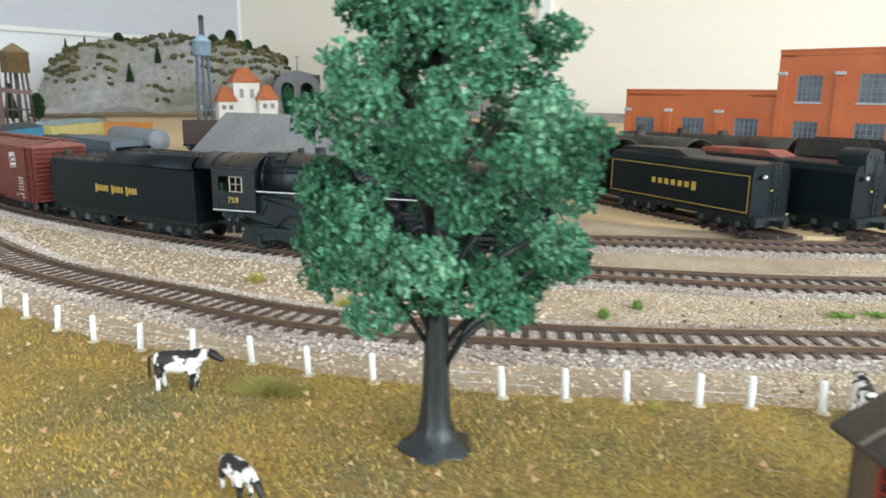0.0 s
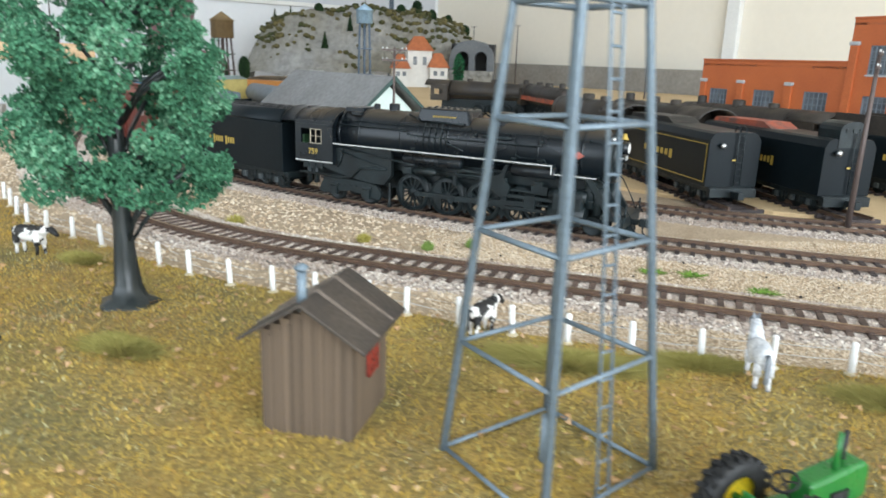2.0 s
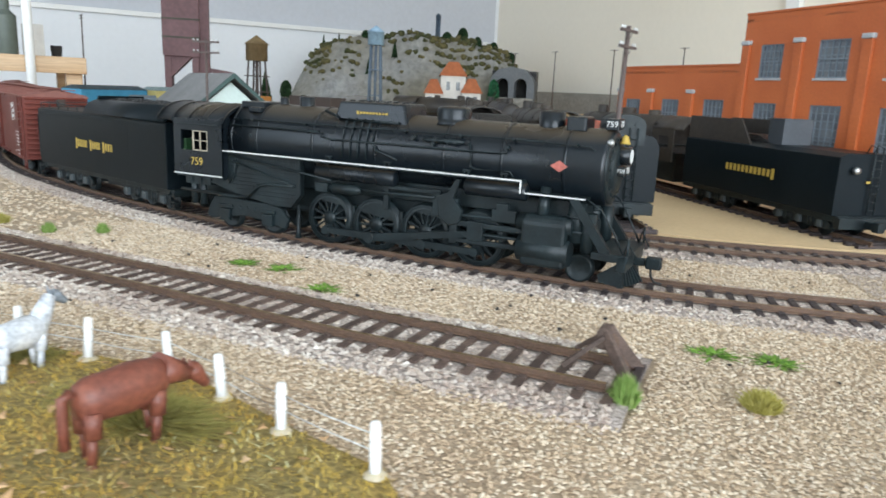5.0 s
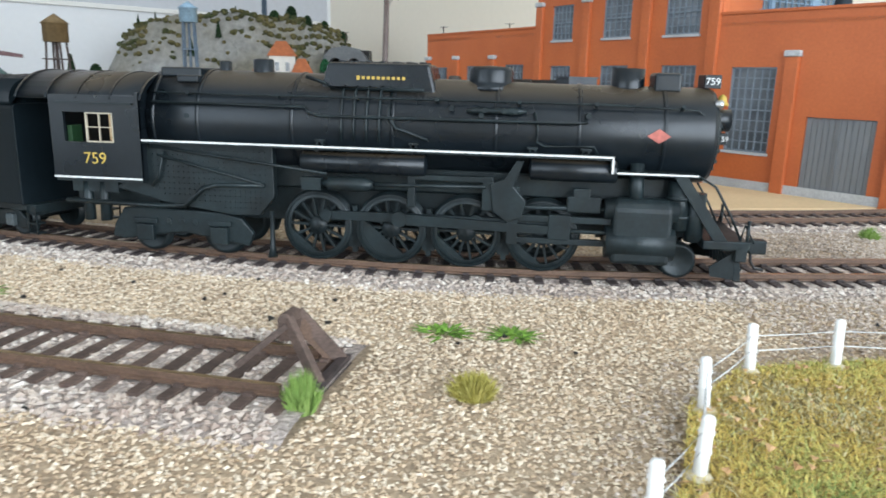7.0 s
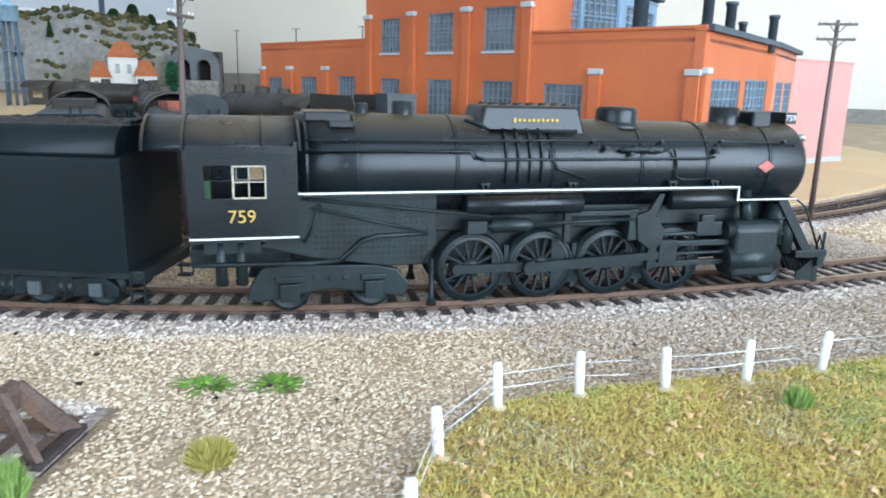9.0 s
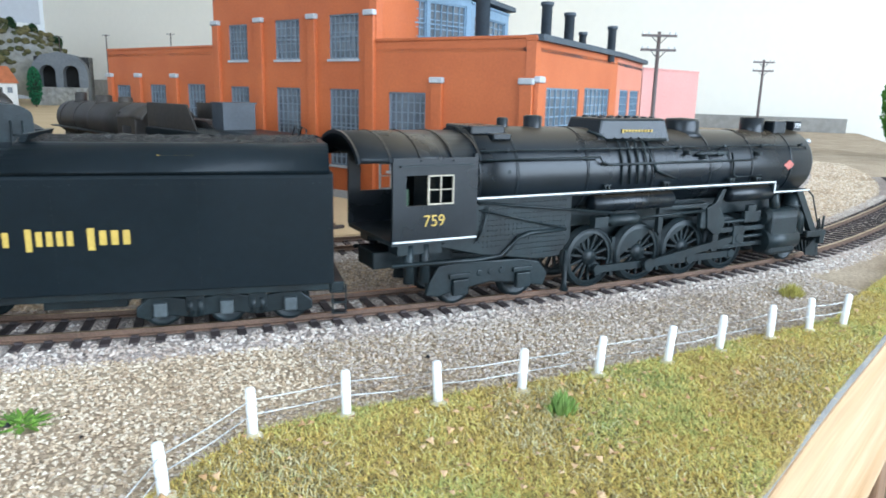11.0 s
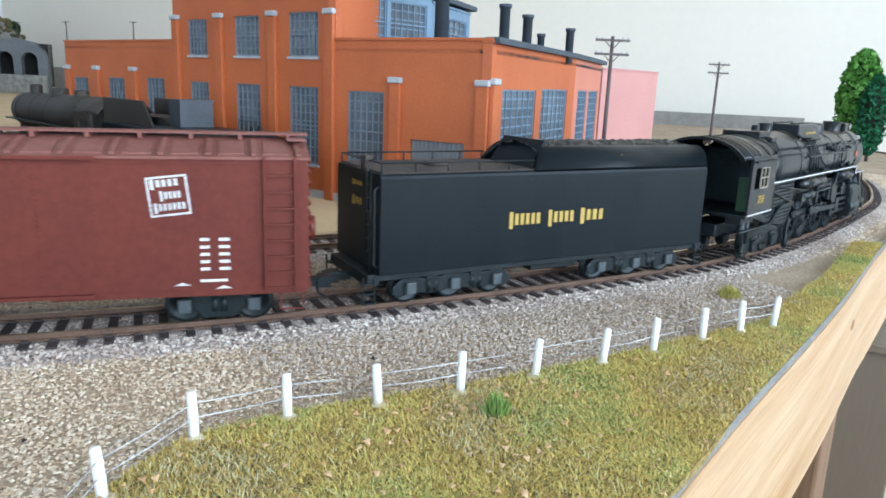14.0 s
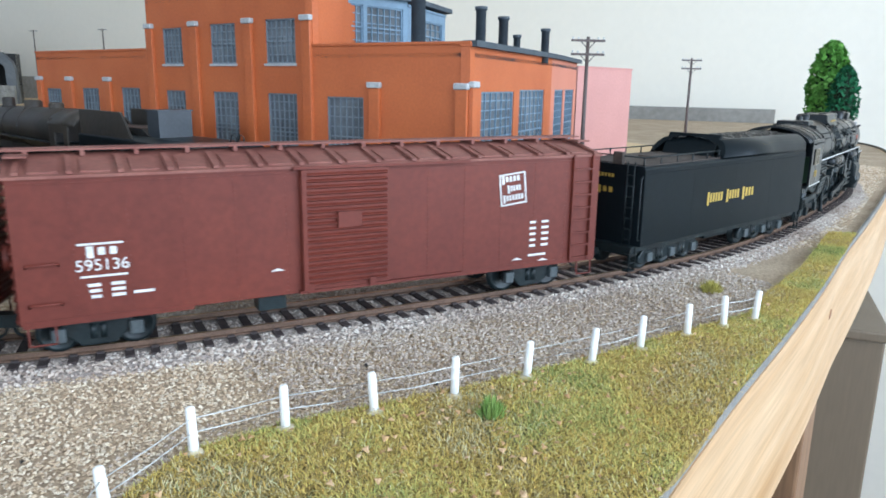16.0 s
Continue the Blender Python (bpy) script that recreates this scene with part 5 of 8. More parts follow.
def cab_parts(e):
    for sd in (-1, 1):
        bm = bmesh.new()
        y0, y1 = sorted((sd * 17.2, sd * 16.2))
        x0, x1, z0, z1, zt = -75, -48.5, 32, 40.3, 45
        box(bm, x0, x1, y0, y1, 22, z0)
        box(bm, x0, x1, y0, y1, z1, zt)
        box(bm, x0, -71, y0, y1, z0, z1)
        box(bm, -56.2, x1, y0, y1, z0, z1)
        side = part("cab_side", bm, M_BLACK, e, "black cab side with a window opening")
        bm = bmesh.new()
        yy0, yy1 = sorted((sd * 17.3, sd * 16.7))
        for a, b, c, d in ((-64.4, -63.9, 32, 40.3), (-56.6, -56.2, 32, 40.3), (-64.4, -56.2, 32, 32.4), (-64.4, -56.2, 39.9, 40.3), (-60.5, -60.2, 32.3, 40), (-64, -56.5, 36.1, 36.35)):
            box(bm, a, b, yy0, yy1, c, d)
        part("window_sash", bm, mat("cream_sash", (0.38, 0.335, 0.25), 0.5) if sd < 0 else M_WHITELINE, side, "cream four-pane sash slid forward")
        bm = bmesh.new()
        y0, y1 = sorted((sd * 17.1, sd * 17.5))
        box(bm, -75, -48.5, y0, y1, 21.8, 22.3)
        part("white_edge", bm, M_WHITELINE, side, "white painted sill stripe")
        bm = bmesh.new()
        y0, y1 = sorted((sd * 17.0, sd * 18.2))
        box(bm, -73, -50, y0, y1, 42.6, 43.1)
        part("rain_gutter", bm, M_BLACK_M, side)
    rot = pose(-62.3 * MM, -17.26 * MM, 27.4 * MM, 90, 0, 0)
    letters("road_number", "759", 4.6, M_GOLD, e, rot, "gold road number")
    # roof: an arched sheet with ribs and a long overhang behind
    def arch(r):
        return [(17.9 * math.sin(a) * r, 41.0 + 10.6 * math.cos(a) * r) for a in np.linspace(radians(-74), radians(74), 17)]
    bm = bmesh.new()
    prism(bm, arch(1.0) + list(reversed(arch(0.93))), -85, -47.5, "YZ", smooth=True)
    roof = part("cab_roof", bm, M_BLACK, e, "dusty arched cab roof")
    bm = bmesh.new()
    for x in (-85, -76, -67, -57, -48.2):
        prism(bm, arch(1.02) + list(reversed(arch(0.98))), x, x + 0.7, "YZ")
    part("roof_rib", bm, M_BLACK, roof)
    bm = bmesh.new()
    box(bm, -49.5, -48.5, -17, 17, 22, 46)
    part("cab_front", bm, M_BLACK, e)
    bm = bmesh.new()
    box(bm, -56, -49.5, -9, 9, 24, 46)
    for i in range(6):
        cyl(bm, (-56.6, -6 + i * 2.4, 36 + (i % 3) * 3), (-56, -6 + i * 2.4, 36 + (i % 3) * 3), 1.1, n=10)
    part("backhead", bm, M_BLACK_M, e)
    bm = bmesh.new()
    box(bm, -75, -49, -16.4, 16.4, 20.8, 22)
    part("cab_floor", bm, M_BLACK_M, e)
    bm = bmesh.new()
    box(bm, -71.0, -69.6, -15.6, -11, 23, 36.4)
    box(bm, -69.8, -64, -15.6, -11, 24, 27)
    part("crew_seat", bm, mat("seat_green", (0.008, 0.040, 0.010), 0.6), e, "bright green crew seat in the cab")


def under_parts(e):
    bm = bmesh.new()
    box(bm, -58, 104, -4.6, 4.6, 10, 20)
    box(bm, -48, 100, -8, 8, 20.5, 27)
    box(bm, -76, -50, -6, 6, 12, 17)
    part("main_frame", bm, M_BLACK_M, e, bevel=0.4)
    for sd in (-1, 1):
        bm = bmesh.new()
        y0, y1 = sorted((sd * 12.4, sd * 10.6))
        prism(bm, [(-62, 4.2), (-58, 3.4), (-52, 4.6), (-40, 6.2), (-30, 4.8), (-20, 3), (-18.4, 7), (-22, 11.2), (-28, 12.6), (-52, 13.4), (-58, 12.8), (-61, 8)], y0, y1, "XZ")
        tf = part("truck_frame", bm, M_BLACK_M, e, "cast trailing truck side frame", bevel=0.5)
        bm = bmesh.new()
        for x in (-51, -28.5):
            box(bm, x - 2.6, x + 2.6, min(sd * 12.2, sd * 13.8), max(sd * 12.2, sd * 13.8), 3.6, 8.4)
            box(bm, x - 3.6, x + 3.6, min(sd * 12.2, sd * 13.2), max(sd * 12.2, sd * 13.2), 8.6, 10.2)
        for x, z in ((-44, 9.6), (-40, 9.6), (-36, 9.6)):
            cyl(bm, (x, sd * 12.2, z), (x, sd * 12.8, z), 1.0, n=12)
        part("axle_box", bm, M_BLACK_M, tf, bevel=0.3)
        bm = bmesh.new()
        disc_wheel(bm, -51, sd * 8.6, 5.4, sd)
        part("truck_wheel", bm, M_BLACK_M, e)
        bm = bmesh.new()
        disc_wheel(bm, -28.5, sd * 8.6, 6.2, sd)
        part("truck_wheel", bm, M_BLACK_M, e)
        bm = bmesh.new()
        disc_wheel(bm, 101, sd * 8.6, 4.8, sd)
        part("pilot_wheel", bm, M_BLACK_M, e)
        # ash pan pipes and rods under the cab
        bm = bmesh.new()
        tube(bm, [(-74, sd * 14.5, 14.8), (-46, sd * 14.6, 14.4), (-38, sd * 14.6, 14.6), (-35, sd * 14.6, 17), (-32, sd * 14.6, 20), (-28, sd * 14.6, 21), (-14, sd * 14.4, 21.4)], 0.7)
        tube(bm, [(-47, sd * 15, 31.5), (4, sd * 15, 25.6)], 0.45)
        tube(bm, [(-45, sd * 15, 29), (-14, sd * 14.8, 21.6)], 0.4)
        tube(bm, [(-43, sd * 14.8, 30), (-45, sd * 14.8, 23), (-47, sd * 14.8, 20)], 0.35)
        part("under_pipe", bm, M_BLACK_M, e)
        bm = bmesh.new()
        for x in (-68, -63):
            cyl(bm, (x, sd * 13, 9), (x, sd * 13, 20.5), 1.6, 1.3, 10)
        box(bm, -72, -58, min(sd * 8, sd * 14), max(sd * 8, sd * 14), 17.5, 20.8)
        cyl(bm, (-12.5, sd * 13.4, 1.2), (-12.5, sd * 13.4, 14), 0.9, 0.6, 8)
        lathe(bm, [(1.6, 0.8), (0.8, 3.5), (0.5, 12)], (-12.5, sd * 13.6, 0), "Z", 8)
        part("injector", bm, M_BLACK_M, e)
        bm = bmesh.new()                       # brake hangers between the wheels
        for x in (10.7, 32, 53.3):
            box(bm, x - 0.7, x + 0.7, min(sd * 8, sd * 9.6), max(sd * 8, sd * 9.6), 2.5, 16)
            box(bm, x - 1.8, x + 1.8, min(sd * 8, sd * 9.6), max(sd * 8, sd * 9.6), 4, 9)
        part("brake_gear", bm, M_BLACK_M, e)
        # guides, link motion, reverse gear
        bm = bmesh.new()
        y0, y1 = sorted((sd * 12, sd * 13.8))
        box(bm, 56, 82, y0, y1, 14.6, 16.4)
        box(bm, 56, 82, y0, y1, 8.6, 10.2)
        box(bm, 54, 57, y0, y1, 8, 24)
        part("crosshead_guide", bm, M_BLACK_M, e, bevel=0.2)
        bm = bmesh.new()
        box(bm, 47, 50, y0, y1, 17, 26.4)
        box(bm, 27, 50, y0, y1, 24.6, 26.2)
        box(bm, 26.4, 28.6, y0, y1, 17, 26.2)
        prism(bm, [(49, 24.5), (53, 26), (56, 31), (58, 31), (55.5, 24), (59, 20), (58, 15.6), (54, 14.2), (50, 17)], y0 - 0.6, y1 - 0.9, "XZ")
        part("valve_link", bm, M_BLACK_M, e, bevel=0.3)
        bm = bmesh.new()
        lathe(bm, [(1.0, 1), (1.0, 4), (2.0, 4.4), (2.0, 15), (1.4, 16), (0.8, 17)], (0, sd * 14.2, 22.8), "X", 14)
        box(bm, -3, 2.5, sd * 14.2 - 1.4, sd * 14.2 + 1.4, 21.0, 24.4)
        tube(bm, [(17, sd * 14, 22.9), (30, sd * 14, 23.2), (48, sd * 14, 23.6)], 0.55)
        part("power_reverse", bm, M_BLACK_M, e)
        bm = bmesh.new()
        box(bm, 70, 79, y0, y1, 17.6, 22)
        box(bm, 71.5, 76, y0, y1, 21, 24.2)
        tube(bm, [(58, sd * 12.9, 18.4), (82, sd * 12.9, 18.8)], 0.7)
        part("valve_crosshead", bm, M_BLACK_M, e, bevel=0.4)
        # front steps and braces
        bm = bmesh.new()
        prism(bm, [(97, 28.6), (100.5, 28.6), (114, 9.4), (110.4, 9.4)], sd * 14.6, sd * 12.2, "XZ")
        part("front_ladder", bm, M_BLACK_M, e)
        bm = bmesh.new()
        cyl(bm, (99.5, sd * 11, 14), (99.5, sd * 11, 27), 3.0, n=14)
        cyl(bm, (104, sd * 11.5, 11), (104, sd * 11.5, 24), 2.5, n=14)
        for z in (17, 22):
            cyl(bm, (99.5, sd * 11, z), (99.5, sd * 11, z + 1), 3.5, n=14)
        part("air_pump", bm, M_BLACK_M, e)
        bm = bmesh.new()
        tube(bm, [(103, sd * 14.6, 29), (108, sd * 14, 26), (113, sd * 13, 18), (116, sd * 13, 12)], 0.35)
        tube(bm, [(116, sd * 12, 11), (117, sd * 12, 16), (120, sd * 11, 11)], 0.35)
        cyl(bm, (117.5, sd * 13.5, 10), (117.5, sd * 13.5, 17.5), 0.45, n=6)
        part("grab_iron", bm, M_BLACK_M, e)
    bm = bmesh.new()
    box(bm, 106, 118, -15, 15, 9.6, 12)
    box(bm, 114.5, 117.5, -15, 15, 6.5, 12)
    part("pilot_beam", bm, M_BLACK_M, e, bevel=0.3)
    bm = bmesh.new()
    for i in range(15):
        y = -13 + 26 * i / 14
        x = 121 - abs(y) * 0.36
        prism(bm, [(115, 8), (116, 8), (x, 1.0), (x - 1.2, 0.9)], y - 0.5, y + 0.5, "XZ")
    prism(bm, [(108.5, 4.5), (114, 8.5), (116, 8.5), (117, 1), (109, 2)], -13.4, -12.8, "XZ")
    prism(bm, [(108.5, 4.5), (114, 8.5), (116, 8.5), (117, 1), (109, 2)], 12.8, 13.4, "XZ")
    part("cowcatcher", bm, M_BLACK_M, e, "slatted pilot over the rails")
    bm = bmesh.new()
    box(bm, 116, 123, -1.2, 1.2, 6.6, 9.2)
    box(bm, 121.5, 126.5, -2.2, 1.6, 6.0, 10.0)
    part("coupler", bm, M_BLACK_M, e, bevel=0.5)
    bm = bmesh.new()
    tube(bm, [(123, 0.4, 6.4), (123.2, 0.4, 3.4), (124.5, 0.4, 1.4), (127, 0.4, 1.0)], 0.45)
    part("air_hose", bm, M_RUBBER, e)
    # lamps and number boards on the smokebox front
    bm = bmesh.new()
    lathe(bm, [(0.1, 107.5), (2.6, 107.8), (3.0, 109), (3.0, 113), (2.4, 113)], (0, 0, 42.6), "X", 18)
    hl = part("headlight", bm, M_BLACK, e)
    bm = bmesh.new()
    cyl(bm, (112.6, 0, 42.6), (113.2, 0, 42.6), 2.3, n=18)
    part("lens", bm, M_WHITELINE, hl, "white headlight lens")
    for z, h in ((52.8, 3.6), (37.8, 3.0)):
        bm = bmesh.new()
        box(bm, 104.5 if z > 50 else 109.5, 108.8 if z > 50 else 112, -4.2, 4.2, z - h / 2, z + h / 2)
        nb = part("number_board", bm, M_BLACK, e, "black number board with white figures", bevel=0.2)
        xc = 106.6 if z > 50 else 110.8
        letters("figures", "759", 2.6 if z > 50 else 1.9, M_WHITELINE, nb, pose(xc * MM, -4.3 * MM, z * MM, 90, 0, 0))
        letters("figures", "759", 3.0, M_WHITELINE, nb, pose((109.0 if z > 50 else 112.2) * MM, 0, z * MM, 90, 0, 90))
    for sd in (-1, 1):
        bm = bmesh.new()
        lathe(bm, [(0.4, 0), (1.0, 0.3), (1.3, 1.6), (1.0, 2.2), (0.1, 2.4)], (106.5, sd * 8.6, 47), "X", 12)
        part("marker_lamp", bm, M_STEEL, e)
    bm = bmesh.new()
    lathe(bm, [(1.9, 0), (1.3, 1.0), (1.0, 2.4), (0.1, 3.0)], (110.5, 0, 46.6), "Z", 14)
    part("bell", bm, M_GOLD, e, "small brass bell")


boiler_parts(engine)
cab_parts(engine)
under_parts(engine)
WHEELS = {w: spoke_wheel_mesh(DRIVER_R, 14, w, M_BLACK_M) for w in (40, 66)}
wheelsets = []
for i, x in enumerate(DRIVERS):
    bm = bmesh.new()
    cyl(bm, (0, -8, 0), (0, 8, 0), 1.8, n=12)
    ax = part("driving_wheelset", bm, M_BLACK_M, engine, at=mm(x, 0, DRIVER_R))
    me = WHEELS[66 if i == 1 else 40]
    piece("driving_wheel", me, ax, mm(0, -9.2, 0))
    piece("driving_wheel", me, ax, Matrix.Rotation(radians(180), 4, "Z") @ mm(0, -9.2, 0))
    for sd in (-1, 1):
        bm = bmesh.new()
        lathe(bm, [(DRIVER_R * 0.93, -1.35), (DRIVER_R * 1.0, -1.35), (DRIVER_R * 1.0, -0.9), (DRIVER_R * 0.93, -0.9), (DRIVER_R * 0.93, -1.35)], (0, -9.2, 0), "Y", 36, caps=False)
        if sd > 0:
            mirror_y(bm)
        part("tyre", bm, M_BLACK_M, ax, "worn bright tyre edge")
    wheelsets.append(ax)


def rod_mesh(pts, y0, y1):
    bm = bmesh.new()
    for (x0, h0), (x1, h1) in zip(pts, pts[1:]):
        prism(bm, [(x0, -h0), (x1, -h1), (x1, h1), (x0, h0)], y0, y1, "XZ")
    for x, h in pts:
        cyl(bm, (x, y0 - 0.5, 0), (x, y1, 0), h * 1.45, n=14)
    return bm


RODS = []
for sd in (-1, 1):
    y0, y1 = sorted((sd * 12.2, sd * 11.0))
    side_rod = part("side_rod", rod_mesh([(0, 1.15), (21.3, 1.3), (42.6, 1.3), (63.9, 1.15)], y0, y1), M_BLACK_M, engine, "long grey coupling rod")
    y0, y1 = sorted((sd * 14.0, sd * 12.7))
    main_rod = part("main_rod", rod_mesh([(0, 1.5), (44, 1.1)], y0, y1), M_BLACK_M, engine, "main rod from crosshead to second driver")
    bm = bmesh.new()
    box(bm, -3, 3, y0 - 0.3, y1 + 0.3, -2.4, 4.4)
    cyl(bm, (3, (y0 + y1) / 2, 0), (27, (y0 + y1) / 2, 0), 0.6, n=8)
    crosshead = part("crosshead", bm, M_BLACK_M, engine, bevel=0.3)
    RODS.append((sd, side_rod, main_rod, crosshead))


# ---- six-wheel truck, tender ----
def truck(parent, x0, axles, r, name="truck"):
    t = thing(name, "", "")
    t.parent = parent
    t.matrix_basis = mm(x0, 0, 0)
    for k in ("label", "category"):
        if k in t:
            del t[k]
    span = max(axles)
    for sd in (-1, 1):
        bm = bmesh.new()
        y0, y1 = sorted((sd * 12.6, sd * 11.0))
        if len(axles) == 3:
            prism(bm, [(-span - 6, 6), (-span - 6, 3.6), (-span - 3, 2.6), (-span, 3.8), (-8, 2.8), (0, 4.0), (8, 2.8), (span, 3.8), (span + 3, 2.6), (span + 6, 3.6), (span + 6, 6), (span + 2, 9.4), (8, 7.6), (0, 9.4), (-8, 7.6), (-span - 2, 9.4)], y0, y1, "XZ")
            for x in (-8, 8):
                box(bm, x - 2.4, x + 2.4, y0 - 0.4, y1 + 0.4, 4.4, 8.8)
        else:
            prism(bm, [(-span - 2, 6.8), (-span - 2, 4.4), (-span + 2.4, 4.2), (-4, 1.6), (4, 1.6), (span - 2.4, 4.2), (span + 2, 4.4), (span + 2, 6.8), (4, 9.2), (-4, 9.2)], y0, y1, "XZ")
        part("side_frame", bm, M_BLACK_M, t, bevel=0.4)
        bm = bmesh.new()
        for x in axles:
            box(bm, x - 1.7, x + 1.7, min(sd * 12, sd * 14), max(sd * 12, sd * 14), 3.6, 7.4)
        part("journal_box", bm, M_JOURNAL, t, "pale grey journal box", bevel=0.4)
        bm = bmesh.new()
        xs = (-8, 8) if len(axles) == 3 else (0,)
        for x in xs:
            for k in (-1.2, 1.2):
                lathe(bm, [(0.9, 3.6), (0.9, 7.6)], (x + k, sd * 12.4, 0), "Z", 8)
        part("spring", bm, M_BLACK_M, t)
        bm = bmesh.new()
        for x in axles:
            disc_wheel(bm, x, sd * 8.6, r, sd)
        part("wheel", bm, M_BLACK_M, t)
    bm = bmesh.new()
    for x in axles:
        cyl(bm, (x, -8, r), (x, 8, r), 1.0, n=8)
    box(bm, -3, 3, -12, 12, 5, 8.6)
    part("bolster", bm, M_BLACK_M, t)
    return t


M_JOURNAL = mat("dusty_journal_grey", (0.055, 0.068, 0.072), 0.6, var=0.2)
tender = thing("tender", "long black coal tender with gold lettering coupled behind the locomotive", "tender")


def build_tender(e):
    bm = bmesh.new()
    # lower tank: straight sides with a rolled top edge
    sec = [(-17.3, 11.6), (17.3, 11.6), (17.3, 40.2), (16.9, 41.2), (16.0, 41.6), (-16.0, 41.6), (-16.9, 41.2), (-17.3, 40.2)]
    prism(bm, sec, -67, 67, "YZ")
    part("tank", bm, M_TENDER, e, "tall flat-sided black tank", bevel=0.25)
    bm = bmesh.new()
    arc = [(-17.3, 41.2)] + [(-11 - 6.3 * math.cos(a), 42.2 + 6.6 * math.sin(a)) for a in np.linspace(0, radians(88), 8)]
    inner = [(-10.6, 47.6), (-12, 47), (-16.2, 42)]
    for sd in (1, -1):
        pts = [(p[0] * sd, p[1]) for p in arc + inner]
        a = [bm.verts.new((-13 + (p[1] - 41) * 0.75, p[0], p[1])) for p in pts]
        b = [bm.verts.new((66, p[0], p[1])) for p in pts]
        bm.faces.new(a)
        bm.faces.new(list(reversed(b)))
        for i in range(len(a)):
            f = bm.faces.new((a[i], a[(i + 1) % len(a)], b[(i + 1) % len(a)], b[i]))
            f.smooth = i < 8
    part("bunker_side", bm, M_TENDER, e, "curved coal bunker side")
    bm = bmesh.new()
    box(bm, 62, 66, -12, 12, 41, 48.6)
    prism(bm, [(-12, 41), (-6, 50.6), (-4.6, 50.6), (-9, 41)], -12, 12, "XZ")
    part("bunker_end", bm, M_TENDER, e)
    bm = bmesh.new()                      # coal heap
    rng = random.Random(11)
    nx, ny = 48, 16
    g = [[bm.verts.new((-9 + 73 * i / nx, -11.4 + 22.8 * j / ny, 47.0 + 2.6 * math.sin(math.pi * j / ny) + rng.uniform(-0.7, 0.7))) for j in range(ny + 1)] for i in range(nx + 1)]
    for i in range(nx):
        for j in range(ny):
            bm.faces.new((g[i][j], g[i + 1][j], g[i + 1][j + 1], g[i][j + 1]))
    part("coal", bm, M_COAL, e, "heap of glossy black coal")
    bm = bmesh.new()                      # rivet seams
    for x in (-66, -33, 0, 33, 66):
        for z in np.arange(13, 40, 1.7):
            box(bm, x - 0.16, x + 0.16, -17.42, -17.3, z - 0.16, z + 0.16)
    for x in np.arange(-66, 66, 1.8):
        box(bm, x - 0.16, x + 0.16, -17.42, -17.3, 38.6, 38.9)
    part("rivets", bm, M_TENDER, e)
    bm = bmesh.new()
    bars(bm, -22, -9.2, 22.9, 28.4, -17.3, 6, random.Random(5))
    bars(bm, -6.5, 4.8, 22.9, 28.4, -17.3, 5, random.Random(6))
    bars(bm, 7.0, 17.7, 22.9, 28.4, -17.3, 4, random.Random(7))
    bars(bm, 24, 33, 45.0, 46.0, -15.9, 7, random.Random(8), 0.3)
    part("gold_name", bm, M_GOLD, e, "gold railway name as plain bars")
    bm = bmesh.new()                      # rear deck rail
    for sd in (-1, 1):
        tube(bm, [(-66, sd * 15.6, 44.6), (-12, sd * 15.6, 44.6)], 0.28)
        for x in (-66, -55, -44, -33, -22, -13):
            cyl(bm, (x, sd * 15.6, 41.4), (x, sd * 15.6, 44.6), 0.28, n=6)
    tube(bm, [(-66, -15.6, 44.6), (-66, 15.6, 44.6)], 0.28)
    part("deck_rail", bm, M_BLACK_M, e)
    bm = bmesh.new()
    box(bm, -66, -12, -16.2, 16.2, 41.5, 41.9)
    cyl(bm, (-40, 0, 41.8), (-40, 0, 43.2), 4, n=18)
    box(bm, -67.4, -65, -7, -3, 41.5, 46)
    part("rear_deck", bm, mat("dusty_deck", (0.050, 0.036, 0.028), 0.8, var=0.3), e, "dusty brown-black rear deck")
    bm = bmesh.new()
    box(bm, -68, 68, -15, 15, 9.2, 11.7)
    box(bm, -70, -66, -15.5, 15.5, 8, 11.6)
    box(bm, 66, 70, -15.5, 15.5, 8.4, 11.6)
    box(bm, -6, 14, -9, 9, 5.6, 10)
    part("underframe", bm, M_BLACK_M, e, bevel=0.3)
    for x in (-69.5, 68.5):
        for sd in (-1, 1):
            bm = bmesh.new()
            for z in (2.6, 5.6, 8.6):
                box(bm, x - 2, x + 2, min(sd * 13, sd * 16), max(sd * 13, sd * 16), z, z + 0.5)
            for k in (-2, 1.6):
                box(bm, x + k, x + k + 0.4, min(sd * 15.6, sd * 16), max(sd * 15.6, sd * 16), 2.6, 11)
            part("step", bm, M_BLACK_M, e)
    bm = bmesh.new()                      # rear ladder and fittings
    for y in (-13.5, -10.5):
        tube(bm, [(-68.4, y, 12), (-68.4, y, 43)], 0.3)
    for z in range(14, 42, 4):
        tube(bm, [(-68.4, -13.5, z), (-68.4, -10.5, z)], 0.25)
    tube(bm, [(-67.4, -16.6, 14), (-68.6, -16.8, 15), (-68.6, -16.8, 37), (-67.4, -16.6, 38)], 0.3)
    part("ladder", bm, M_BLACK_M, e)
    bm = bmesh.new()
    bars(bm, -4, 4, 30, 33, 0, 3, random.Random(9))
    bars(bm, -4, 4, 36, 38, 0, 5, random.Random(10))
    bmesh.ops.transform(bm, matrix=Matrix.Translation((-67.1, 0, 0)) @ Matrix.Rotation(radians(-90), 4, "Z"), verts=bm.verts)
    part("rear_marks", bm, M_GOLD, e, "dim gold marks on the tender end")
    bm = bmesh.new()
    box(bm, -75, -69, -1.2, 1.2, 6.6, 9.2)
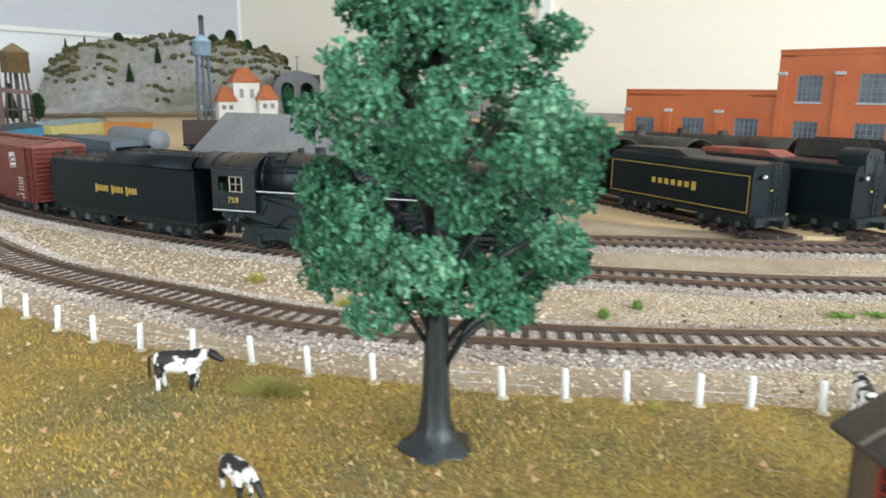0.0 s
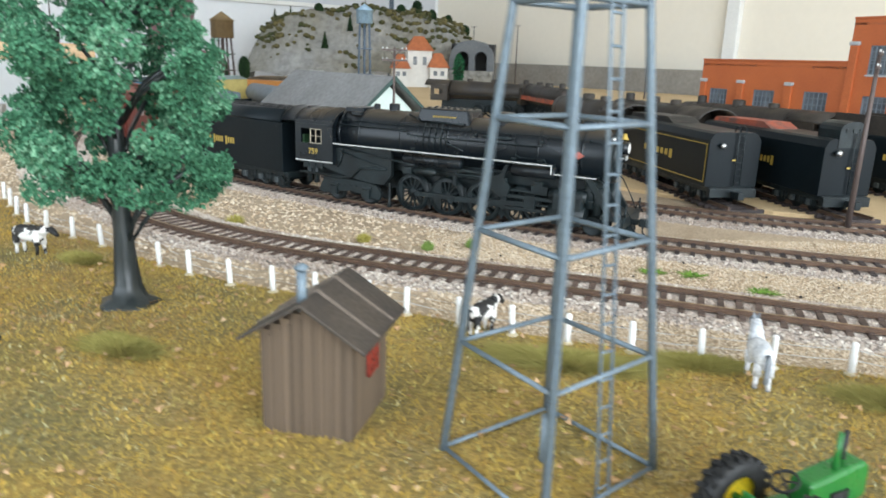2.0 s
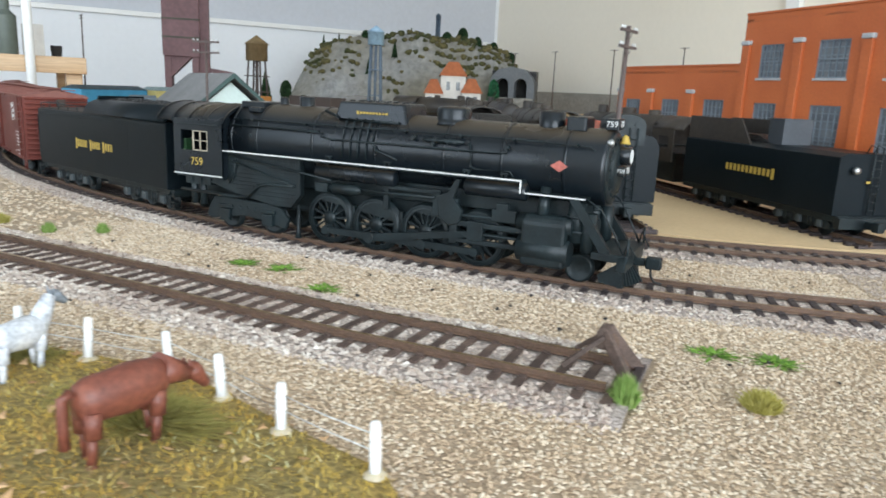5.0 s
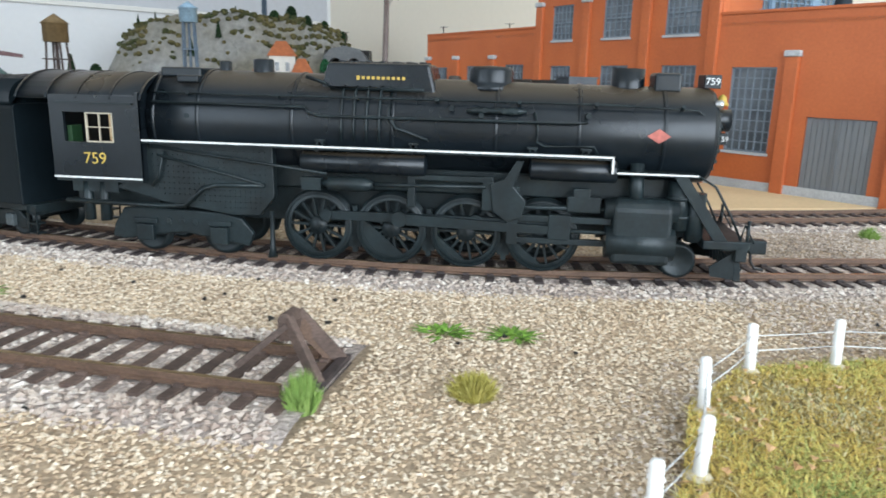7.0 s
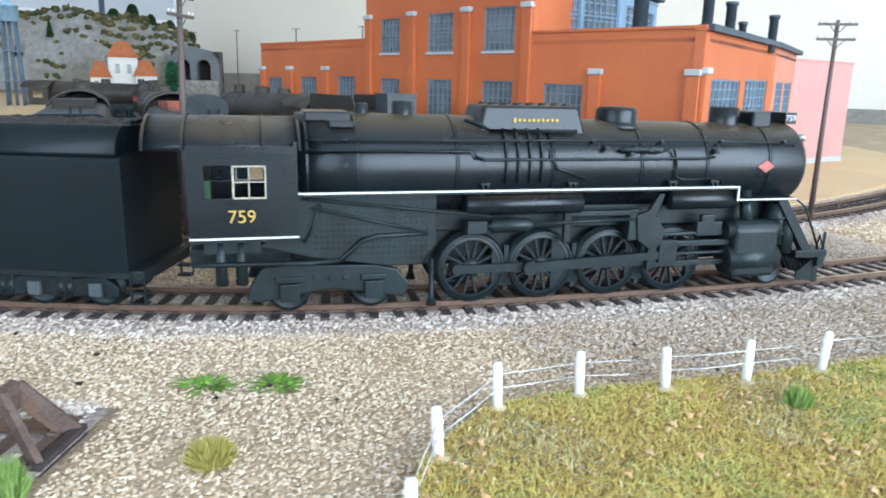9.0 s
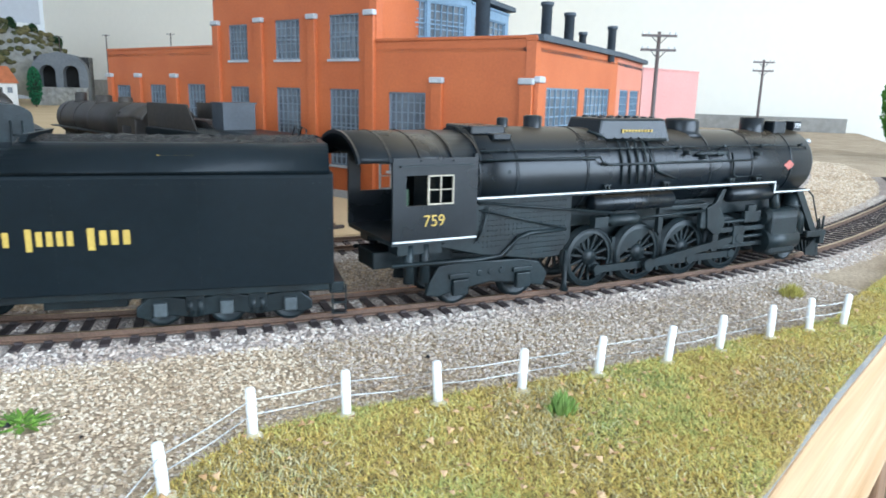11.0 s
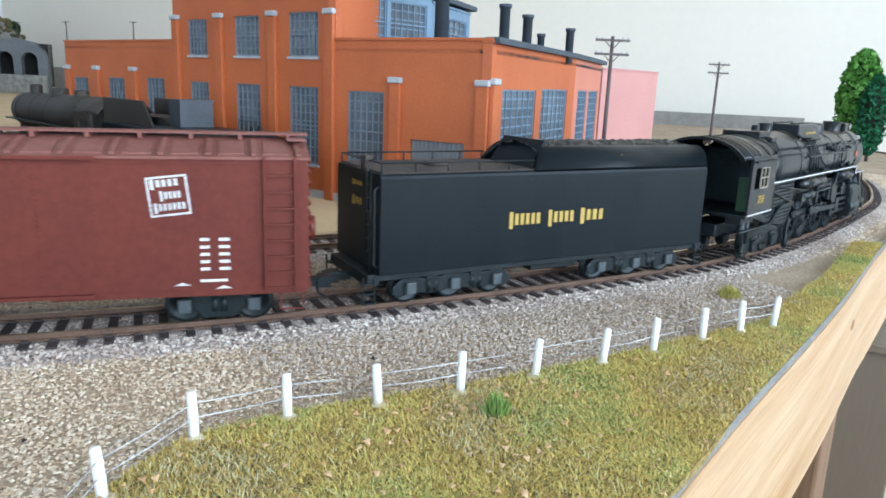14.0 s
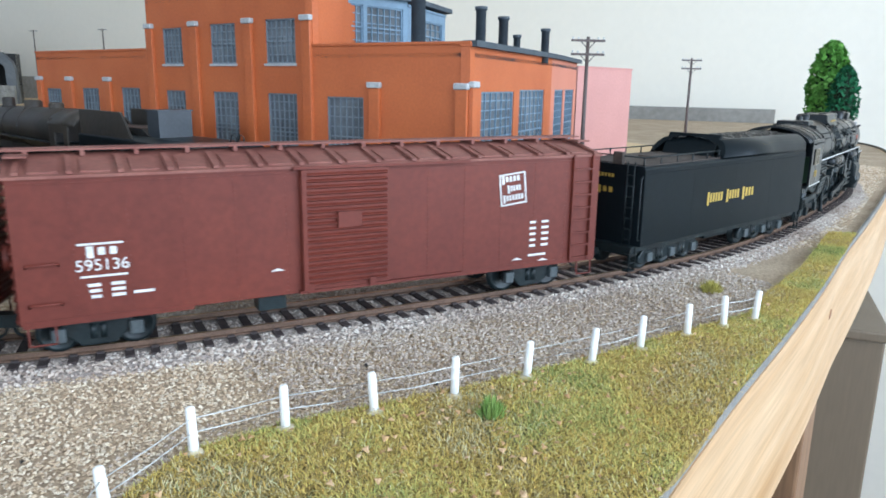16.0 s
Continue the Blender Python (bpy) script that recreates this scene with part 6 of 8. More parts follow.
    box(bm, -78, -73.5, -1.8, 2.0, 6.2, 9.8)
    part("coupler", bm, M_BLACK_M, e, bevel=0.4)
    truck(e, -38.5, (-15.8, 0, 15.8), 5.2)
    truck(e, 39.0, (-16.6, 0, 16.6), 5.2)


build_tender(tender)


# ---- boxcars ----
def build_boxcar(e):
    bm = bmesh.new()
    sec = [(-17.3, 10.3), (17.3, 10.3), (17.3, 46.6), (-17.3, 46.6)]
    prism(bm, sec, -88.5, 88.5, "YZ")
    part("body", bm, M_BOXRED, e, "smooth boxcar-red panelled sides", bevel=0.2)
    bm = bmesh.new()
    prism(bm, [(-17.9, 46.2), (17.9, 46.2), (17.9, 46.9), (0, 50.8), (-17.9, 46.9)], -89, 89, "YZ")
    roof = part("roof", bm, M_BOXROOF, e, "dusty peaked roof")
    bm = bmesh.new()
    n = 15
    for i in range(n + 1):
        x = -86 + 172 * i / n
        for sd in (-1, 1):
            v = box(bm, x - 0.7, x + 0.7, min(sd * 4.5, sd * 17.6), max(sd * 4.5, sd * 17.6), 47.2, 47.9)
            for q in v:
                q.co.z += 3.6 * (1 - abs(q.co.y) / 17.6)
            if i < n:
                v = box(bm, x + 2.4, x + 9, min(sd * 6, sd * 16.2), max(sd * 6, sd * 16.2), 46.9, 47.4)
                for q in v:
                    q.co.z += 3.7 * (1 - abs(q.co.y) / 17.6)
    part("roof_rib", bm, M_BOXROOF, roof)
    bm = bmesh.new()
    for y in (-2.6, 0, 2.6):
        box(bm, -89.5, 89.5, y - 1.1, y + 1.1, 51.6, 52.1)
    for x in np.linspace(-84, 84, 14):
        box(bm, x - 0.5, x + 0.5, -4, 4, 50.2, 51.6)
    for x in (-86, 86):
        for sd in (-1, 1):
            box(bm, x - 2.5, x + 2.5, min(sd * 4, sd * 11), max(sd * 4, sd * 11), 50.6, 51.1)
    part("roof_walk", bm, M_BOXROOF, roof, "dull red roof walk")
    for sd in (-1, 1):
        f = -sd
        bm = bmesh.new()
        y0, y1 = sorted((sd * 17.3, sd * 18.2))
        box(bm, -18, 8.8, y0, y1, 11.2, 45.8)
        door = part("door", bm, M_BOXRED, e, "ribbed sliding door")
        bm = bmesh.new()
        for i in range(19):
            z = 12.4 + i * 1.75
            prism(bm, [(sd * 18.1, z - 0.15), (sd * 19.1, z + 0.35), (sd * 19.1, z + 0.55), (sd * 18.1, z + 1.05)], -16.6, 8.0, "YZ")
        part("door_rib", bm, M_BOXRED, door)
        bm = bmesh.new()
        y0, y1 = sorted((sd * 18.1, sd * 19.4))
        box(bm, -18, -16.6, y0, y1, 11.2, 45.8)
        box(bm, -7.5, -0.3, y0, y1, 29, 33.6)
        for x in (-16, 3):
            box(bm, x - 1, x + 1, y0, y1, 10.6, 13.2)
        part("door_post", bm, M_BOXRED, door)
        bm = bmesh.new()
        y0, y1 = sorted((sd * 17.3, sd * 18.8))
        box(bm, -20, 36, y0, y1, 46.0, 46.8)
        box(bm, -19, 34, y0, y1, 10.3, 11.2)
        part("door_track", bm, M_BOXRED, e)
        bm = bmesh.new()
        y0, y1 = sorted((sd * 17.25, sd * 17.5))
        for x in (-75.5, -62.5, -49.5, -36, -22, 22, 35, 48.5, 61.5, 74.5):
            for z in np.arange(11.4, 46, 1.3):
                box(bm, x - 0.14, x + 0.14, y0, y1, z, z + 0.3)
        box(bm, -88.6, 88.6, y0, y1, 44.9, 45.1)
        for x in (-74, 50):
            box(bm, x - 14 if x < 0 else x - 26, x + 26 if x < 0 else x + 38, min(sd * 17, sd * 17.45), max(sd * 17, sd * 17.45), 9.5, 11.2)
        part("panel_seam", bm, M_BOXRED, e)
        # ladders at the right-hand end of each side
        xe = 81 * f
        bm = bmesh.new()
        for k in (-4, 4):
            box(bm, xe + k - 0.35, xe + k + 0.35, min(sd * 17.4, sd * 18.4), max(sd * 17.4, sd * 18.4), 10.3, 47)
        for z in np.arange(11, 46, 4.4):
            box(bm, xe - 4, xe + 4, min(sd * 17.9, sd * 18.5), max(sd * 17.9, sd * 18.5), z, z + 0.55)
        part("ladder", bm, M_BOXRED, e)
        bm = bmesh.new()
        for z in (25.5, 15.5):
            tube(bm, [(-86 * f, sd * 17.2, z - 0.8), (-86 * f, sd * 18.4, z), (-79 * f, sd * 18.4, z), (-79 * f, sd * 17.2, z - 0.8)], 0.35)
        for x in (-84 * f, 84 * f):
            tube(bm, [(x - 3, sd * 17, 10.5), (x - 3, sd * 17, 4.8), (x + 3, sd * 17, 4.8), (x + 3, sd * 17, 10.5)], 0.35)
        part("grab_iron", bm, M_BOXRED, e)
    bm = bmesh.new()
    y = -17.3
    d = 0.14
    box(bm, -74.6, -64.0, y - d, y, 29.3, 29.8)
    box(bm, -74.4, -63.6, y - d, y, 21.0, 21.5)
    bars(bm, -73, -65, 26.0, 29.0, y, 3, random.Random(3), d)
    for i in range(3):
        box(bm, -73 + i * 0.3, -70, y - d, y, 18.6 - i * 1.5, 19.4 - i * 1.5)
        box(bm, -67.6, -64.4, y - d, y, 18.6 - i * 1.5, 19.4 - i * 1.5)
    box(bm, -62.5, -57.6, y - d, y, 15.8, 16.5)
    for i in range(5):
        box(bm, 60.3, 62.6, y - d, y, 24.6 - i * 2.0, 25.4 - i * 2.0)
        box(bm, 65, 67.8, y - d, y, 24.6 - i * 2.0, 25.4 - i * 2.0)
    box(bm, 60, 67, y - d, y, 13.4, 14.1)
    for x, z in ((-25, 17.6), (55.5, 12.6), (66, 11.5)):
        prism(bm, [(x - 2, z), (x + 2, z), (x, z + 0.8)], y - 0.3, y, "XZ")
    part("white_marks", bm, M_WHITELINE, e, "small white capacity marks as bars")
    letters("car_number", "595136", 4.2, M_WHITELINE, e, pose(-69.2 * MM, (y - 0.1) * MM, 24.0 * MM, 90, 0, 0), "white car number")
    bm = bmesh.new()                       # tilted square emblem
    for a, b, c, g in ((-5, 5, -5.2, -4.7), (-5, 5, 4.7, 5.2), (-5, -4.5, -5.2, 5.2), (4.5, 5, -5.2, 5.2)):
        box(bm, a, b, -0.15, 0, c, g)
    for z, x0, x1, n in ((1.9, -4.2, 3.0, 5), (-1.3, -2.2, 3.2, 5), (-4.3, -4.0, 4.0, 7)):
        bars(bm, x0, x1, z, z + 2.7, 0, n, random.Random(n), 0.15)
    part("emblem", bm, M_WHITELINE, e, "white tilted square emblem with bars", at=pose(53 * MM, -17.32 * MM, 36.7 * MM, 0, -6, 0))
    for sd in (-1, 1):
        bm = bmesh.new()
        for z in np.arange(11, 46, 2.9):
            lathe(bm, [(0.1, -16.4), (0.9, -15.4), (0.9, 15.4), (0.1, 16.4)], (sd * 88.6, 0, z), "Y", 6)
        cyl(bm, (sd * 89, -8, 26), (sd * 91, -8, 26), 3.4, n=14)
        part("end_rib", bm, M_BOXRED, e, "corrugated car end")
        bm = bmesh.new()
        x0, x1 = sorted((sd * 86, sd * 94))
        box(bm, x0, x1, -1.3, 1.3, 6.4, 9.0)
        box(bm, *sorted((sd * 92.5, sd * 96.5)), -2.0, 1.8, 6.0, 9.6)
        tube(bm, [(sd * 92, 3, 7), (sd * 93.4, 3, 3), (sd * 95.6, 3, 1.6)], 0.45)
        part("coupler", bm, M_BLACK_M, e)
    bm = bmesh.new()
    box(bm, -86, 86, -6, 6, 6.8, 10.4)
    box(bm, -30, -22, -14, -8, 5.4, 10.4)
    part("underframe", bm, M_BLACK_M, e)
    truck(e, -71.5, (-9.2, 9.2), 5.2)
    truck(e, 64.5, (-9.2, 9.2), 5.2)


boxcar = thing("boxcar", "dark red boxcar with ribbed door and white markings behind the tender", "boxcar")
build_boxcar(boxcar)
boxcar_next = copy_thing(boxcar, Matrix())
tagged(boxcar_next, "second dark red boxcar coupled at the end of the train")


# ---- the roundhouse ----
def pierced(bm, length, z0, z1, thick, holes):
    """A wall from the origin along x, with oblong holes (x0, x1, z0, z1) right through it."""
    xs = sorted({0.0, length} | {h[i] for h in holes for i in (0, 1)})
    zs = sorted({z0, z1} | {h[i] for h in holes for i in (2, 3)})
    for a, b in zip(xs, xs[1:]):
        run = None
        for c, d in zip(zs, zs[1:]):
            cx, cz = (a + b) / 2, (c + d) / 2
            if any(h[0] < cx < h[1] and h[2] < cz < h[3] for h in holes):
                if run:
                    box(bm, a, b, 0, thick, *run)
                run = None
            else:
                run = (run[0], d) if run else (c, d)
        if run:
            box(bm, a, b, 0, thick, *run)
    bmesh.ops.remove_doubles(bm, verts=bm.verts, dist=0.01)


def sash_window(parent, x0, x1, z0, z1, cols, rows_, sash=None, bar=0.55):
    sash = sash or M_SASH
    bm = bmesh.new()
    box(bm, x0, x1, 2.0, 2.5, z0, z1)
    w = part("window", bm, M_PANE, parent, "many-paned slate-blue window")
    bm = bmesh.new()
    for a, b, c, d in ((x0, x0 + 0.9, z0, z1), (x1 - 0.9, x1, z0, z1), (x0, x1, z0, z0 + 0.9), (x0, x1, z1 - 0.9, z1), (x0, x1, (z0 + z1) / 2 - 0.4, (z0 + z1) / 2 + 0.4)):
        box(bm, a, b, 0.7, 2.2, c, d)
    for i in range(1, cols):
        x = x0 + (x1 - x0) * i / cols
        box(bm, x - bar / 2, x + bar / 2, 1.0, 2.1, z0, z1)
    for j in range(1, rows_):
        z = z0 + (z1 - z0) * j / rows_
        box(bm, x0, x1, 1.1, 2.1, z - bar / 2, z + bar / 2)
    part("sash", bm, sash, w)
    bm = bmesh.new()
    box(bm, x0 - 0.8, x1 + 0.8, -1.0, 1.0, z0 - 1.4, z0)
    part("sill", bm, M_CAP, w, "grey window sill")


def run_wall(parent, a, b, z1, holes, material, piers=(), cap_z=None, cols=5, rows_=6, label="", sash=None):
    d = Vector((b[0] - a[0], b[1] - a[1]))
    e = part_holder(parent, a, math.degrees(math.atan2(d.y, d.x)))
    bm = bmesh.new()
    pierced(bm, d.length, -3, z1, 5, holes)
    w = part("wall", bm, material, parent, label, at=e)
    for h in holes:
        if h[3] - h[2] > 5 and h[2] > 1:
            big = h[1] - h[0] > 24
            sash_window(w, *h, cols if not big else 6, rows_ if h[3] - h[2] < 30 else int((h[3] - h[2]) / 5), sash)
    for x in piers:
        z = cap_z(x) if cap_z else z1 - 18
        bm = bmesh.new()
        box(bm, x - 3.4, x + 3.4, -2.2, 0.2, -3, z)
        p = part("pier", bm, material, w, bevel=0.3)
        bm = bmesh.new()
        box(bm, x - 4.2, x + 4.2, -3.2, 0.2, z, z + 3.2)
        part("pier_cap", bm, M_CAP, w, "grey stone pier cap", bevel=0.7)
    bm = bmesh.new()
    box(bm, -0.4, d.length + 0.4, -0.8, 5.6, z1, z1 + 1.6)
    part("parapet", bm, material, w, bevel=0.3)
    bm = bmesh.new()
    box(bm, 0, d.length, -1.0, 0.2, -3, 3.0)
    part("plinth", bm, M_CAP, w, "grey concrete base course")
    return w


def part_holder(parent, a, ang):
    return mm(a[0], a[1], 0, ang)


def roundhouse():
    ob = thing("roundhouse", "orange brick model roundhouse with slate-blue windows and tall stacks", "building")
    A, B, C, D, E2 = (-17, 543), (118, 262), (170, 178), (295, 274), (377, 347)
    low = [(12, 34, 30, 62), (65, 88, 30, 63), (118, 141, 30, 64)]
    mid = [(172, 193, 18, 63), (222, 246, 18, 63), (273, 298, 18, 63)]
    upp = [(172, 193, 80, 103), (222, 246, 80, 104), (273, 298, 80, 105)]
    J = (-17 + 135 * 0.4968, 543 - 281 * 0.4968)
    run_wall(ob, A, J, 89, low, M_BRICK, (4, 50, 103), lambda x: 68, label="orange brick wall with narrow windows")
    off = 155.0
    hi = [(h[0] - off, h[1] - off, h[2], h[3]) for h in mid + upp]
    run_wall(ob, J, B, 124, hi, M_BRICK, (4, 52, 104, 153), lambda x: 103, rows_=5, label="tall two-storey orange brick wall")
    run_wall(ob, B, C, 89, [(9, 34, 18, 62), (52, 85, -3.01, 38)], M_BRICK, (42, 95), lambda x: 67, cols=6, rows_=8, label="orange brick wall with a grey door")
    ang = math.degrees(math.atan2(C[1] - B[1], C[0] - B[0]))
    bm = bmesh.new()
    box(bm, 52, 85, 1.5, 3, -3, 38)
    for i in range(12):
        box(bm, 52.4 + i * 2.75, 54.9 + i * 2.75, 0.9, 1.6, -2, 37.4)
    box(bm, 68.2, 68.8, 0.4, 1.6, -2, 37.6)
    part("door", bm, M_DOORGREY, ob, "grey plank double door", at=mm(B[0], B[1], 0, ang))
    run_wall(ob, C, D, 88, [(17, 73, 16, 66), (84, 140, 16, 67)], M_BRICK, (3,), lambda x: 68, cols=4, rows_=6, label="sunlit orange brick side wall", sash=M_SASH_B)
    run_wall(ob, D, E2, 88, [(14, 50, 16, 67), (58, 100, 16, 67)], M_BRICK_LIT, (), cols=3, rows_=6, label="orange brick side wall coloured paler for window light", sash=M_SASH_B)
    run_wall(ob, (405, 379), (503, 414), 86, [], M_BRICK_P, (), label="plain pale pink end wall")
    # the tall block's returns and roofs
    run_wall(ob, B, (200, 318), 124, [], M_BRICK, ())
    run_wall(ob, (122, 440), J, 124, [], M_BRICK, ())
    for name, pts, z, m, lab in (("roof", [A, J, (122, 440), (60, 640)], 86, M_ROOFDK, "dark flat roof"), ("tower_roof", [J, B, (200, 318), (122, 440)], 121, M_ROOFDK, "dark flat roof"), ("low_roof", [B, C, D, E2, (300, 430), (200, 318)], 85, M_ROOFDK, "dark blue-grey roof")):
        bm = bmesh.new()
        prism(bm, pts, z - 2, z, "XY")
        part(name, bm, m, ob, lab)
    bm = bmesh.new()
    d = Vector((D[0] - C[0], D[1] - C[1])).normalized()
    prism(bm, [(C[0] + 2, C[1] - 3), (D[0] + 2, D[1] - 3), (E2[0] + 3, E2[1] - 3), (E2[0] - 3, E2[1] + 3), (D[0] - 4, D[1] + 4), (C[0] - 2, C[1] + 4)], 88, 91, "XY")
    part("roof_edge", bm, M_ROOFDK, ob, "dark slab roof edge")
    for x, y, r, z in ((212, 236, 3.0, 114), (232, 242, 2.9, 110), (252, 256, 2.2, 101), (276, 258, 2.6, 106), (178, 250, 4.2, 140)):
        bm = bmesh.new()
        lathe(bm, [(r, 84), (r, z - 2), (r * 1.25, z - 2), (r * 1.25, z), (r * 0.8, z)], (x, y, 0), "Z", 14)
        part("chimney", bm, M_ROOFDK, ob, "dark blue-grey smoke pipe")
    # the glazed clerestory behind the low block
    w = run_wall(ob, (128, 275), (196, 300), 122, [(4, 33, 90, 116), (36, 68, 90, 116)], M_SASH_B, (), cols=9, rows_=5, label="blue glazed clerestory wall", sash=M_SASH_B)
    run_wall(ob, (196, 300), (252, 350), 118, [(6, 68, 92, 112)], M_SASH_B, (), cols=9, rows_=4, sash=M_SASH_B)
    bm = bmesh.new()
    prism(bm, [(126, 271), (198, 296), (258, 350), (250, 400), (140, 330)], 121, 124, "XY")
    part("clerestory_roof", bm, M_ROOFDK, ob)


M_SASH_B = mat("sky_blue_grey_sash", (0.17, 0.25, 0.33), 0.6, var=0.12)
roundhouse()


# ---- engines parked in the yard ----
def yard_tender(label, x, y, rz, trim=None, vest=False, zt=44.0, cabin=False):
    ob = thing("parked_tender", label, "tender", "tenders in the yard", at=mm(x, y, 0, rz))
    bm = bmesh.new()
    prism(bm, [(-17, 11), (17, 11), (17, 39), (14.5, zt - 1), (12, zt), (-12, zt), (-14.5, zt - 1), (-17, 39)], -66, 66, "YZ")
    part("tank", bm, M_TENDER, ob, bevel=0.3)
    bm = bmesh.new()
    g = random.Random(int(x))
    prism(bm, [(-8, zt - 1), (4, zt + 4), (60, zt + 3), (64, zt - 1)], -10, 10, "XZ")
    part("coal", bm, M_COAL if not vest else M_RUSTY, ob, "coal load" if not vest else "red-primed open bunker")
    bm = bmesh.new()
    box(bm, -68, 68, -15, 15, 8, 11)
    box(bm, -70, -66, -15.5, 15.5, 5, 10.5)
    part("underframe", bm, M_BLACK_M, ob, bevel=0.3)
    bm = bmesh.new()
    for y2 in (-5, -1):
        tube(bm, [(-67.6, y2, 12), (-67.6, y2, zt + 3), (-64, y2, zt + 4), (-62, y2, zt)], 0.35)
    for z in range(14, int(zt), 4):
        tube(bm, [(-67.6, -5, z), (-67.6, -1, z)], 0.3)
    part("ladder", bm, M_BLACK_M, ob)
    bm = bmesh.new()
    lathe(bm, [(0.2, -69.6), (1.5, -69.4), (1.9, -68), (1.2, -66.5)], (0, 9, zt - 8), "X", 12)
    part("backup_lamp", bm, M_STEEL, ob, "small round backup lamp")
    bm = bmesh.new()
    box(bm, -76, -68, -1.4, 1.4, 5.6, 9)
    box(bm, -79, -75, -2.2, 1.8, 5, 9.6)
    part("coupler", bm, M_BLACK_M, ob, bevel=0.4)
    if cabin:
        for sd in (-1, 1):
            bm = bmesh.new()
            y0, y1 = sorted((sd * 15.6, sd * 14.4))
            prism(bm, [(2, zt - 3), (66, zt - 3), (66, zt + 12), (14, zt + 12)], y0, y1, "XZ")
            part("bunker_side", bm, M_DUSTY, ob, "tall dusty bunker wall", bevel=0.3)
        bm = bmesh.new()
        for a in ((-14, -2, -9, -8), (-14, -2, 8, 9), (-14, -13, -8, 8), (-3, -2, -8, 8)):
            box(bm, *a, zt - 1, zt + (4.5 if a[2] == -9 else 13))
        box(bm, -14, -11, -9, -8, zt + 4.5, zt + 13)
        box(bm, -5, -2, -9, -8, zt + 4.5, zt + 13)
        box(bm, -11, -5, -9, -8, zt + 10.5, zt + 13)
        box(bm, -14.6, -1.4, -9.6, 9.6, zt + 13, zt + 13.8)
        cab = part("doghouse", bm, M_CABIN, ob, "blue-grey brakeman's cabin")
        bm = bmesh.new()
        for a, b, c, d in ((-11.2, -10.6, 4.3, 10.7), (-5.4, -4.8, 4.3, 10.7), (-11, -5, 4.3, 4.9), (-11, -5, 10.1, 10.7), (-8.3, -7.8, 4.4, 10.5)):
            box(bm, a, b, -9.3, -8.2, zt + c, zt + d)
        part("sash", bm, M_REDSASH, cab, "red window sash")
    if vest:
        bm = bmesh.new()
        prism(bm, [(-9, 39)] + [(9 * -math.cos(a), 49 + 5 * math.sin(a)) for a in np.linspace(0, math.pi, 9)] + [(9, 39)], -66.4, -48, "YZ")
        for k in (-4.5, 0, 4.5):
            cyl(bm, (-66.9, k, 49), (-66.2, k, 49), 1.3, n=10)
        part("doghouse", bm, M_BLACK_M, ob, "round-roofed brakeman's cabin")
    if trim:
        bm = bmesh.new()
        for yy in (-17.06, 17.06):
            y0, y1 = yy - 0.12, yy + 0.12
            for a, b, c, d in ((-64, 64, 13.6, 14.1), (-64, 64, 36.4, 36.9), (-64, -63.4, 13.6, 36.9), (63.4, 64, 13.6, 36.9)):
                box(bm, a, b, y0, y1, c, d)
        if trim == 2:
            bm.free()
            bm = bmesh.new()
        for sg in (-1, 1):
            bars(bm, -22, 22, 22.6, 28.4, sg * 17.06 + 0.1, 7 if trim == 1 else 12, random.Random(3), 0.2)
        box(bm, -67.3, -67, -1.6, 1.6, 27, 28)
        part("gold_trim", bm, M_GOLD, ob, "gold name bars" + (" and thin gold border" if trim == 1 else ""))
    truck(ob, -40, (-15, 0, 15), 5.2)
    truck(ob, 40, (-15, 0, 15), 5.2)
    return ob


M_CABIN = mat("blue_grey_cabin", (0.035, 0.042, 0.050), 0.5, var=0.15)
M_DUSTY = mat("dusty_loco_black", (0.026, 0.022, 0.019), 0.5, var=0.25, fine=400, coarse=30, second=(0.046, 0.036, 0.026), spec=0.35)
M_RUSTY = mat("red_primer", (0.36, 0.07, 0.03), 0.7, var=0.3, second=(0.10, 0.06, 0.05))


